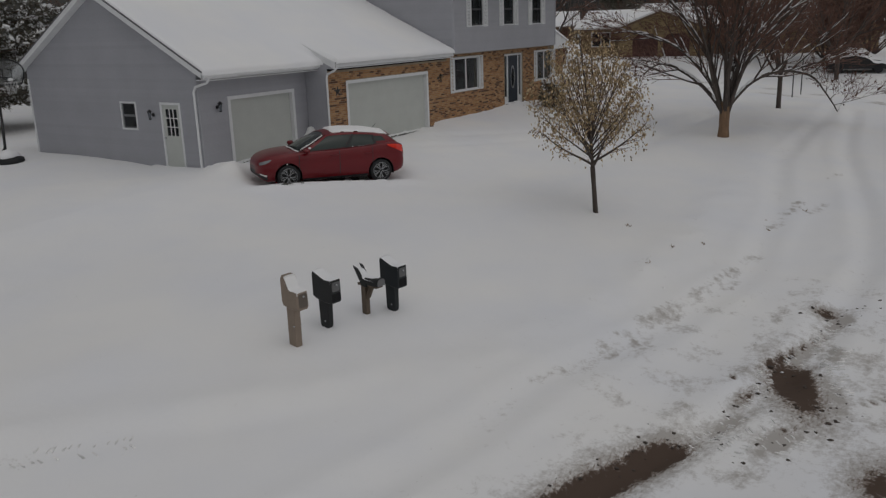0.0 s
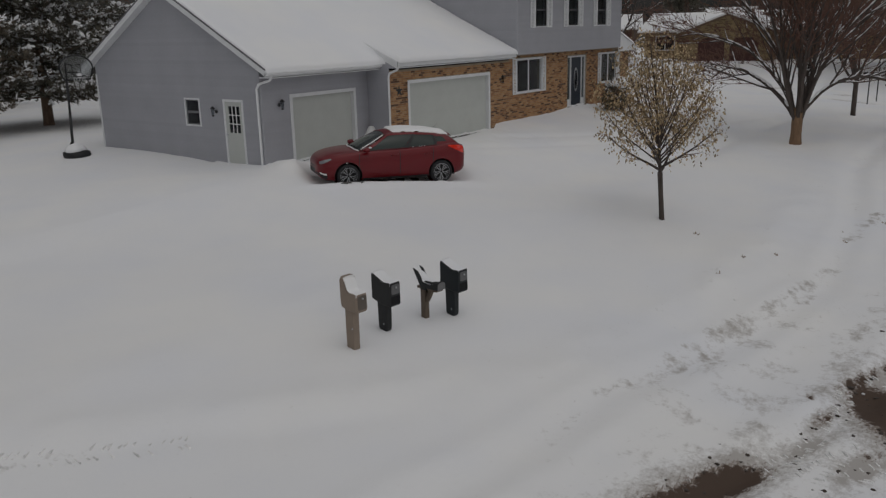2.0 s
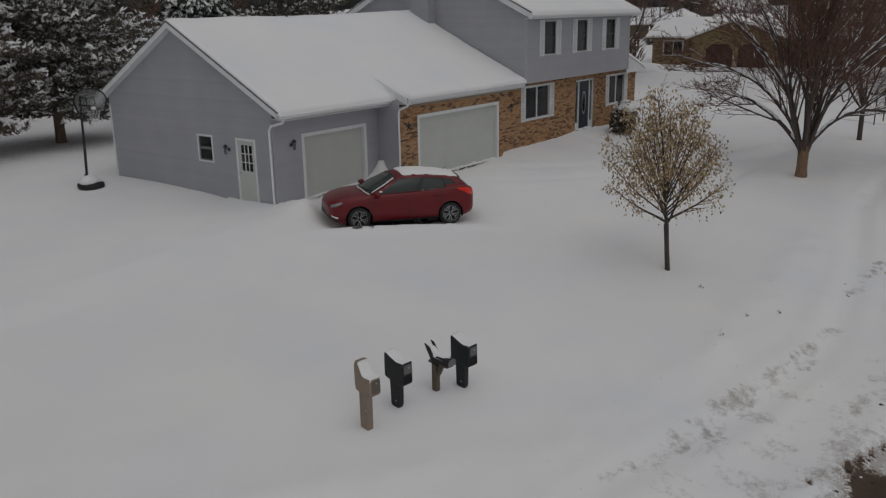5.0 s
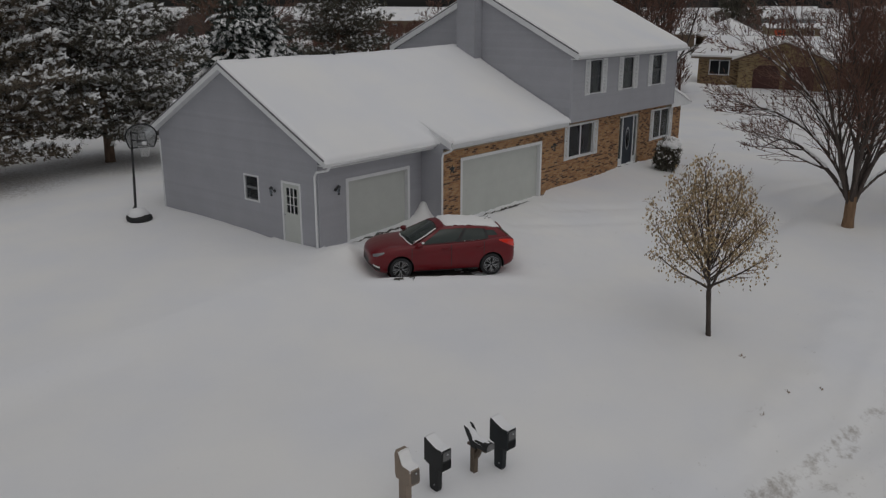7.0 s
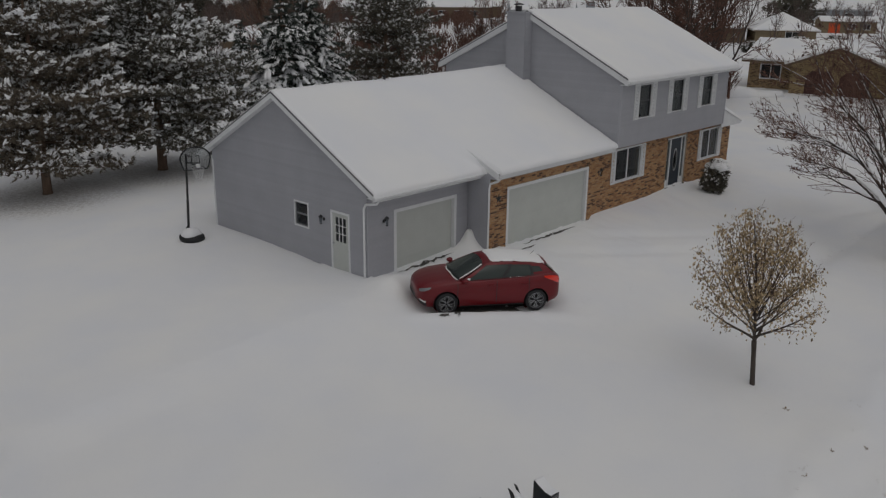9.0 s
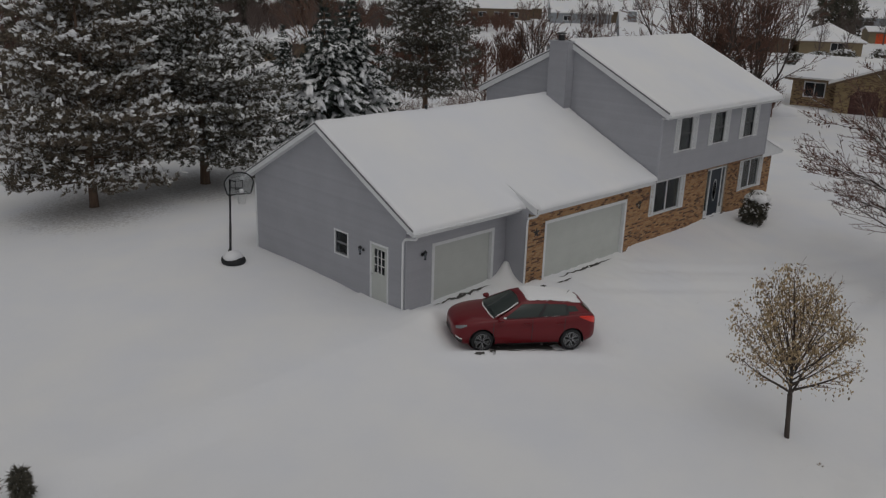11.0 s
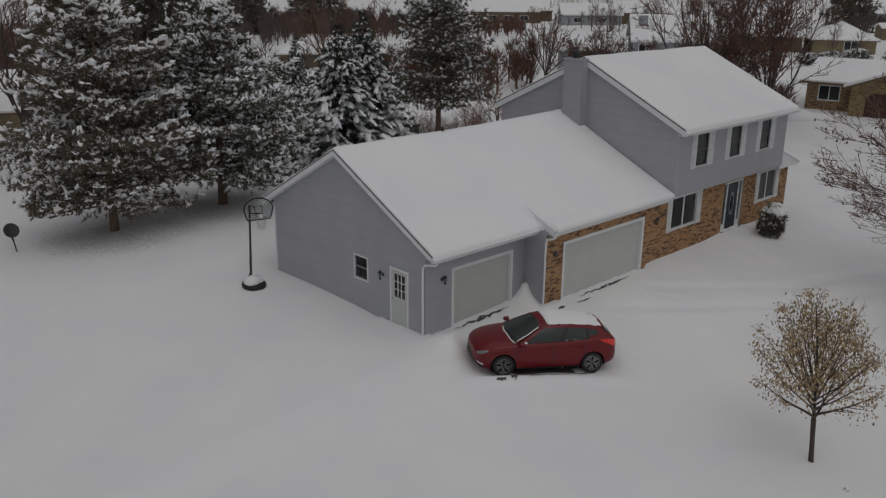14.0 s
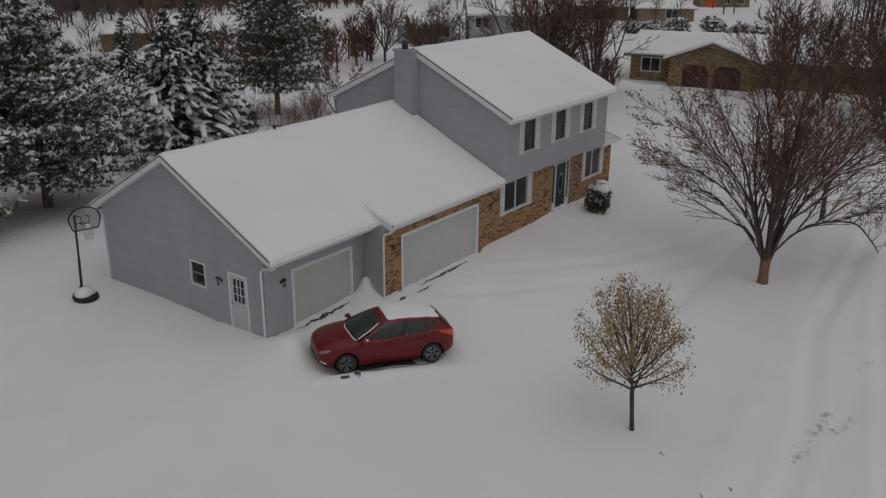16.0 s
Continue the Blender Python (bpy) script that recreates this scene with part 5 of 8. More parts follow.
    part("spoiler", g, CAR_RED, car, "", False, True)
    g = Geo()
    g.add([(2.135, y, z) for y, z in ((-0.36, 0.50), (0.36, 0.50), (0.33, 0.36), (-0.33, 0.36))], [(0, 1, 2, 3)]).add([(2.133, y, z) for y, z in ((-0.3, 0.575), (0.3, 0.575), (0.33, 0.545), (-0.33, 0.545))], [(0, 1, 2, 3)])
    part("grille", g, CAR_BLACK, car, "black front grille", False, True)
    for side in (1, -1):
        rows = []
        for x in (2.13, 2.09, 2.03, 1.95, 1.88):
            s = car_section(x)
            rows.append([(x + 0.004, side * (s[j][0] + 0.006), s[j][1]) for j in (3, 4, 5)])
        part("lower_grille", Geo().grid(rows), CAR_BLACK, car, "", False, True)
    g = Geo().box(-2.115, -2.098, -0.26, 0.26, 0.62, 0.74)
    part("number_plate", g, WHITE_PLASTIC, car, "blank rear number plate", False, True)
    for y0, y1 in ((0.1, 0.62), (-0.35, 0.25)):
        a, b = across(wind_b, wind_t, 0.04, y0 / 0.8, Vector((0.02, 0, 0.02))), across(wind_b, wind_t, 0.13, y1 / 0.8 + 0.2, Vector((0.02, 0, 0.02)))
        part("wiper", Geo().tube([a, b], 0.009, 4), CAR_BLACK, car, "", False, True)
    part("aerial", Geo().tube([(-1.3, 0, 1.39), (-1.47, 0, 1.55)], [0.008, 0.004], 5), CAR_BLACK, car, "", False, True)
    return car


car = build_car()
CAR_M = Matrix.LocRotScale(car.location, car.rotation_euler, car.scale)


def car_snow():
    """Snow left on the roof, and brushed-off ridges along the windscreen."""
    rows = []
    for i in range(25):
        x = 0.0 - 1.66 * i / 24
        row = []
        for k in range(17):
            v = -1 + k / 8
            e = min(i / 24, 1 - i / 24) * 1.66
            f = min(e, (1 - abs(v)) * 0.6)
            n = noise.noise(Vector((x * 4, v * 2.4, 1.0)))
            edge = 0.035 * noise.noise(Vector((x * 5, v * 3, 9.0)))
            h = 0.075 * math.sqrt(max(0.0, 1 - (1 - min(1, max(0, f + edge * (f < 0.2)) / 0.10)) ** 2)) * (1 + 0.25 * n)
            row.append((x + 0.03 * noise.noise(Vector((v * 4, 2, 2))) * (i in (0, 24)), v * (ROOF_Y(x) - 0.05 + 0.03 * noise.noise(Vector((x * 6, 0, v)))), ROOF_Z(x) + 0.06 * (1 - v * v) - 0.012 + h))
        rows.append(row)
    g = Geo().grid(rows).moved(CAR_M)
    solid("car_snow", g, SNOW, "thick slab of snow left on the car roof", "snow", kind="stuff", smooth=True)
    wind_b, wind_t = ((1.10, 0, 0.995), (0.98, 0.80, 0.955)), ((0.12, 0, 1.425), (0.2, 0.565, 1.37))
    g = Geo()
    g.tube([across(wind_b, wind_t, t, 0.95 - 0.02 * math.sin(t * 9), Vector((0.012, 0, 0.014))) for t in [i / 12 for i in range(1, 12)]], [0.012 + 0.010 * abs(math.sin(i * 1.7)) for i in range(11)], 6)
    g.tube([across(wind_b, wind_t, 0.015 + 0.01 * math.sin(v * 7), v, Vector((0.02, 0, 0.012))) for v in [0.94 - 1.5 * i / 12 for i in range(13)]], [0.010 + 0.012 * abs(math.sin(i * 1.3)) for i in range(13)], 6)
    for i in range(7):
        s = RNG.uniform(0.5, 0.74)
        p = side_point(s, 0.05, 0.012)
        g.blob(p, RNG.uniform(0.008, 0.016), 0.7, 6)
    g.blob((0.75, 1.03, 1.09), 0.05, 0.5, 7)
    g.moved(CAR_M)
    solid("windscreen_snow", g, SNOW, "ridges of brushed snow along the windscreen", "snow", kind="stuff", smooth=True)


car_snow()


def bare_drive():
    """Dark wet strips of bare drive: along the garage doors and by the front wheel; under the car the dark also paints
    its shade.
    """
    r = random.Random(5)
    def strip(pts, width):
        g = Geo()
        rows = [[], []]
        for i, (x, y) in enumerate(pts):
            f = math.sin(math.pi * (i + 0.4) / (len(pts) - 0.2))
            w = width * f * r.uniform(0.5, 1.2)
            for row, s in zip(rows, (-1, 1)):
                yy = y + s * w * r.uniform(0.7, 1.3)
                row.append((x, yy, ground_at(x, yy) + 0.012))
        g.grid(rows)
        solid("bare_drive", g, CONCRETE, "dark wet strip of bare concrete showing through the snow", "drive", kind="structure")
    strip([(1.22 + 2.6 * i / 22, -0.13 - 0.02 * math.sin(i * 0.9)) for i in range(23)], 0.1)
    strip([(6.5 + 3.1 * i / 26, -0.98 - 0.02 * math.sin(i * 0.8)) for i in range(27)], 0.07)
    strip([(6.0 + 0.8 * i / 8, -1.28) for i in range(9)], 0.05)
    strip([(4.9 + 0.4 * i / 8, -1.35) for i in range(9)], 0.05)
    # last two: bare drive beneath the car with the body's shade painted in
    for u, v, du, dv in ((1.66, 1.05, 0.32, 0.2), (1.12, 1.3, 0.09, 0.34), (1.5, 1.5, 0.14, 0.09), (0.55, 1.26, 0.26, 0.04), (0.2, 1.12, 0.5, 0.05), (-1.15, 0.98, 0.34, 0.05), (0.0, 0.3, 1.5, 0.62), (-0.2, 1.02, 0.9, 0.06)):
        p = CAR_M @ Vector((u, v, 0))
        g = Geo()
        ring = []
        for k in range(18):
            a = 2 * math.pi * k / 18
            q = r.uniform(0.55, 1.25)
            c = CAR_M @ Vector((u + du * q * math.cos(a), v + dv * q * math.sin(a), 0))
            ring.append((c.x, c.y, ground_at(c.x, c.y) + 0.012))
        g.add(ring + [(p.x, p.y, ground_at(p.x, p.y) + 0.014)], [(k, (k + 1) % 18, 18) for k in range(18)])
        solid("bare_drive", g, CONCRETE, "dark patch of wet bare drive and painted shade about the car", "drive", kind="structure")


bare_drive()

# ---------- trees ----------
def frame_of(d):
    a = d.orthogonal().normalized()
    return a, d.cross(a)


class Tree:
    """A branching skeleton: limbs as tapered tubes, fine twigs, and the places where leaves hang."""

    def __init__(self, seed):
        self.r = random.Random(seed)
        self.limbs, self.twigs, self.snow, self.tips = Geo(), Geo(), Geo(), []

    def grow(self, p, d, length, radius, level, depth, spec):
        r = self.r
        n = max(3, int(length / spec["step"]))
        pts, rad = [p.copy()], [radius]
        q, v = p.copy(), d.normalized()
        thin = level >= spec["twig_level"]
        for i in range(n):
            j = Vector((r.uniform(-1, 1), r.uniform(-1, 1), r.uniform(-1, 1))) * spec["wobble"]
            v = (v + j + Vector((0, 0, spec["up"][min(level, len(spec["up"]) - 1)]))).normalized()
            q = q + v * (length / n)
            pts.append(q.copy())
            f = (i + 1) / n
            rad.append(max(radius * (1 - 0.72 * f), spec["least"]))
            if level < depth and f > spec["bare"][min(level, len(spec["bare"]) - 1)]:
                kids = spec["kids"][min(level, len(spec["kids"]) - 1)]
                expect = kids / (n * (1 - spec["bare"][min(level, len(spec["bare"]) - 1)]))
                count = int(expect) + (r.random() < expect - int(expect))
                for _ in range(count):
                    a, b = frame_of(v)
                    t = r.uniform(0, 2 * math.pi)
                    spreadv = radians(r.uniform(*spec["angle"][min(level, len(spec["angle"]) - 1)]))
                    nd = v * math.cos(spreadv) + (a * math.cos(t) + b * math.sin(t)) * math.sin(spreadv)
                    if nd.z < -0.25:
                        nd.z *= -0.4
                    ln = length * r.uniform(*spec["ratio"]) * (1.05 - 0.55 * f)
                    self.grow(q, nd, ln, rad[-1] * spec["thin"], level + 1, depth, spec)
            if thin or level >= spec["leaf_level"]:
                self.tips.append((q.copy(), v.copy()))
        (self.twigs if thin else self.limbs).tube(pts, rad, 3 if thin else (5 if level > 0 else 9), not thin)
        if spec.get("snow") and not thin and level > 0:
            for a, b, c in zip(pts, pts[1:], rad):
                s = (b - a).normalized()
                if s.z < 0.84 and r.random() < spec["snow"]:
                    o = Vector((0, 0, c * 0.75))
                    self.snow.tube([a + o, (a + b) / 2 + o + Vector((0, 0, c * 0.2)), b + o], [c * 0.5, c * 0.95, c * 0.5], 5, False)


def leaf_cloud(tips, count, size, seed, droop=0.6, spread=0.08):
    """Small folded leaves hung at twig ends."""
    r = random.Random(seed)
    g = Geo()
    verts, faces = g.v, g.f
    for _ in range(count):
        p, v = r.choice(tips)
        p = p + Vector((r.gauss(0, spread), r.gauss(0, spread), r.gauss(0, spread) - 0.02))
        d = Vector((r.uniform(-1, 1), r.uniform(-1, 1), r.uniform(-1, 0.3) - droop)).normalized()
        a, b = frame_of(d)
        t = r.uniform(0, 6.28)
        w = (a * math.cos(t) + b * math.sin(t))
        h = d.cross(w)
        s = size * r.uniform(0.6, 1.25)
        n = len(verts)
        verts += [tuple(p), tuple(p + d * s * 0.5 + w * s * 0.26 + h * s * 0.1), tuple(p + d * s), tuple(p + d * s * 0.5 - w * s * 0.26 + h * s * 0.1)]
        faces += [(n, n + 1, n + 2), (n, n + 2, n + 3)]
    return g


def island_material(name, low, high, rough=0.7, sheen=0.0):
    """Leaves or needles whose tone changes from piece to piece."""
    mat = bpy.data.materials.new(name)
    mat.use_nodes = True
    n, l = mat.node_tree.nodes, mat.node_tree.links
    b = n["Principled BSDF"]
    b.inputs["Roughness"].default_value = rough
    geo = n.new("ShaderNodeNewGeometry")
    ramp = n.new("ShaderNodeValToRGB")
    ramp.color_ramp.elements[0].color, ramp.color_ramp.elements[1].color = (*low, 1), (*high, 1)
    l.new(geo.outputs["Random Per Island"], ramp.inputs[0])
    l.new(ramp.outputs[0], b.inputs["Base Color"])
    return mat


WARM_BARK = material("warm_brown_bark", (0.2, 0.125, 0.075), 0.95, vary=0.35, scale=9, fine=0.3, bump=0.9, bump_scale=30, stretch=(1, 1, 0.25))
DRY_LEAF = island_material("dry_tan_leaves", (0.13, 0.088, 0.046), (0.62, 0.47, 0.27))
RED_LEAF = island_material("withered_brown_leaves", (0.06, 0.028, 0.022), (0.15, 0.07, 0.045))
NEEDLE = island_material("dark_green_needles", (0.055, 0.052, 0.04), (0.155, 0.142, 0.108))
BROWN_NEEDLE = island_material("brownish_pine_needles", (0.072, 0.06, 0.046), (0.205, 0.168, 0.122))
SPRUCE = island_material("blue_green_spruce_needles", (0.026, 0.036, 0.03), (0.065, 0.08, 0.066))
TREE_SNOW = snow_material("tree_snow")


def young_tree():
    """The small lawn tree that kept its dry leaves."""
    x, y = 3.66, -10.58
    z = ground_at(x, y) - 0.1
    tree = thing("young_tree", (x, y, z), "young lawn tree holding dry tan leaves above a slim trunk", "tree")
    t = Tree(11)
    lean = Vector((-0.055, 0.06, 1)).normalized()
    spec = dict(step=0.15, wobble=0.06, up=[0.02, 0.03, 0.035, 0.02], least=0.003, bare=[0.1, 0.28, 0.15, 0.1], kids=[0, 6, 3, 2], angle=[(20, 40), (20, 42), (25, 50), (20, 60)], ratio=(0.26, 0.44), thin=0.55, twig_level=2, leaf_level=1)
    p0 = Vector((x, y, z))
    fork = p0 + lean * 1.2
    t.limbs.tube([p0, p0 + lean * 0.12, p0 + lean * 0.7, fork], [0.075, 0.062, 0.055, 0.06], 10)
    r = t.r
    t.grow(fork, lean, 2.95, 0.042, 1, 3, spec)
    for k in range(32):
        a = 2.4 * k + r.uniform(-0.2, 0.2)
        f = k / 31
        slant = 62 - 48 * f
        tilt = radians(slant + r.uniform(-3, 3))
        d = Vector((math.cos(a) * math.sin(tilt), math.sin(a) * math.sin(tilt), math.cos(tilt)))
        start = fork + lean * (0.85 * f ** 0.8)
        t.grow(start, d, 1.11 * (2.72 - 0.0185 * slant - 0.75 * f ** 0.8) * (1 + 0.14 * math.sin(math.pi * f)) * r.uniform(0.95, 1.02) * (0.88 if k < 3 else 1), (0.034 if k < 3 else 0.024) - 0.009 * f, 1, 3, spec)
    part("trunk", t.limbs, DARK_BARK, tree, "", True)
    part("twig_spray", t.twigs, TWIG, tree)["kind"] = "stuff"
    tips = [q for q in t.tips if q[0].z > z + 1.15 and (q[0].z > fork.z + 1.8 or r.random() < 0.25 + 0.75 * min(1, (q[0] - fork - lean * (q[0].z - fork.z)).length / 1.0))]
    def inside(q):
        u = (q.z - fork.z) / 3.25
        return u < 1 and (q - fork - lean * (q.z - fork.z)).length < 1.6 * min(1, ((1 - u) / 0.62) ** 0.52)
    tips = [q for q in tips if inside(q[0])]
    cells = {}
    for q in tips:
        cells.setdefault(tuple(int(c / 0.22) for c in q[0]), []).append(q)
    axis = lambda q: (q - fork - lean * (q.z - fork.z)).length
    tips = [r.choice(c) for c in cells.values() for _ in range(6 if axis(c[0][0]) > 0.55 or c[0][0].z > fork.z + 2.0 else 2)]
    tree.scale = (1.08, 1.08, 1.08)
    tagged(part("leaves", leaf_cloud(tips, 6000, 0.08, 3, 0.7, 0.09), DRY_LEAF, tree, "dry tan and olive leaves"), kind="stuff")


def vase_tree():
    """The big many-stemmed tree, bare but for a few withered leaves."""
    x, y = 15.9, -10.5
    z = ground_at(x, y) - 0.15
    tree = thing("large_tree", (x, y, z), "large bare many-stemmed tree with reddish twigs and snow on its limbs", "tree")
    t = Tree(23)
    r = t.r
    p0 = Vector((x, y, z))
    bole = Geo().tube([p0, p0 + Vector((0, 0, 0.14)), p0 + Vector((0, 0, 0.5)), p0 + Vector((0.01, 0, 1.15)), p0 + Vector((0, 0, 1.45))], [0.27, 0.225, 0.19, 0.195, 0.19], 12)
    spec = dict(step=0.34, wobble=0.07, up=[0.0, -0.04, 0.012, 0.015, 0.0], least=0.0078, bare=[0.1, 0.16, 0.14, 0.12, 0.1], kids=[0, 11, 8, 5, 3], angle=[(10, 30), (14, 34), (18, 44), (20, 55), (20, 60)], ratio=(0.42, 0.64), thin=0.6, twig_level=3, leaf_level=3, snow=0.7)
    for k in range(14):
        a = 2.4 * k + r.uniform(-0.25, 0.25)
        slant = (40, 24, 12, 35, 9, 44, 18, 5, 42, 28, 14, 37, 21, 31)[k]
        tilt = radians(slant * 0.8)
        arch = dict(spec, up=[0.0, -0.0025 * slant, 0.008, 0.012, 0.0])
        d = Vector((math.cos(a) * math.sin(tilt), math.sin(a) * math.sin(tilt), math.cos(tilt)))
        start = p0 + Vector((math.cos(a) * 0.12, math.sin(a) * 0.12, 1.0 + 0.04 * (k % 9)))
        t.grow(start, d, 6.5 * r.uniform(0.9, 1.06), 0.085 * r.uniform(0.8, 1.1), 1, 4, arch)
    part("trunk", bole, WARM_BARK, tree, "warm brown furrowed trunk", True)
    part("limb_fan", t.limbs, DARK_BARK, tree, "dark ascending limbs", True)
    part("twig_spray", t.twigs, TWIG, tree)["kind"] = "stuff"
    low = [q for q in t.tips if (q[0] - p0).to_2d().length > 2.4]
    tagged(part("leaves", leaf_cloud(low, 1500, 0.13, 5, 0.7, 0.06), RED_LEAF, tree, "few withered brown leaves"), kind="stuff")
    tagged(part("limb_snow", t.snow, TREE_SNOW, tree, "thin snow lying along the limbs", True), kind="stuff")


def tuft(verts, faces, p, d, size, r, blades, flat=0.5):
    """A brush of needles round a shoot."""
    a, b = frame_of(d)
    for _ in range(blades):
        t = r.uniform(0, 6.283)
        o = (d * r.uniform(0.25, 1) + (a * math.cos(t) + b * math.sin(t)) * r.uniform(0.3, 1.0)).normalized() * size * r.uniform(0.6, 1.15)
        w = o.cross(Vector((r.uniform(-1, 1), r.uniform(-1, 1), r.uniform(-1, 1)))).normalized() * size * 0.11
        n = len(verts)
        verts += [tuple(p - w), tuple(p + w), tuple(p + o)]
        faces.append((n, n + 1, n + 2))


def pine(x, y, height, reach, seed, needles, name_label, snowy=1.0, bare=0.13, tufts=2300, trunk_r=0.22, shape=0.75, size=0.42):
    """A pine: straight trunk, whorled limbs, tufts of needles and cushions of snow on top of them."""
    r = random.Random(seed)
    z = ground_at(x, y) - 0.15
    tree = thing("pine_tree", (x, y, z), name_label, "tree")
    p0 = Vector((x, y, z))
    limbs, nv, nf, snow = Geo(), [], [], Geo()
    limbs.tube([p0, p0 + Vector((0, 0, 0.3)), p0 + Vector((0.05, 0.02, height * 0.5)), p0 + Vector((0, 0, height * 0.97))], [trunk_r * 1.2, trunk_r, trunk_r * 0.6, 0.03], 9)
    tips = []
    levels = int(height * 2.6)
    for i in range(levels):
        f = i / (levels - 1)
        h = height * (bare + (0.97 - bare) * f)
        out = reach * (max(0.04, 1 - f) ** shape) * (0.66 + 0.34 * min(1, f / 0.22))
        for k in range(r.choice((5, 6, 6, 7))):
            a = r.uniform(0, 6.283)
            ln = out * r.uniform(0.62, 1.12)
            rise = (-0.12 + 0.4 * f) * ln
            pts = [p0 + Vector((0, 0, h))]
            for s in (0.35, 0.7, 1.0):
                pts.append(p0 + Vector((math.cos(a) * ln * s, math.sin(a) * ln * s, h + rise * s + 0.14 * ln * s * s)) + Vector((r.uniform(-1, 1), r.uniform(-1, 1), r.uniform(-0.6, 0.6))) * 0.1)
            limbs.tube(pts, [0.04 * (1.1 - f), 0.03 * (1.1 - f), 0.017, 0.008], 4, False)
            for s in range(max(4, int(ln * 22.0))):
                q = r.uniform(0.06, 1.04) ** 0.8
                seg = min(2, int(q * 3))
                c = pts[seg].lerp(pts[seg + 1], min(1, q * 3 - seg))
                side = Vector((-math.sin(a), math.cos(a), 0)) * r.gauss(0, 0.24 * ln * (1.15 - 0.55 * q))
                c = c + side + Vector((0, 0, r.uniform(-0.12, 0.2)))
                d = (Vector((math.cos(a), math.sin(a), 0.55)) + side * 0.5).normalized()
                tips.append((c, d))
    r.shuffle(tips)
    for c, d in tips[:tufts]:
        tuft(nv, nf, c, d, size * r.uniform(0.7, 1.2), r, 10)
        if r.random() < 0.36 * snowy:
            # a dusting along the upper needles
            up = (d + Vector((0, 0, 0.9))).normalized()
            tuft(snow.v, snow.f, c + Vector((0, 0, 0.06)), up, size * r.uniform(0.5, 0.95), r, 6)
        if r.random() < 0.2 * snowy * (0.4 + 1.0 * (c.z - z) / height):
            q = c + d * 0.16 + Vector((0, 0, 0.10))
            for _ in range(r.choice((2, 3, 4))):
                o = (d + Vector((r.uniform(-1, 1), r.uniform(-1, 1), r.uniform(-0.7, 0.5)))).normalized() * r.uniform(0.12, 0.26)
                fat = r.uniform(0.025, 0.062)
                snow.tube([q - o * 0.35, q + o * 0.2, q + o * 0.7, q + o], [fat * 0.4, fat, fat * 0.8, fat * 0.15], 5, False)
                q = q + Vector((r.uniform(-0.12, 0.12), r.uniform(-0.12, 0.12), r.uniform(-0.06, 0.04)))
    part("trunk", limbs, BARK, tree, "", True)
    tagged(part("crown", Geo().add(nv, nf), needles, tree, "clumps of needles"), kind="stuff")
    if snow.v:
        tagged(part("crown_snow", snow, TREE_SNOW, tree, "cushions of snow on the branches"), kind="stuff")
    return tree


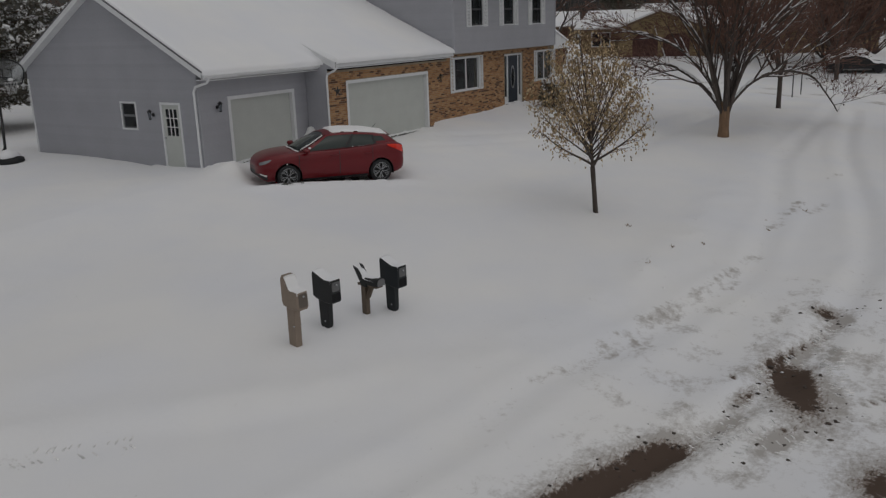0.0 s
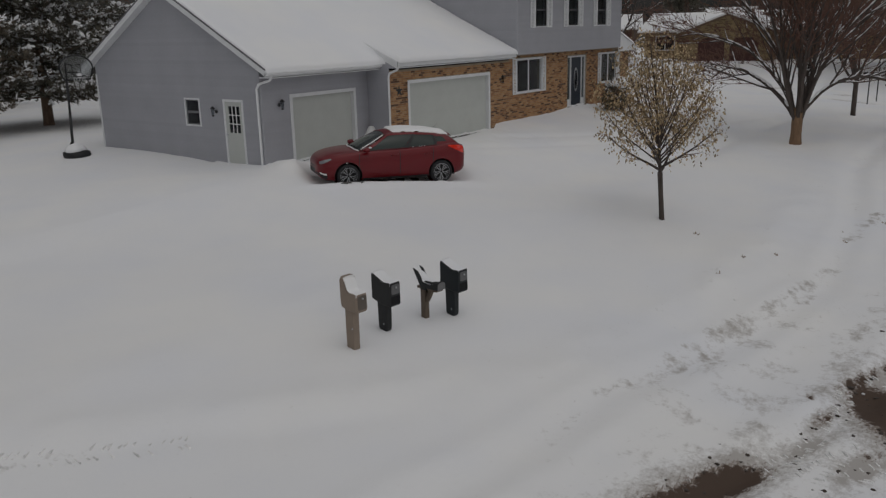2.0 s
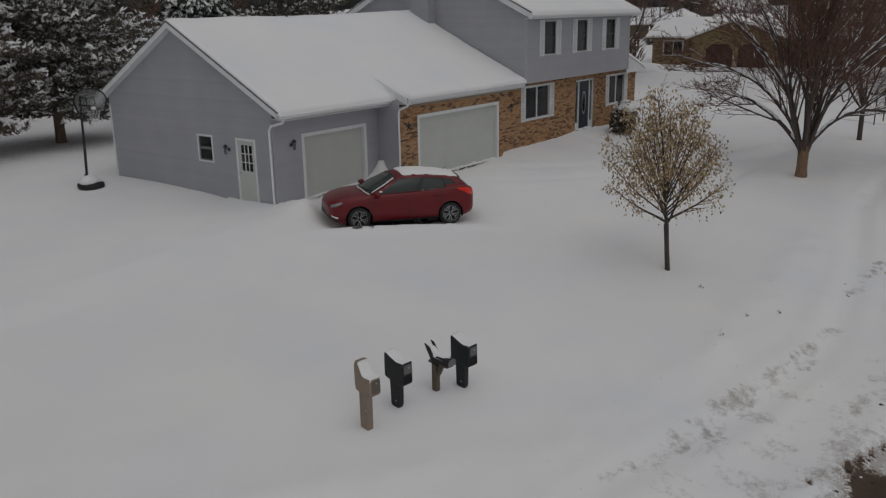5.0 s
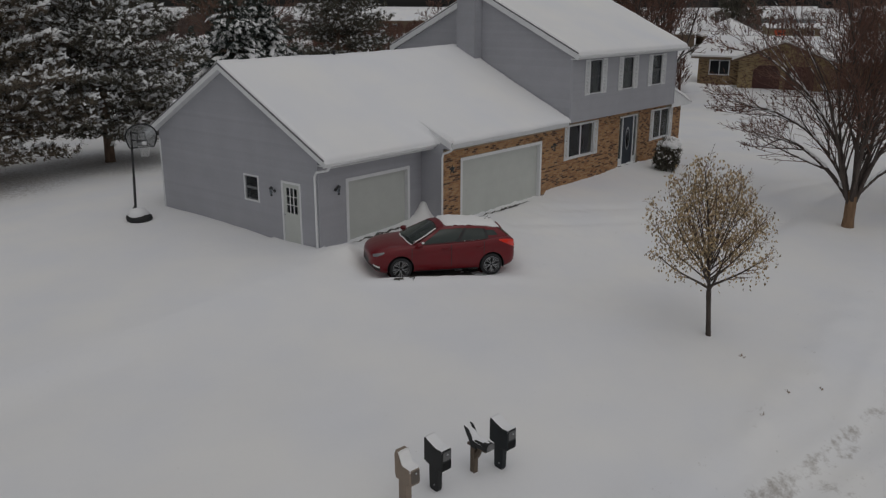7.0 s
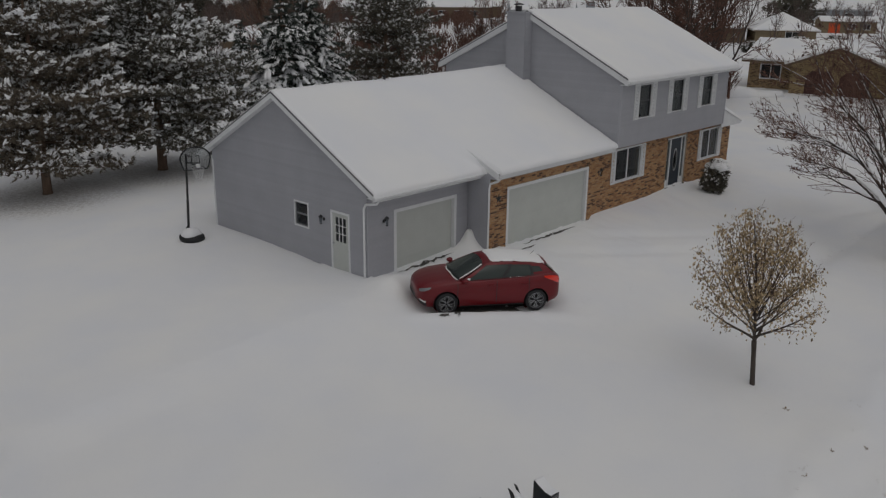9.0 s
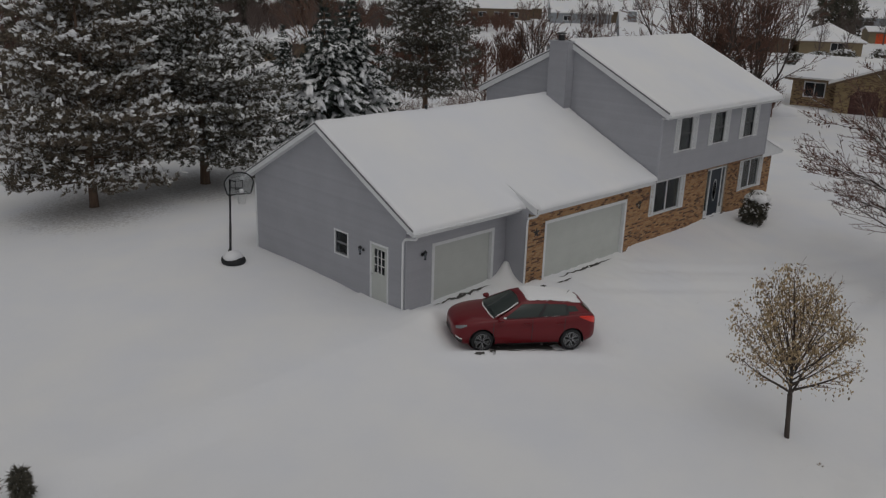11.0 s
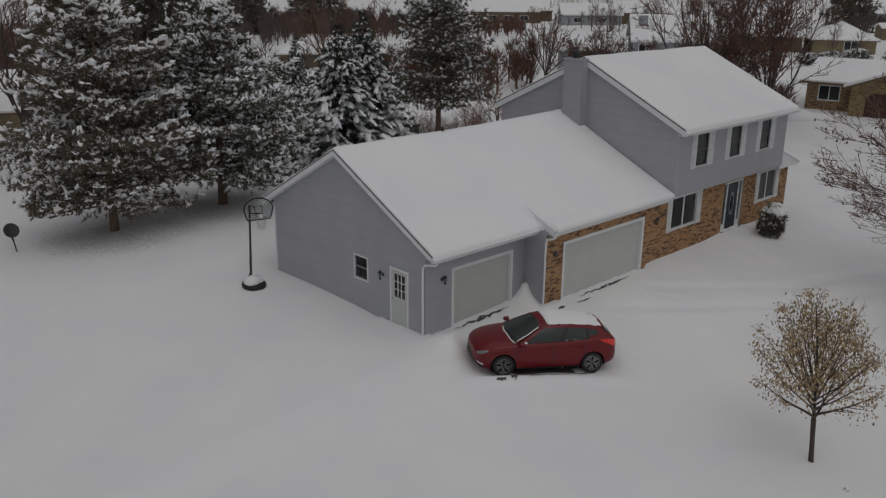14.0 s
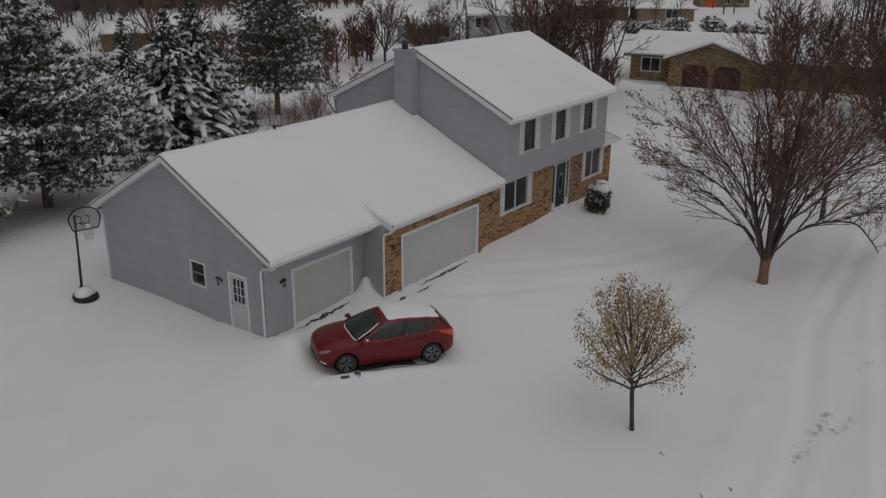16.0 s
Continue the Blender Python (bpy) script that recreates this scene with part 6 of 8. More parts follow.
def spruce(x, y, height, reach, seed, snowy=1.0):
    """A spruce: a narrow cone of drooping boughs, each with snow along its top."""
    r = random.Random(seed)
    z = ground_at(x, y) - 0.15
    tree = thing("spruce_tree", (x, y, z), "dark spruce with drooping boughs loaded with snow", "tree")
    p0 = Vector((x, y, z))
    limbs, nv, nf, snow = Geo(), [], [], Geo()
    limbs.tube([p0, p0 + Vector((0, 0, height))], [0.2, 0.02], 8)
    levels = int(height * 3.4)
    for i in range(levels):
        f = i / (levels - 1)
        for k in range(7 if f < 0.8 else 4):
            h = height * (0.06 + 0.93 * f) + r.uniform(-0.2, 0.2) * (1 - f)
            a = 2.4 * i + k * 6.283 / 6 + r.uniform(-0.3, 0.3)
            ln = max(0.12, reach * (1 - f) ** 0.74 * r.uniform(0.62, 1.15))
            u = Vector((math.cos(a), math.sin(a), 0))
            w = Vector((-math.sin(a), math.cos(a), 0))
            pts = []
            for s in (0, 0.3, 0.6, 0.85, 1.0):
                pts.append(p0 + u * ln * s + Vector((0, 0, h - 0.34 * ln * s + 0.16 * ln * s ** 3)))
            limbs.tube(pts, [0.025, 0.02, 0.016, 0.012, 0.006], 4, False)
            n = max(4, int(ln * 10))
            for s in range(n):
                q = 0.2 + 0.8 * (s + r.random()) / n
                seg = min(3, int(q * 4))
                c = p0 + u * ln * q + Vector((0, 0, h - 0.34 * ln * q + 0.16 * ln * q ** 3))
                for sd in (-1, 1):
                    wide = ln * 0.26 * (1.25 - q) + 0.06
                    d = (u * 0.8 + w * sd * r.uniform(0.5, 1.0) + Vector((0, 0, -0.28))).normalized()
                    tuft(nv, nf, c + w * sd * wide * r.uniform(0, 0.8), d, 0.28 * r.uniform(0.7, 1.2), r, 7)
            for lobe in range(6 if ln > 0.9 else 3):
                if r.random() > 0.76 * snowy:
                    continue
                # a finger of snow along a side spray
                swing = (r.uniform(-0.25, 0.25), r.uniform(0.35, 0.8), -r.uniform(0.35, 0.8), r.uniform(0.2, 0.6), -r.uniform(0.2, 0.6), r.uniform(-0.5, 0.5))[lobe]
                q0 = r.uniform(0.25, 0.7)
                c0 = p0 + u * ln * q0 + Vector((0, 0, h - 0.34 * ln * q0 + 0.16 * ln * q0 ** 3 + 0.04))
                dv = (u * math.cos(swing) + w * math.sin(swing))
                wv = (w * math.cos(swing) - u * math.sin(swing))
                far = ln * r.uniform(0.22, 0.48)
                drop = r.uniform(0.2, 0.6)
                rows = []
                for q in (0, 0.25, 0.5, 0.75, 1.0):
                    c = c0 + dv * far * q + Vector((0, 0, -drop * far * q * q))
                    ww = (0.045 + 0.052 * ln) * (0.35 + 1.1 * q * (1.25 - q)) * r.uniform(0.7, 1.25)
                    hh = ww * r.uniform(0.6, 1.1)
                    rows.append([tuple(c + wv * ww * v + Vector((0, 0, hh * (1 - v * v) - 0.03 * v * v))) for v in (-1, -0.5, 0, 0.5, 1)])
                snow.grid(rows)
    part("trunk", limbs, BARK, tree, "", True)
    tagged(part("crown", Geo().add(nv, nf), SPRUCE, tree, "drooping needled boughs"), kind="stuff")
    tagged(part("crown_snow", snow, TREE_SNOW, tree, "snow lying along the boughs", True), kind="stuff")
    return tree


def bare_tree(x, y, height, spread, seed, depth=4, name="bare_tree", label="bare deciduous tree with fine dark twigs", mat=None, limb=None, lean=0.0, kids=(0, 6, 5, 4, 3), stems=7, sink=0.1, trunk=0.22, snow=0.0):
    r = random.Random(seed)
    z = ground_at(x, y) - sink
    tree = thing(name, (x, y, z), label, "tree")
    t = Tree(seed)
    p0 = Vector((x, y, z))
    fork = height * trunk
    rad = height * 0.018
    t.limbs.tube([p0, p0 + Vector((0, 0, fork * 0.1)), p0 + Vector((lean * fork, 0, fork))], [rad * 1.25, rad, rad * 0.95], 8)
    spec = dict(step=height * 0.05, wobble=0.09, up=[0, 0.04, 0.03, 0.03, 0.02], least=0.006 + height * 0.0005 + 0.00011 * math.hypot(x + 14, y + 17), bare=[0.1, 0.2, 0.15, 0.1, 0.1], kids=list(kids), angle=[(10, 30), (18, 42), (20, 50), (20, 60), (20, 60)], ratio=(0.38, 0.62), thin=0.6, twig_level=3, leaf_level=9, snow=snow)
    for k in range(stems):
        a = 2.4 * k + r.uniform(-0.3, 0.3)
        tilt = math.atan(spread / height * r.uniform(0.25, 1.5))
        d = Vector((math.cos(a) * math.sin(tilt), math.sin(a) * math.sin(tilt), math.cos(tilt)))
        t.grow(p0 + Vector((lean * fork, 0, fork * r.uniform(0.75, 1.0))), d, (height - fork) * r.uniform(0.75, 1.02), rad * 0.55, 1, depth, spec)
    part("trunk", t.limbs, limb or DARK_BARK, tree, "", True)
    tagged(part("twig_spray", t.twigs, mat or TWIG, tree), kind="stuff")
    if t.snow.v:
        tagged(part("limb_snow", t.snow, TREE_SNOW, tree, "thin snow lying along the limbs", True), kind="stuff")
    return tree


young_tree()
vase_tree()
pine(-1.8, 18.5, 9.7, 5.1, 31, BROWN_NEEDLE, "tall pine with brownish needles and scattered clumps of snow", 0.9, 0.14, 12500, 0.2, 0.52, 0.25)
pine(4.0, 19.2, 9.5, 5.6, 32, NEEDLE, "tall dark green pine dusted with clumps of snow", 1.1, 0.15, 12500, 0.24, 0.55, 0.25)
spruce(12.8, 21.1, 8.4, 3.9, 41, 1.25)
spruce(15.8, 22.7, 9.0, 4.0, 42, 1.25)

# ---------- things on the lawn ----------
TAN_PLASTIC = material("tan_mailbox_plastic", (0.255, 0.2, 0.155), 0.6, vary=0.1, scale=4)
BLACK_PLASTIC = material("black_mailbox_plastic", (0.011, 0.012, 0.013), 0.6, vary=0.2)
GREEN_PLASTIC = material("dark_green_mailbox_plastic", (0.009, 0.013, 0.016), 0.6, vary=0.2)
GREY_DOOR = material("grey_mailbox_door", (0.13, 0.13, 0.132), 0.5, vary=0.2)
TAN_DOOR = material("tan_grey_mailbox_door", (0.13, 0.108, 0.09), 0.55, vary=0.2)
SLOT_SHADE = material("slot_shade", (0.005, 0.005, 0.006), 0.9)
OLD_WOOD = material("weathered_wood", (0.13, 0.10, 0.075), 0.9, vary=0.3, scale=6, fine=0.3, bump=0.5, stretch=(1, 1, 0.2))
BOARD = glass_material("scuffed_clear_board", (0.72, 0.74, 0.75), 0.25)
NET = material("white_net_cord", (0.55, 0.55, 0.55), 0.8)
DISH_GREY = material("dark_grey_dish", (0.06, 0.062, 0.066), 0.55, vary=0.2)

ROW_ANGLE = math.atan2(-0.303, 0.953)


def mailbox(x, y, kind, height, turn=0.0):
    """A moulded street mailbox: profile in (s, z), s runs forward to the street."""
    z = ground_at(x, y) - 0.06
    colour = {"tan": TAN_PLASTIC, "black": BLACK_PLASTIC, "green": GREEN_PLASTIC}[kind]
    words = {"tan": "tan plastic mailbox on a broad matching post", "black": "black plastic mailbox on its post with snow on top", "green": "dark green plastic mailbox on its post with snow on top"}[kind]
    box = thing("mailbox", (x, y, z), words, "mailbox", "mailboxes by the street")
    m = Matrix.Translation((x, y, z)) @ Matrix.Rotation(ROW_ANGLE + math.pi / 2 + radians(11) + turn, 4, "Z") @ Matrix.Diagonal((-1, 1, 1, 1)) @ Matrix.Translation((-0.17, 0, 0))
    h = height
    def shell(poly, half, mat, name, parent, label="", inset=0.02):
        """A swept profile with softened side edges."""
        c = [sum(p[i] for p in poly) / len(poly) for i in (0, 1)]
        rings = []
        for yy, k in ((-half, inset), (-half + inset, 0.0), (half - inset, 0.0), (half, inset)):
            ring = []
            for s, q in poly:
                d = math.hypot(s - c[0], q - c[1])
                ring.append(m @ Vector((s + (c[0] - s) / d * k, yy, q + (c[1] - q) / d * k)))
            rings.append(ring)
        n = len(poly)
        g = Geo()
        verts = [p for r in rings for p in r]
        faces = [(i * n + j, i * n + (j + 1) % n, (i + 1) * n + (j + 1) % n, (i + 1) * n + j) for i in range(3) for j in range(n)]
        faces += [tuple(range(n))[::-1], tuple(range(3 * n, 4 * n))]
        g.add(verts, faces)
        return part(name, g, mat, parent, label)
    arc = lambda c, r, z0: [(c + r * math.cos(t), z0 - 0.9 * r * math.sin(t)) for t in [math.pi * k / 8 for k in range(9)]]
    if kind == "tan":
        shell([(0.03, 0), (0.215, 0.0), (0.225, h * 0.6), (0.03, h * 0.6)], 0.06, colour, "post", box, "", 0.03)
        head = shell([(0.02, h * 0.59), (-0.01, h * 0.65), (-0.01, h * 0.97), (0.015, h), (0.075, h), (0.10, h * 0.97), (0.175, h * 0.835), (0.21, h * 0.815), (0.365, h * 0.815), (0.38, h * 0.795), (0.38, h * 0.585), (0.36, h * 0.565), (0.2, h * 0.565)], 0.118, colour, "box", box, "", 0.03)
        zc, zt, sf, top = h * 0.60, h * 0.79, 0.381, [(0.085, h * 0.985), (0.12, h * 0.935), (0.175, h * 0.838), (0.21, h * 0.818), (0.29, h * 0.816), (0.372, h * 0.812)]
    else:
        shell(arc(0.17, 0.11, 0.12)[::-1] + [(0.28, h * 0.6), (0.06, h * 0.6)], 0.06, colour, "post", box)
        head = shell([(0.05, h * 0.55), (-0.01, h * 0.58), (-0.01, h * 0.97), (0.01, h), (0.04, h), (0.25, h * 0.895), (0.31, h * 0.88), (0.43, h * 0.893), (0.445, h * 0.885), (0.445, h * 0.525), (0.425, h * 0.505), (0.27, h * 0.505)], 0.118, colour, "box", box)
        zc, zt, sf, top = h * 0.70, h * 0.86, 0.446, [(0.02, h * 0.998), (0.05, h * 0.99), (0.13, h * 0.955), (0.22, h * 0.918), (0.29, h * 0.892), (0.36, h * 0.892), (0.435, h * 0.894)]
        # no real opening: a flat quad painted with the slot's inner dark
        g = Geo().add([m @ Vector((0.449, q[0], q[1])) for q in ((-0.10, h * 0.54), (0.10, h * 0.54), (0.10, h * 0.67), (-0.10, h * 0.67))], [(0, 1, 2, 3)])
        part("paper_slot", g, SLOT_SHADE, box, "newspaper slot with its inner dark painted on a flat panel")
    w = 0.088
    g = Geo()
    ring = [(w * math.copysign(abs(math.cos(t)) ** 0.35, math.cos(t)), (zc + zt) / 2 + (zt - zc) / 2 * math.copysign(abs(math.sin(t)) ** 0.35, math.sin(t))) for t in [2 * math.pi * k / 20 for k in range(20)]]
    g.add([m @ Vector((sf + d, q[0] * e, (zc + zt) / 2 + (q[1] - (zc + zt) / 2) * e)) for d, e in ((-0.005, 1.0), (0.006, 0.98), (0.008, 0.9)) for q in ring], [(i * 20 + k, i * 20 + (k + 1) % 20, i * 20 + 20 + (k + 1) % 20, i * 20 + 20 + k) for i in (0, 1) for k in range(20)] + [tuple(range(40, 60))])
    door = part("mailbox_door", g, GREY_DOOR if kind != "tan" else TAN_DOOR, box, "drop-down mailbox door")
    part("knob", Geo().blob(m @ Vector((sf + 0.02, 0, zt - 0.05)), 0.018, 1, 8, 0), STEEL, door, "", True)
    for v in (-1, 1):
        part("screw", Geo().blob(m @ Vector((0.20, v * (0.071 if kind == "tan" else 0.061), h * 0.17 if kind != "tan" else h * 0.33)), 0.014, 1, 6, 0), STEEL, box)
    # snow on the sloping top
    rows = [[m @ Vector((s, v * 0.112, q + 0.018 - 0.016 * v ** 4)) for v in (-1, -0.6, 0, 0.6, 1)] for s, q in top]
    first, last = [p - Vector((0, 0, 0.06)) for p in rows[0]], [p - Vector((0, 0, 0.06)) for p in rows[-1]]
    solid("mailbox_snow", Geo().grid([first] + rows + [last]), GROUND_SNOW, "cap of snow on a mailbox", "snow", kind="stuff", smooth=True)


def wooden_mailbox(x, y):
    z = ground_at(x, y) - 0.06
    box = thing("mailbox", (x, y, z), "dark metal mailbox on a braced wooden post under snow", "mailbox", "mailboxes by the street")
    m = Matrix.Translation((x, y, z)) @ Matrix.Rotation(ROW_ANGLE + math.pi / 2 + radians(11), 4, "Z") @ Matrix.Diagonal((-1, 1, 1, 1))
    g = Geo().box(-0.05, 0.05, -0.05, 0.05, 0, 0.74).moved(m)
    part("post", g, OLD_WOOD, box, "weathered wooden post")
    g = Geo().prism([(0.03, 0.36), (0.09, 0.36), (0.22, 0.62), (0.14, 0.62)], "y", -0.035, 0.035).moved(m)
    part("brace", g, OLD_WOOD, box)
    g = Geo().box(-0.1, 0.36, -0.08, 0.08, 0.60, 0.64).moved(m)
    part("shelf", g, OLD_WOOD, box)
    prof = [(-0.10, 0.64), (0.10, 0.64), (0.10, 0.72)] + [(0.10 * math.cos(a), 0.72 + 0.06 * math.sin(a)) for a in [math.pi * k / 8 for k in range(1, 8)]] + [(-0.10, 0.72)]
    n = len(prof)
    g = Geo().add([m @ Vector((s, p[0], p[1])) for s in (0.06, 0.40) for p in prof], [tuple(range(n)), tuple(range(n, 2 * n))[::-1]] + [(i, (i + 1) % n, n + (i + 1) % n, n + i) for i in range(n)])
    body = part("box", g, BLACK_PLASTIC, box, "dark metal box with a rounded top", False)
    g = Geo().add([m @ Vector((0.405, p[0] * 0.92, 0.64 + (p[1] - 0.64) * 0.95)) for p in prof], [tuple(range(n))])
    part("mailbox_door", g, GREY_DOOR, body)
    g = Geo().prism([(0.03, 0.60), (0.15, 0.60), (-0.06, 0.90), (-0.17, 0.94)], "y", 0.08, 0.105).prism([(-0.03, 0.72), (0.03, 0.70), (-0.13, 0.92), (-0.2, 0.94)], "y", -0.105, -0.08).moved(m)
    part("side_plate", g, BLACK_PLASTIC, box, "tilted dark side plate")
    rows = []
    for s, q in ((-0.10, 0.90), (-0.05, 0.88), (0.02, 0.83), (0.1, 0.80), (0.25, 0.795), (0.36, 0.785), (0.40, 0.76)):
        rows.append([m @ Vector((s, v * 0.1, q - 0.07 * v * v)) for v in (-1, -0.6, 0, 0.6, 1)])
    solid("mailbox_snow", Geo().grid(rows), GROUND_SNOW, "cap of snow on a mailbox", "snow", kind="stuff", smooth=True)


mailbox(-6.93, -9.97, "tan", 1.24)
mailbox(-6.06, -9.84, "black", 1.04)
wooden_mailbox(-5.13, -9.95)
mailbox(-4.65, -10.18, "green", 1.04)


def basketball_hoop():
    x, y = -1.31, 7.69
    z = ground_at(x, y)
    hoop = thing("basketball_hoop", (x, y, z), "portable basketball hoop with black pole and snowy base", "basketball hoop")
    prof = [(0.0, -0.05), (0.42, -0.05), (0.46, 0.06), (0.44, 0.14), (0.30, 0.2), (0.0, 0.2)]
    g = Geo().lathe(prof, 18, Matrix.Translation((x, y - 0.1, z)) @ Matrix.Diagonal((0.9, 1.1, 1, 1)))
    part("base", g, BLACK_PLASTIC, hoop, "black water-filled base", True)
    g = Geo().tube([(x, y + 0.1, z + 0.1), (x + 0.02, y + 0.02, z + 1.4)], 0.045, 10).tube([(x + 0.02, y + 0.02, z + 1.4), (x + 0.04, y - 0.06, z + 3.0)], 0.038, 10)
    part("pole", g, BLACK_METAL, hoop, "black steel pole", True)
    g = Geo().tube([(x - 0.30, y + 0.0, z + 0.15), (x + 0.0, y + 0.08, z + 0.5)], 0.018, 6)
    part("brace", g, BLACK_METAL, hoop)
    bx, by, bz = x + 0.33, y - 0.16, 2.90
    m = Matrix.Translation((bx, by, bz)) @ Matrix.Rotation(radians(-14), 4, "Z")
    outline = [(-0.40, -0.36), (0.40, -0.36), (0.46, -0.22)] + [(0.52 * math.cos(a), 0.02 + 0.40 * math.sin(a)) for a in [math.pi * k / 12 for k in range(0, 13)]] + [(-0.46, -0.22)]
    n = len(outline)
    g = Geo().add([m @ Vector((p[0], d, p[1])) for d in (-0.012, 0.012) for p in outline], [tuple(range(n)), tuple(range(n, 2 * n))[::-1]] + [(i, n + i, n + (i + 1) % n, (i + 1) % n) for i in range(n)])
    board = part("backboard", g, BOARD, hoop, "scuffed clear fan-shaped backboard")
    g = Geo().tube([m @ Vector((p[0], -0.005, p[1])) for p in outline + outline[:1]], 0.026, 6)
    part("board_rim", g, BLACK_PLASTIC, board, "black edge trim")
    g = Geo()
    for a, b in (((-0.13, -0.2), (-0.13, 0.12)), ((0.13, -0.2), (0.13, 0.12)), ((0.03, 0.12), (0.13, 0.12)), ((-0.13, -0.18), (-0.02, -0.18))):
        g.tube([m @ Vector((a[0], -0.018, a[1])), m @ Vector((b[0], -0.018, b[1]))], 0.013, 4)
    part("target_mark", g, BLACK_PLASTIC, board)
    g = Geo().tube([m @ Vector((0.1, 0.02, -0.15)), (x + 0.04, y - 0.06, z + 2.7)], 0.022, 6).tube([m @ Vector((-0.1, 0.02, 0.1)), (x + 0.04, y - 0.06, z + 2.97)], 0.022, 6)
    part("bracket", g, BLACK_METAL, hoop)
    ring = [m @ Vector((0.20 * math.cos(a), -0.26 + 0.20 * math.sin(a), -0.24)) for a in [2 * math.pi * k / 20 for k in range(21)]]
    rim = part("rim", Geo().tube(ring, 0.011, 6), BLACK_METAL, hoop, "steel hoop ring")
    g = Geo()
    for k in range(12):
        for s in (1, -1):
            pts = []
            for i in range(5):
                a = 2 * math.pi * k / 12 + s * i * 0.26
                rr = 0.20 - 0.022 * i
                pts.append(m @ Vector((rr * math.cos(a), -0.26 + rr * math.sin(a), -0.24 - 0.1 * i)))
            g.tube(pts, 0.006, 3, False)
    part("net", g, NET, rim, "white cord net")
    g = Geo()
    for i in range(3):
        g.blob((x + 0.04 * i - 0.03, y - 0.12 + 0.05 * i, z + 0.2), 0.36 - 0.05 * i, 0.62, 14, 0.10, i * 3.0)
    g.blob(m @ Vector((0.05, -0.1, -0.22)), 0.09, 0.8, 8, 0.2)
    solid("hoop_snow", g, SNOW, "heap of snow on the hoop base", "snow", kind="stuff", smooth=True)


basketball_hoop()


def satellite_dish():
    x, y = -5.93, 19.0
    z = ground_at(x, y)
    dish = thing("satellite_dish", (x, y, z - 0.1), "dark grey satellite dish on a short pole in the snow", "satellite dish")
    part("pole", Geo().tube([(x + 0.14, y, z - 0.1), (x + 0.03, y, z + 0.75)], 0.03, 8), BLACK_METAL, dish)
    m = Matrix.Translation((x, y - 0.08, z + 0.98)) @ Matrix.Rotation(radians(24), 4, "Z") @ Matrix.Rotation(radians(66), 4, "X") @ Matrix.Diagonal((0.37, 0.31, 1, 1))
    part("dish", Geo().lathe([(0.0, -0.10), (0.5, -0.07), (0.85, -0.02), (1.0, 0.02), (1.0, 0.035), (0.84, 0.0), (0.5, -0.05), (0.0, -0.08)], 28, m), DISH_GREY, dish, "shallow oval dish", True)
    part("feed_arm", Geo().tube([(x, y - 0.05, z + 0.62), (x - 0.1, y - 0.5, z + 0.72)], 0.016, 6), BLACK_METAL, dish)
    part("feed_horn", Geo().tube([(x - 0.1, y - 0.5, z + 0.72), (x - 0.09, y - 0.42, z + 0.8)], [0.05, 0.04], 8), DISH_GREY, dish)


satellite_dish()


def evergreen_shrub(x, y, h, r0, seed, label, cap=True, count=420, size=0.2):
    r = random.Random(seed)
    z = ground_at(x, y) - 0.05
    bush = thing("evergreen_shrub", (x, y, z), label, "shrub")
    nv, nf, stem, snow = [], [], Geo(), Geo()
    for k in range(9):
        a = 6.283 * k / 9
        stem.tube([(x, y, z), (x + r0 * 0.4 * math.cos(a), y + r0 * 0.4 * math.sin(a), z + h * 0.7)], [0.025, 0.008], 4, False)
    for _ in range(count):
        a, b = r.uniform(0, 6.283), math.acos(r.uniform(-0.85, 1))
        q = r.uniform(0.55, 1.0) + 0.16 * math.sin(3 * a + seed) * math.sin(4 * b)
        d = Vector((math.sin(b) * math.cos(a), math.sin(b) * math.sin(a), math.cos(b)))
        c = Vector((x, y, z + h * 0.45)) + Vector((d.x * r0, d.y * r0, d.z * h * 0.52)) * q
        tuft(nv, nf, c, (d + Vector((0, 0, 0.4))).normalized(), size * r.uniform(0.6, 1.2), r, 12)
    part("stems", stem, DARK_BARK, bush)
    tagged(part("foliage", Geo().add(nv, nf), NEEDLE, bush, "dense dark needles"), kind="stuff")
    if cap:
        for _ in range(70):
            a, b = r.uniform(0, 6.283), math.acos(r.uniform(-0.1, 0.9))
            d = Vector((math.sin(b) * math.cos(a), math.sin(b) * math.sin(a), math.cos(b)))
            c = Vector((x, y, z + h * 0.45)) + Vector((d.x * r0, d.y * r0, d.z * h * 0.52)) * r.uniform(0.85, 1.0)
            tuft(snow.v, snow.f, c, (d + Vector((0, 0, 0.8))).normalized(), size * r.uniform(0.4, 0.9), r, 6)
        for _ in range(44 if r0 < 1 else 26):
            a, q = r.uniform(0, 6.283), math.sqrt(r.random()) * 0.8
            snow.blob((x + 0.1 + r0 * q * math.cos(a), y - 0.06 + r0 * q * math.sin(a), z + h * (0.98 - 0.28 * q * q)), r.uniform(0.13, 0.24), 0.6, 8, 0.25, r.uniform(0, 50))
        solid("shrub_snow", snow, SNOW, "thick cap of snow on the shrub", "snow", kind="stuff", smooth=True)


evergreen_shrub(18.6, -2.1, 1.45, 0.52, 51, "round dark evergreen shrub with a snow cap by the door")
evergreen_shrub(-11.5, -1.3, 0.8, 0.2, 52, "small dark upright evergreen shrub in the snow", False, 260, 0.13)


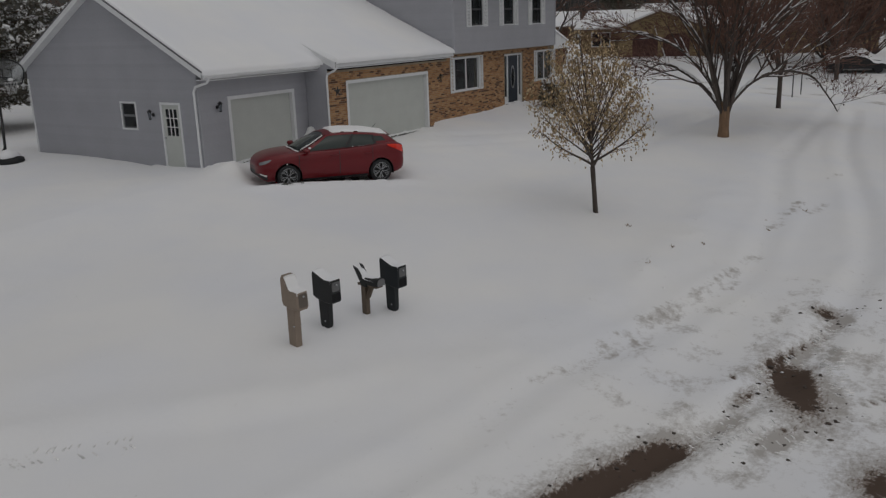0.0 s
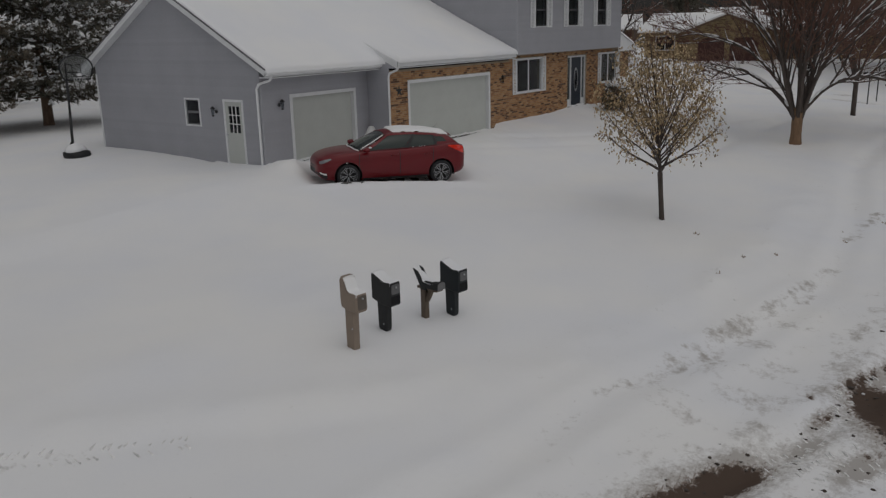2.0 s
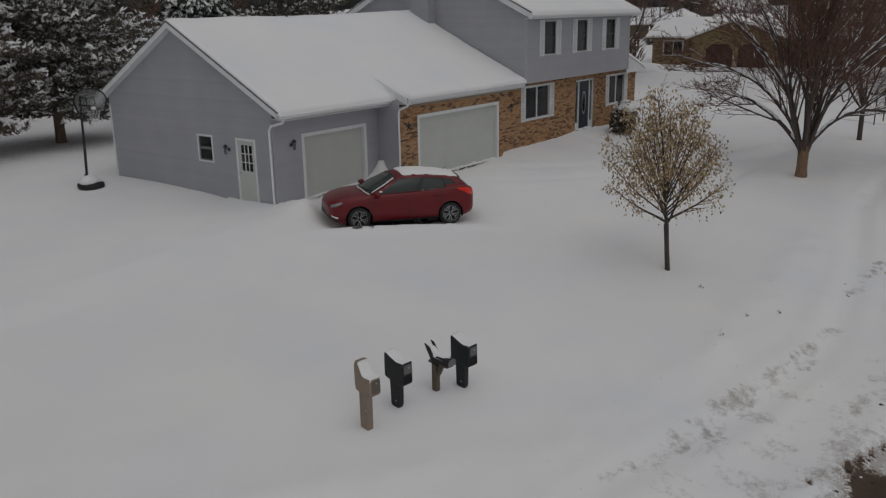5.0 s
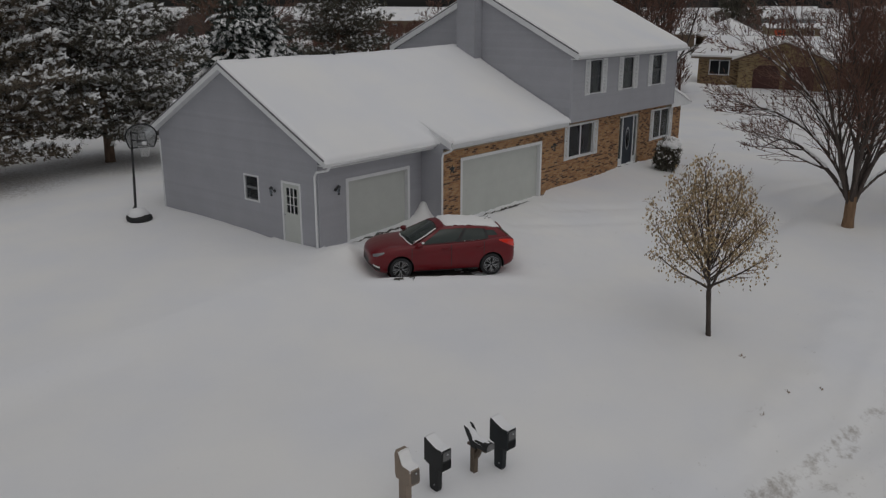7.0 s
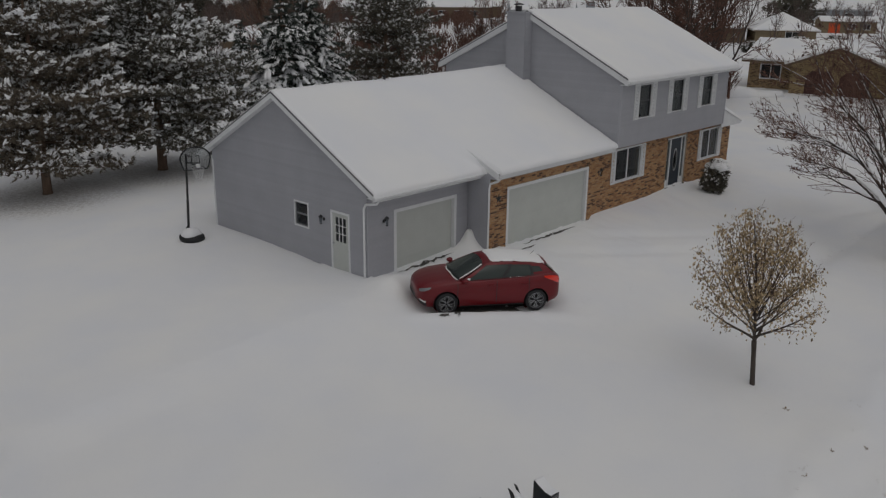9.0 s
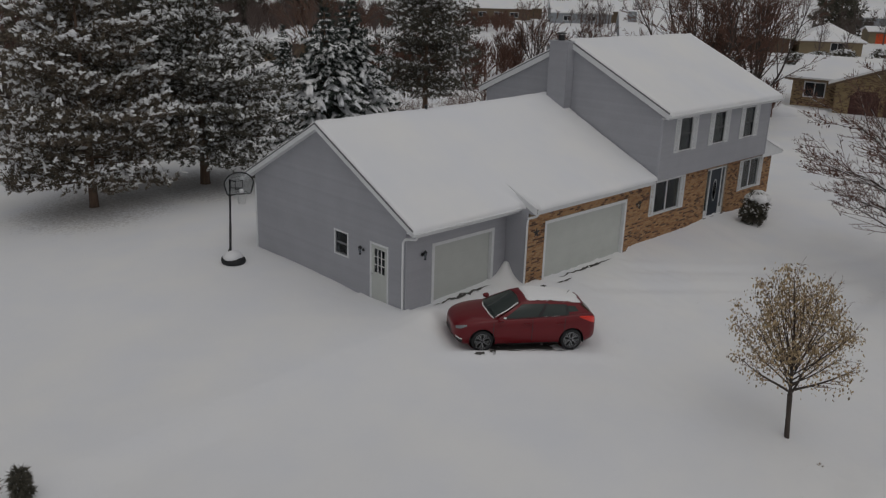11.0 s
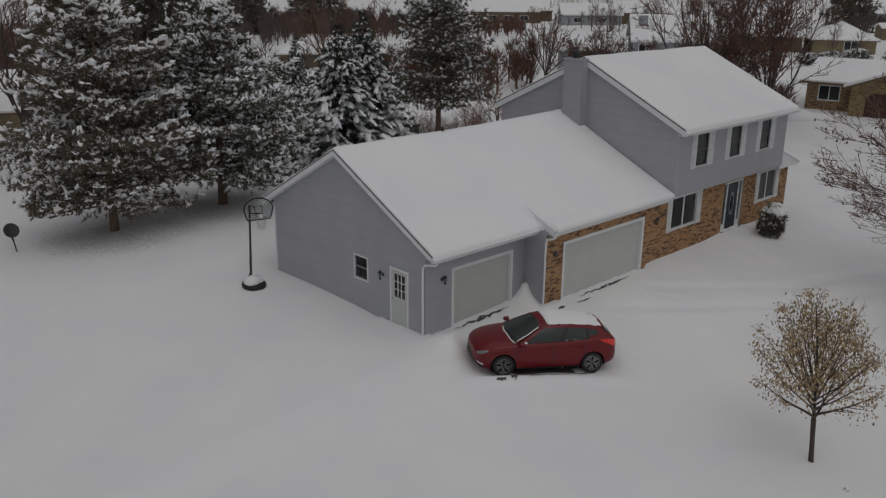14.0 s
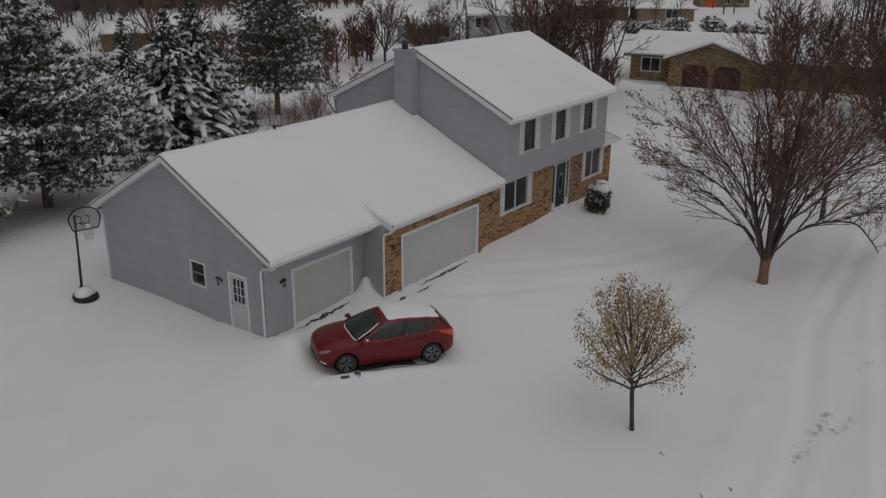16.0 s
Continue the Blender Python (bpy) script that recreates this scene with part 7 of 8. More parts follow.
def twig_clump(x, y, h, r0, seed, label, stems=14, name="twiggy_shrub", mat=None, snow=0.0):
    r = random.Random(seed)
    z = ground_at(x, y) - 0.05
    t = Tree(seed)
    spec = dict(step=0.16, wobble=0.12, up=[0, 0.03, 0.02], least=0.0045, bare=[0, 0.25, 0.2], kids=[0, 4, 3], angle=[(10, 30), (20, 50), (20, 60)], ratio=(0.4, 0.7), thin=0.7, twig_level=1, leaf_level=9)
    for k in range(stems):
        a, q = r.uniform(0, 6.283), r.uniform(0, 1)
        d = Vector((math.cos(a) * q * r0 / h * 1.3, math.sin(a) * q * r0 / h * 1.3, 1)).normalized()
        t.grow(Vector((x + 0.3 * r0 * q * math.cos(a), y + 0.3 * r0 * q * math.sin(a), z)), d, h * r.uniform(0.7, 1.05), 0.012, 1, 3, spec)
    return solid(name, t.twigs, mat or TWIG, label, "shrub")


STRAW = material("dry_reddish_straw", (0.26, 0.17, 0.11), 0.9, vary=0.2)
twig_clump(-12.1, -1.0, 0.6, 0.32, 61, "small reddish twiggy shrub poking from the snow", 9)
for k, (x, y) in enumerate(((2.31, -13.01), (0.9, -12.97), (3.26, -11.61), (3.12, -13.55), (5.41, -14.48), (7.62, -14.92), (6.15, -14.29))):
    twig_clump(x, y, 0.09, 0.08, 70 + k, "tuft of dry weeds sticking out of the snow bank", 3, "dry_weed", STRAW)

# roof vent on the garage ridge
vent = thing("roof_vent", (4.79, 4.22, 5.3), "small dark vent pipe poking through roof snow", "vent")
part("pipe", Geo().tube([(4.79, 4.22, 5.3), (4.79, 4.22, 5.58)], 0.05, 8), BLACK_METAL, vent)
part("cap", Geo().lathe([(0, 0.05), (0.08, 0.02), (0.08, 0.0), (0, 0.0)], 8, pose(4.79, 4.22, 5.57)), BLACK_METAL, vent)

# snow clods on the street
r_clod = random.Random(9)
g = Geo()
for _ in range(24):
    k = r_clod.choice((0, 1, 1, 2))
    line = RUTS[k]
    s = r_clod.randrange(1, len(line) - 2)
    f = r_clod.random()
    x = line[s][0] + f * (line[s + 1][0] - line[s][0]) + r_clod.gauss(0, 0.1)
    y = line[s][1] + f * (line[s + 1][1] - line[s][1]) + r_clod.gauss(0, 0.5)
    g.blob((x, y, ground_at(x, y) + 0.01), r_clod.uniform(0.012, 0.03), 0.5, 6, 0.4, x)
solid("snow_clods", g, SNOW, "loose clods of snow thrown up along the ruts", "snow", kind="stuff", smooth=True)
SLUSH = material("brown_slush", (0.07, 0.055, 0.045), 0.8, vary=0.3)
g = Geo()
for _ in range(110):
    (mx, my), a1, a2, slope = (MUD + STREAKS)[r_clod.choice((0, 0, 2, 3, 3, 4, 5, 7, 15, 16, 17, 18, 19, 20))]
    x = mx + r_clod.gauss(0, a1 * 0.8)
    y = my + slope * (x - mx) + r_clod.gauss(0, a2 * 0.9)
    g.blob((x, y, ground_at(x, y) + 0.002), r_clod.uniform(0.01, 0.04), 0.3, 7, 0.8, x)
solid("slush_clods", g, SLUSH, "dark crumbs of slush round the bare patches", "slush", kind="stuff", smooth=True)


# tyre treads pressed into the slush between the bare patches
def tread_marks():
    r = random.Random(19)
    g = Geo()
    for line in (((-5.7, -15.95), (-4.9, -16.1), (-4.2, -16.3)), ((-5.6, -16.4), (-4.9, -16.6), (-4.3, -16.9)), ((-3.0, -17.5), (-2.4, -17.3), (-1.6, -17.1)), ((-2.0, -17.1), (-1.0, -17.2)), ((-5.2, -16.9), (-4.5, -17.2)), ((-12.3, -8.85), (-11.6, -9.4), (-11.1, -9.7), (-10.2, -10.25)), ((-3.9, -16.35), (-3.3, -16.3), (-2.5, -16.2)), ((-1.9, -16.5), (-0.9, -16.75), (0.2, -16.9))):
        for (x0, y0), (x1, y1) in zip(line, line[1:]):
            n = int(math.hypot(x1 - x0, y1 - y0) / 0.085)
            d = Vector((x1 - x0, y1 - y0, 0)).normalized()
            w = Vector((-d.y, d.x, 0))
            for i in range(n):
                for lane in (-0.1, 0.1):
                    if r.random() < 0.3:
                        continue
                    c = Vector((x0, y0, 0)).lerp(Vector((x1, y1, 0)), (i + r.uniform(-0.2, 0.2)) / n) + w * (lane + r.uniform(-0.03, 0.03))
                    c.z = ground_at(c.x, c.y)
                    a = (w + d * (0.5 if lane >= 0 else -0.5)).normalized() * r.uniform(0.05, 0.1)
                    b = Vector((-a.y, a.x, 0)).normalized() * r.uniform(0.012, 0.022)
                    up = Vector((0, 0, r.uniform(0.005, 0.014)))
                    low = [c - a - b, c + a - b, c + a + b, c - a + b]
                    top = [c + (p - c) * 0.7 + up for p in low]
                    g.add([p - Vector((0, 0, 0.02)) for p in low] + top, [(4, 5, 6, 7), (0, 1, 5, 4), (1, 2, 6, 5), (2, 3, 7, 6), (3, 0, 4, 7)])
    solid("tread_marks", g, GREY_SLUSH, "rows of tyre tread lumps pressed into grey slush", "slush", kind="stuff")


GREY_SLUSH = material("grey_packed_slush", (0.74, 0.735, 0.73), 0.8, vary=0.35, scale=5, fine=0.3)
tread_marks()

# ---------- the neighbourhood behind ----------
TAN_WALL = material("yellowish_siding", (0.24, 0.19, 0.115), 0.8, vary=0.12, scale=1.0, fine=0.08)
TAN_BRICK = brick_material("yellow_brown_brick", ((0.34, 0.235, 0.12), (0.24, 0.15, 0.08)), (0.32, 0.26, 0.18), (0.10, 0.06, 0.035))
YELLOW_BRICK = brick_material("yellow_brick", ((0.34, 0.25, 0.125), (0.27, 0.185, 0.09)), (0.33, 0.27, 0.18), (0.16, 0.10, 0.055))
RED_BROWN = material("dark_red_brown_doors", (0.07, 0.025, 0.02), 0.6, vary=0.2)
GREY_WALL = material("pale_grey_siding", (0.30, 0.32, 0.34), 0.7, vary=0.08)
BROWN_WALL = material("brown_siding", (0.16, 0.115, 0.075), 0.8, vary=0.15)
ORANGE = material("orange_shutter_door", (0.75, 0.11, 0.03), 0.6, vary=0.08)
DARK_GLASS = material("dark_far_glass", (0.03, 0.033, 0.036), 0.1)
ROOF_SNOW = snow_material("far_roof_snow")


def far_house(name, at, size, angle, length, depth, wall_h, rise, wall_mat, label, windows=(), doors=(), hip=False, chimney=None, sides=(), over=0.5):
    """A neighbour's house: u runs along the front, v goes back. windows, doors: (u0, u1, z0, z1) on the front; sides: on the u = 0 end."""
    x, y = at
    z = ground_at(x, y) - 0.1
    home = thing(name, (x, y, z), label, "house", "neighbouring houses")
    m = Matrix.Translation((x, y, z)) @ Matrix.Rotation(radians(angle), 4, "Z") @ Matrix.Scale(size, 4)
    holes = [h[:4] for h in windows] + [h[:4] for h in doors]
    g = Geo()
    for a, b, c, d in rects_around(0, length, 0, wall_h, holes):
        g.box(a, b, 0, 0.2, c, d)
    g.box(0, length, depth - 0.2, depth, 0, wall_h).box(length - 0.2, length, 0.2, depth - 0.2, 0, wall_h)
    for a, b, c, d in rects_around(0.2, depth - 0.2, 0, wall_h, sides):
        g.box(0, 0.2, a, b, c, d)
    if not hip:
        for u in (0, length - 0.2):
            g.prism([(0, wall_h), (depth, wall_h), (depth / 2, wall_h + rise)], "x", u, u + 0.2)
    part("wall", g.moved(m), wall_mat, home)
    o = over
    e = wall_h - o * rise / (depth / 2) * 0.5
    g = Geo()
    t = 0.22
    if hip:
        k = depth / 2
        base = [(-o, -o, e), (length + o, -o, e), (length + o, depth + o, e), (-o, depth + o, e)]
        top = [(k, depth / 2, wall_h + rise), (length - k, depth / 2, wall_h + rise)]
        low = [(p[0], p[1], p[2] - 0.05) for p in base]
        up = [(p[0], p[1], p[2] + t) for p in base]
        ut = [(p[0], p[1], p[2] + t) for p in top]
        g.add(low + up + ut, [(0, 3, 2, 1), (0, 1, 5, 4), (1, 2, 6, 5), (2, 3, 7, 6), (3, 0, 4, 7), (4, 5, 9, 8), (5, 6, 9), (6, 7, 8, 9), (7, 4, 8)])
    else:
        g.prism([(-o, e), (depth / 2, wall_h + rise), (depth + o, e), (depth + o, e + t * 0.8), (depth / 2, wall_h + rise + t), (-o, e + t * 0.8)], "x", -o * 0.7, length + o * 0.7)
    part("roof", g.moved(m), ROOF_SNOW, home, "roof under thick snow")
    g = Geo().box(-o * 0.7, length + o * 0.7, -o - 0.03, -o, e - 0.12, e + 0.03)
    part("fascia", g.moved(m), WHITE if wall_mat is GREY_WALL else BROWN_WALL, home)
    for w in windows:
        a, b, c, d = w[:4]
        f = Geo()
        for q in rects_around(a - 0.07, b + 0.07, c - 0.07, d + 0.07, [(a + 0.02, (a + b) / 2 - 0.03, c + 0.02, d - 0.02), ((a + b) / 2 + 0.03, b - 0.02, c + 0.02, d - 0.02)]):
            f.box(q[0], q[1], -0.04, 0.1, q[2], q[3])
        win = part("window", f.moved(m), WHITE, home)
        part("pane", Geo().box(a, b, 0.04, 0.06, c, d).moved(m), DARK_GLASS, win)
    for s in sides:
        win = part("window", Geo().box(-0.03, 0.0, s[0] - 0.06, s[1] + 0.06, s[2] - 0.06, s[2]).box(-0.03, 0, s[0] - 0.06, s[1] + 0.06, s[3], s[3] + 0.06).moved(m), WHITE, home)
        part("pane", Geo().box(0.05, 0.07, s[0], s[1], s[2], s[3]).moved(m), DARK_GLASS, win)
    for d in doors:
        g = Geo()
        n = 4
        for i in range(n):
            zz = d[2] + (d[3] - d[2]) * i / n
            g.box(d[0], d[1], 0.06, 0.12, zz + 0.01, zz + (d[3] - d[2]) / n - 0.01)
        part("door", g.moved(m), d[4], home)
    if chimney:
        u, v, h = chimney
        part("chimney", Geo().box(u - 0.5, u + 0.5, v - 0.4, v + 0.4, wall_h, h).moved(m), wall_mat, home)
    return home, m


# tan ranch house with two arched garage doors, across the side street
home, m = far_house("ranch_house", (55.3, 12.8), 1.0, -81.0, 5.2, 9, 2.5, 1.35, TAN_BRICK, "tan brick ranch house with snowy roof and brown garage doors", [(1.0, 2.6, 0.95, 2.1)], over=0.7)
G0 = 3.85
g = Geo()
gar = [(5.0, 7.15, 0.0, 1.95), (7.55, 9.75, 0.0, 1.95)]
for a, b, c, d in rects_around(G0, 10.9, 0, 2.5, gar):
    g.box(a, b, -2.0, -1.8, c, d)
g.box(G0, G0 + 0.2, -1.8, 6, 0, 2.5).box(10.7, 10.9, -1.8, 6, 0, 2.5)
g.prism([(G0, 2.5), (10.9, 2.5), ((G0 + 10.9) / 2, 3.75)], "y", -2.0, -1.8)
part("garage_wall", g.moved(m), YELLOW_BRICK, home)
for a, b, c, d in gar:
    door = part("garage_door", Geo().box(a, b, -1.9, -1.84, c, d).moved(m), RED_BROWN, home, "dark red-brown garage door")
    for s, u in ((1, a), (-1, b)):
        part("arch_corner", Geo().prism([(u, d), (u + s * 0.45, d), (u, d - 0.45)], "y", -1.98, -1.82).moved(m), YELLOW_BRICK, door)
g = Geo().prism([(G0 - 0.5, 2.3), ((G0 + 10.9) / 2, 3.8), (11.4, 2.3), (11.4, 2.5), ((G0 + 10.9) / 2, 4.0), (G0 - 0.5, 2.55)], "y", -2.5, 5.0)
part("garage_roof", g.moved(m), ROOF_SNOW, home, "roof under thick snow")
g = Geo().prism([(G0 - 0.52, 2.15), ((G0 + 10.9) / 2, 3.68), (11.42, 2.15), (11.42, 2.32), ((G0 + 10.9) / 2, 3.85), (G0 - 0.52, 2.32)], "y", -2.54, -2.5)
part("rake_board", g.moved(m), BROWN_WALL, home)
g = Geo().box(10.9, 20, 0.5, 0.7, 0, 2.5).box(19.8, 20, 0.7, 9, 0, 2.5).prism([(0.0, 2.3), (4.5, 3.85), (9.5, 2.3), (9.5, 2.55), (4.5, 4.13), (0.0, 2.55)], "x", 5.0, 20.6)
part("east_wing", g.moved(m), ROOF_SNOW, home, "long wing under snow")
part("east_wall", Geo().box(10.95, 23.9, 0.44, 0.49, 0, 2.4).moved(m), TAN_BRICK, home)

heap = Geo()
for hx, hy, hr in ((50.9, 11.5, 1.8), (51.6, 9.6, 1.4), (50.4, 13.4, 1.3), (51.6, 12.3, 1.5)):
    heap.blob((hx, hy, ground_at(hx, hy) - 0.1), hr, 0.42, 14, 0.35, hx)
solid("snow_pile", heap, SNOW, "ploughed heap of snow beside the ranch drive", "snow", kind="stuff", smooth=True)

# grey two-storey behind
home, m = far_house("grey_house", (65.4, 47.7), 1.00, -52.0, 7.0, 8, 2.6, 1.6, GREY_WALL, "pale grey house with snowy roofs and a brick chimney", [(4.6, 6.4, 0.9, 2.0)])
far_house("grey_house", (69.7, 40.0), 0.99, -52.0, 10.5, 9, 3.9, 2.6, GREY_WALL, "pale grey two-storey house with a snowy roof", [(0.7, 2.3, 2.2, 3.4)], chimney=(1.2, 2.5, 6.6), sides=[(3, 4, 1, 2)])
# ranch behind the spruces
far_house("brown_house", (42.6, 74.1), 0.97, -30.0, 15.0, 8.5, 2.4, 1.6, BROWN_WALL, "low brown house under snow behind the spruces", [(2, 3.4, 0.9, 1.9), (6, 7.6, 0.9, 1.9), (10, 11.5, 0.9, 1.9)], hip=True)
# rows farther off
far_house("yellow_house", (117.8, 39.4), 1.01, -58.0, 9.0, 9, 2.3, 2.4, TAN_WALL, "yellow house with a snowy hip roof", [(4.5, 6.4, 0.7, 2.0)], hip=True)
far_house("yellow_house", (113.0, 52.2), 1.01, -64.0, 12.0, 10, 2.4, 2.2, BROWN_WALL, "low brown wing of a house under snow", [(3, 5, 0.8, 1.9)])
far_house("garage_building", (152.0, 41.4), 1.01, -58.0, 9.5, 6, 2.2, 0.7, TAN_WALL, "yellow building with an orange door and snowy roof", [(4.6, 5.8, 0.8, 1.8), (7.2, 8.4, 0.8, 1.8)], [(1.2, 3.2, 0.0, 1.9, ORANGE)])
far_house("long_building", (139.7, 139.6), 1.02, -45.0, 20.0, 12, 3.0, 2.2, BROWN_WALL, "long low building under snow in the distance", [(3 + 4 * i, 5 + 4 * i, 0.9, 2.1) for i in range(4)])
far_house("long_building", (145.7, 111.4), 0.94, -46.0, 15.0, 11, 2.8, 2.4, GREY_WALL, "grey house under snow in the distance", [(3, 5, 0.9, 2.0), (9, 11, 0.9, 2.0)])
far_house("long_building", (162.5, 107.5), 1.02, -52.0, 13.0, 10, 2.8, 2.4, BROWN_WALL, "brown house under snow in the distance", [(3, 5, 0.9, 2.0), (9, 11, 0.9, 2.0)])
far_house("far_house", (205.3, 66.2), 1.03, -70.0, 16.0, 12, 3.0, 2.6, GREY_WALL, "far grey house under snow", [(4, 6, 0.9, 2.0), (10, 12, 0.9, 2.0)])
far_house("far_house", (210.9, 39.9), 1.02, -75.0, 16.0, 12, 3.0, 2.6, TAN_WALL, "far yellowish house under snow", [(4, 6, 0.9, 2.0)])
far_house("far_house", (153.3, 143.9), 1.00, -48.0, 18.0, 12, 3.0, 2.6, BROWN_WALL, "far brown house under snow", [(4, 6, 0.9, 2.0)])
far_house("yellow_house", (-5.7, 50.6), 1.11, -20.0, 9.0, 8, 2.5, 2.0, TAN_WALL, "yellowish house behind the pines", [(5, 6.4, 0.9, 1.9)])


def parked_car():
    """A dark car drifted over with snow, far along the side street."""
    c = Vector((46.5, -11.0, 0))
    c.z = ground_at(c.x, c.y)
    dark = thing("snowed_car", c, "dark car half buried under snow by the street", "car")
    m = Matrix.Translation(c) @ Matrix.Rotation(radians(-78), 4, "Z") @ Matrix.Diagonal((0.92, 1.0, 1.0, 1))
    prof = [(-2.1, 0.25), (2.1, 0.25), (2.15, 0.6), (1.5, 0.78), (0.9, 0.85), (0.35, 1.25), (-0.9, 1.3), (-1.5, 0.95), (-2.1, 0.85)]
    body = part("body", Geo().prism(prof, "y", -0.85, 0.85).moved(m), CAR_BLACK, dark)
    for x in (1.3, -1.3):
        for s in (-0.8, 0.8):
            part("wheel", Geo().lathe([(0, -0.1), (0.3, -0.1), (0.32, 0), (0.3, 0.1), (0, 0.1)], 16, m @ Matrix.Translation((x, s, 0.3)) @ Matrix.Rotation(math.pi / 2, 4, "X")), RUBBER, dark)
    rows = []
    for i in range(15):
        x = -2.0 + 4.1 * i / 14
        top = curve([(-2.1, 0.9), (-1.5, 1.02), (-0.9, 1.36), (0.35, 1.32), (0.95, 0.95), (1.5, 0.9), (2.15, 0.7)])(x)
        rows.append([m @ Vector((x, v * 0.97, top + 0.2 * (1 - v * v) + 0.03 * math.sin(7 * x + 3 * v) - 0.3 * v ** 6)) for v in [-1 + k / 4 for k in range(9)]])
    solid("car_snow", Geo().grid(rows), SNOW, "deep snow over the parked car", "snow", kind="stuff", smooth=True)


parked_car()
sign = thing("sign_post", (30.6, -10.2, ground_at(30.6, -10.2)), "slim street marker posts with a dark sign plate", "sign")
z = ground_at(30.6, -10.2)
part("post", Geo().tube([(30.6, -10.05, z - 0.1), (30.6, -10.05, z + 1.7)], 0.03, 6), BLACK_METAL, sign)
part("post", Geo().tube([(32.6, -10.1, z - 0.1), (32.6, -10.1, z + 2.0)], 0.03, 6), BLACK_METAL, sign)
part("plate", Geo().box(30.58, 30.62, -10.4, -9.75, z + 1.48, z + 1.58), BLACK_METAL, sign)

# trees beyond the house
bare_tree(25.2, -10.5, 6.0, 4.8, 81, 4, label="small bare street tree with snow along its limbs", stems=7, trunk=0.30, snow=0.6)
bare_tree(42.8, -10.3, 7.9, 6.8, 82, 4, label="bare dark street tree behind a parked car", stems=8, trunk=0.2)
pine(28.5, 29.6, 11.5, 5.3, 33, NEEDLE, "broad dark pine dusted with fine snow", 0.6, 0.2, 7000, 0.22, 0.5, 0.27)
spruce(32.6, 55.0, 6.4, 2.1, 43)
pine(3.8, 33.3, 13.9, 4.3, 34, BROWN_NEEDLE, "tall brownish pine behind the lawn pines", 0.3, 0.1, 2600, 0.22, 0.5, 0.45)
pine(10.7, 39.5, 13.9, 4.5, 35, NEEDLE, "tall dark pine behind the lawn pines", 0.3, 0.05, 2600, 0.22, 0.55, 0.45)
pine(-7.4, 37.8, 13.5, 4.3, 36, BROWN_NEEDLE, "tall brownish pine at the edge of the wood", 0.3, 0.1, 1800, 0.22, 0.5, 0.45)
bare_tree(5.5, 54.5, 9.4, 6.0, 92, 4, label="dark bare tree at the edge of the lawn", stems=7, trunk=0.22)
bare_tree(-1.5, 47.0, 9.0, 6.0, 93, 4, label="dark bare tree at the edge of the lawn", stems=7, trunk=0.22)
bare_tree(1.1, 38.9, 10.7, 5.3, 83, 4, label="dark bare tree beside the pines", stems=6, trunk=0.3, lean=0.05)
bare_tree(37.4, 54.5, 11.9, 10.2, 84, 4, label="pale-limbed bare tree behind the spruces", stems=8, trunk=0.18, limb=BARK)
bare_tree(23.2, 18.4, 4.8, 3.3, 85, 4, label="small bare garden tree with snow on its limbs", stems=6, trunk=0.35, snow=0.5)
bare_tree(50.8, 37.5, 7.4, 6.0, 86, 4, label="bare yard tree in the snow", stems=9, trunk=0.2)
bare_tree(49.9, 31.1, 5.9, 5.9, 87, 4, label="round bushy bare tree in the snow", stems=11, trunk=0.1, kids=(0, 8, 6, 4))
bare_tree(42.6, 14.6, 11.7, 8.2, 88, 4, label="tall bare tree behind the house", stems=10, trunk=0.15, snow=0.15, kids=(0, 8, 6, 4))
bare_tree(44.6, 11.1, 10.6, 6.0, 89, 4, label="tall bare tree behind the house", stems=10, trunk=0.15, snow=0.2, kids=(0, 8, 6, 4))
bare_tree(46.8, 15.2, 9.1, 6.0, 90, 4, label="bare tree behind the house", stems=10, trunk=0.12, snow=0.2, kids=(0, 8, 6, 4))
for k, (x, y, h) in enumerate(((49.9, -1.7, 7.6), (51.8, -4.4, 7.2), (48.9, -8.5, 5.8), (51.1, -9.7, 6.5), (49.8, -11.3, 6.4), (53.1, -8.4, 7.3), (47.4, -9.7, 5.2))):
    bare_tree(x, y, h, 5.6, 100 + k, 4, label="bushy bare tree with purplish brown twigs", stems=11, trunk=0.1, kids=(0, 8, 6, 4))
twigs = [((18.3, 17.5), 2.0), ((20.0, 19.3), 2.2), ((16.3, 18.8), 1.7), ((22.6, 21.5), 2.0), ((25.2, 22.7), 2.4), ((19.3, 22.6), 2.0), ((23.6, 19.4), 1.9), ((27.3, 24.6), 2.3), ((21.6, 24.8), 2.2), ((24.0, 25.6), 2.2), ((29.2, 26.4), 2.2)]
for k, ((x, y), h) in enumerate(twigs):
    twig_clump(x, y, h, 1.4, 120 + k, "bare twiggy garden shrub behind the garage", 26, "twiggy_shrub", TWIG)
for k, (x, y) in enumerate(((52.9, 1.4), (53.8, -0.8), (54.7, -2.9), (53.5, 0.3), (52.2, 3.1))):
    twig_clump(x, y, 1.9, 1.3, 140 + k, "low brown shrub along the side street", 22, "twiggy_shrub", TWIG)
r_h = random.Random(77)
for k in range(9):
    f = k / 8
    evergreen_shrub(96 + 6 * f + r_h.uniform(-3, 5), 32 - 16 * f + r_h.uniform(-1, 1), 1.7 + r_h.uniform(-0.5, 0.9), 1.8, 160 + k, "dark snow-dusted juniper in a loose row", True, 150, 0.55)
pine(170.1, 54.1, 7.7, 6.7, 37, NEEDLE, "wide dark pine in the distance", 0.0, 0.02, 700, 0.3, 0.35, 1.1)


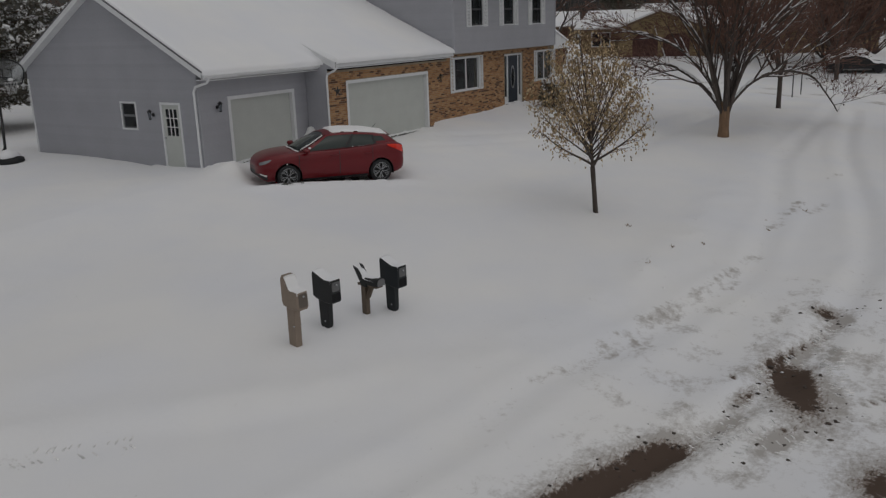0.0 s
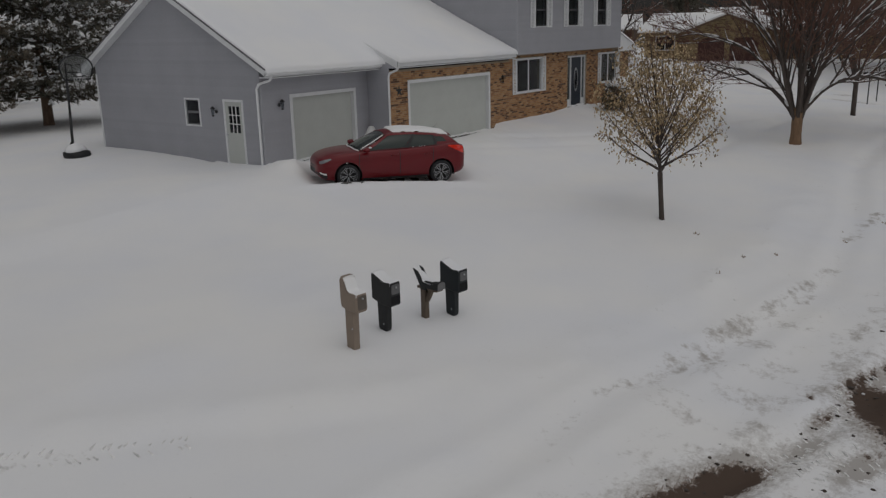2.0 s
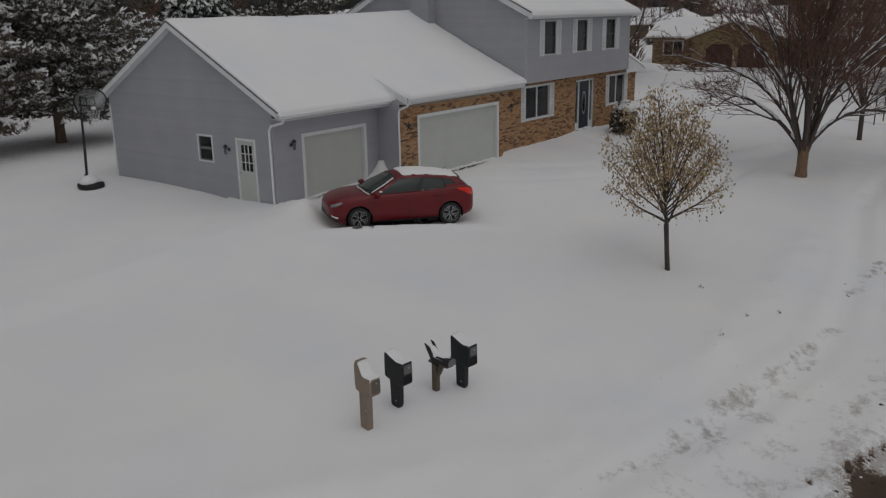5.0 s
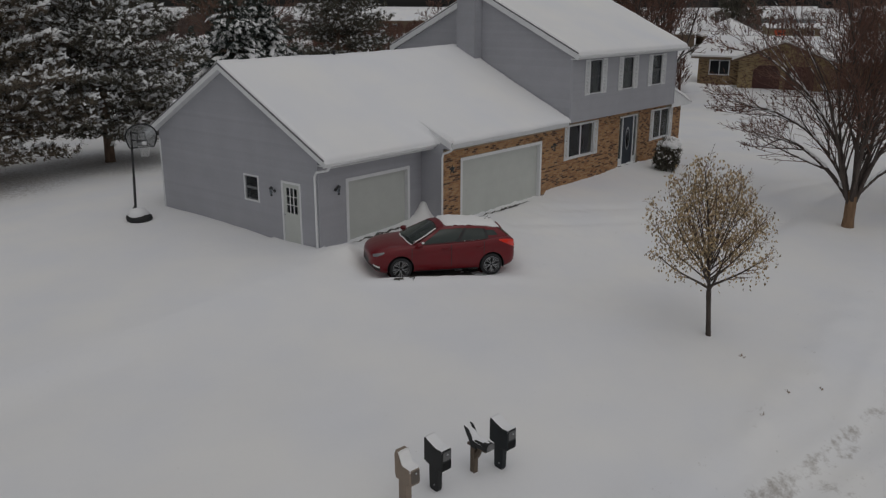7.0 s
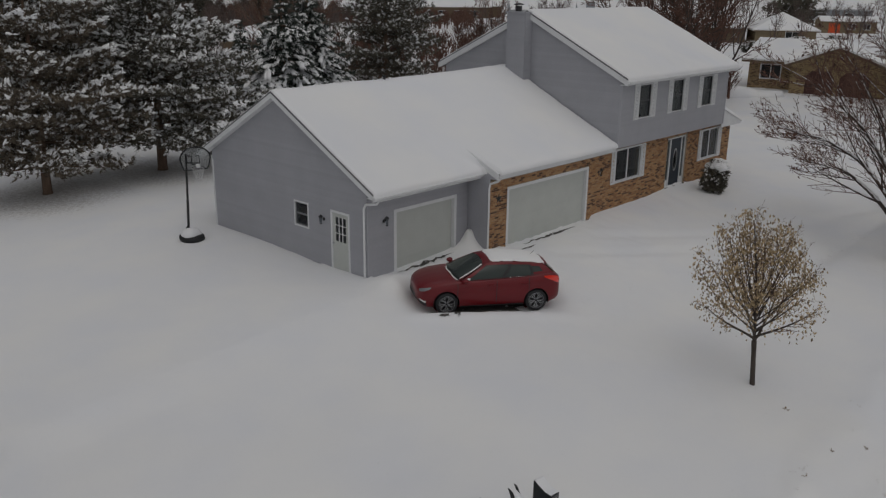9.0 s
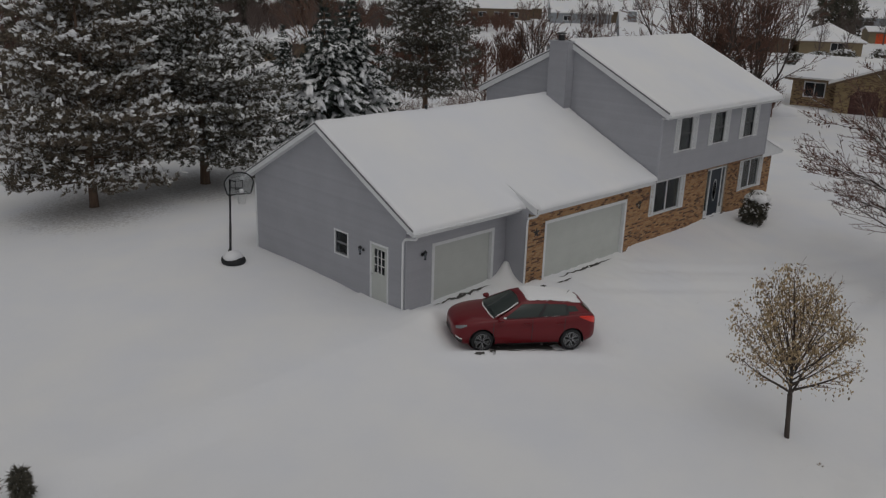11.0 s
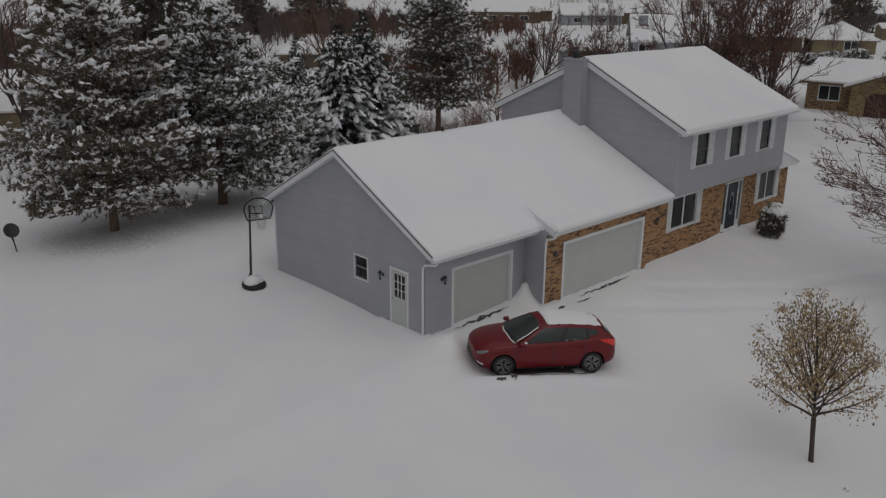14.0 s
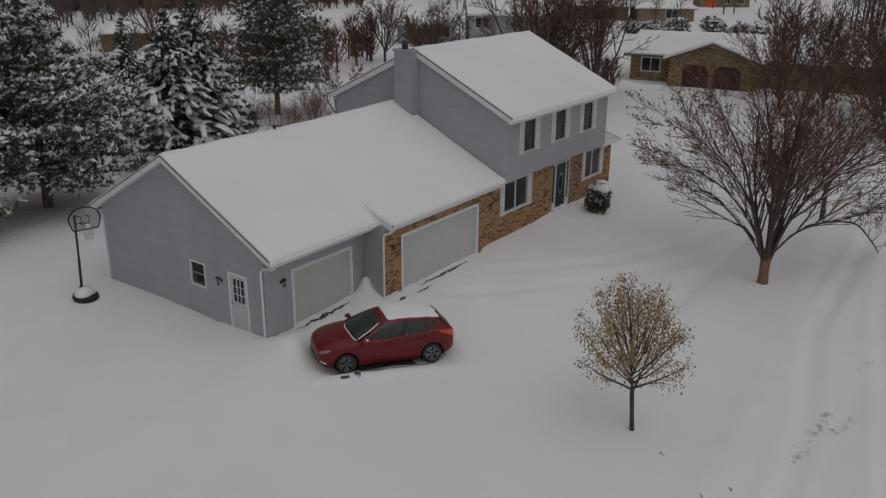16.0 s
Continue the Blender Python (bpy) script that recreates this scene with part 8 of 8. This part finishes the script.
def far_wood(name, place, count, seed, low, high, label, mat, clump=70):
    """A belt of bare trees, too far to tell apart: stems with sprays of fine twigs."""
    r = random.Random(seed)
    g = Geo()
    verts, faces = g.v, g.f
    for _ in range(count):
        x, y = place(r)
        z = ground_at(x, y)
        h = r.uniform(low, high)
        c = Vector((x, y, z))
        g.tube([c, c + Vector((0, 0, h * 0.6))], [0.14, 0.05], 4, False)
        for _ in range(clump):
            f = r.uniform(0.22, 1.0)
            w = h * 0.30 * math.sin(math.pi * min(1, f * 0.86 + 0.1))
            a = r.uniform(0, 6.283)
            q = c + Vector((math.cos(a) * w * r.random() * 0.6, math.sin(a) * w * r.random() * 0.6, h * f * 0.75))
            d = Vector((math.cos(a) * r.uniform(0.2, 0.9), math.sin(a) * r.uniform(0.2, 0.9), r.uniform(0.5, 1.4))).normalized() * h * r.uniform(0.12, 0.28)
            s = d.cross(Vector((r.uniform(-1, 1), r.uniform(-1, 1), r.uniform(-1, 1)))).normalized() * r.uniform(0.02, 0.05)
            n = len(verts)
            verts += [tuple(q - s), tuple(q + s), tuple(q + d)]
            faces.append((n, n + 1, n + 2))
    return solid(name, g, mat, label, "woods", kind="stuff")


GREY_TWIG = material("grey_brown_far_twigs", (0.12, 0.09, 0.08), 0.95, vary=0.2, scale=0.2)
far_wood("far_woods", lambda r: (r.uniform(-47, 20), r.uniform(56, 95)), 340, 201, 5.2, 9.8, "belt of bare brown woodland behind the pines", GREY_TWIG, 150)
far_wood("far_woods", lambda r: (r.uniform(33, 103), r.uniform(93, 128)), 330, 202, 3.4, 5.6, "bare brown wood behind the neighbouring houses", GREY_TWIG, 130)
far_wood("far_woods", lambda r: (r.uniform(41, 53), r.uniform(39, 55)), 44, 203, 2.6, 5.6, "reddish brown thicket behind the yard", TWIG, 240)
far_wood("far_woods", lambda r: (r.uniform(44, 52), r.uniform(11, 21)), 34, 206, 2.0, 4.2, "tangled brown brush behind the house", TWIG, 200)
far_wood("far_woods", lambda r: (r.uniform(18, 48), r.uniform(60, 75)), 6, 207, 4.6, 9, "loose bare trees before the brown house", GREY_TWIG, 170)
far_wood("far_woods", lambda r: (r.uniform(108, 140), r.uniform(-52, 8)), 200, 204, 11, 16, "bare brown wood beyond the side street", GREY_TWIG, 150)
far_wood("far_woods", lambda r: (lambda a, d: (d * math.cos(a), d * math.sin(a)))(r.uniform(-0.6, 0.7), r.uniform(260, 420)), 260, 205, 9, 15, "distant line of bare trees", GREY_TWIG, 60)

far_wood("far_woods", lambda r: (r.uniform(110, 178), r.uniform(28, 105)), 70, 208, 4, 7.5, "scattered bare trees among the far houses", GREY_TWIG, 110)
far_wood("far_woods", lambda r: (lambda u, v: (68 + 48 * u + v, 118 - 20 * u + v))(r.random(), r.uniform(-9, 9)), 190, 210, 2.4, 4.4, "low reddish brown brush along the far yards", TWIG, 150)
far_wood("far_woods", lambda r: (r.uniform(60, 78), r.uniform(27, 48)), 14, 209, 3, 6, "bare yard trees between the neighbouring houses", GREY_TWIG, 170)

# dark conifers along the far edge of the wood
r_pine = random.Random(303)
for k in range(13):
    f = k / 12
    x, y = 52 + 31 * f + r_pine.uniform(-6, 6), 138 - 26 * f + r_pine.uniform(-8, 8)
    pine(x, y, r_pine.uniform(5.4, 7.3) + (2.4 if k == 9 else 0), r_pine.uniform(3.8, 5.1), 310 + k, NEEDLE, "dark snow-dusted conifer at the edge of the wood", 0.4, 0.02, 520, 0.2, 0.6, 0.85)

lay_bricks()
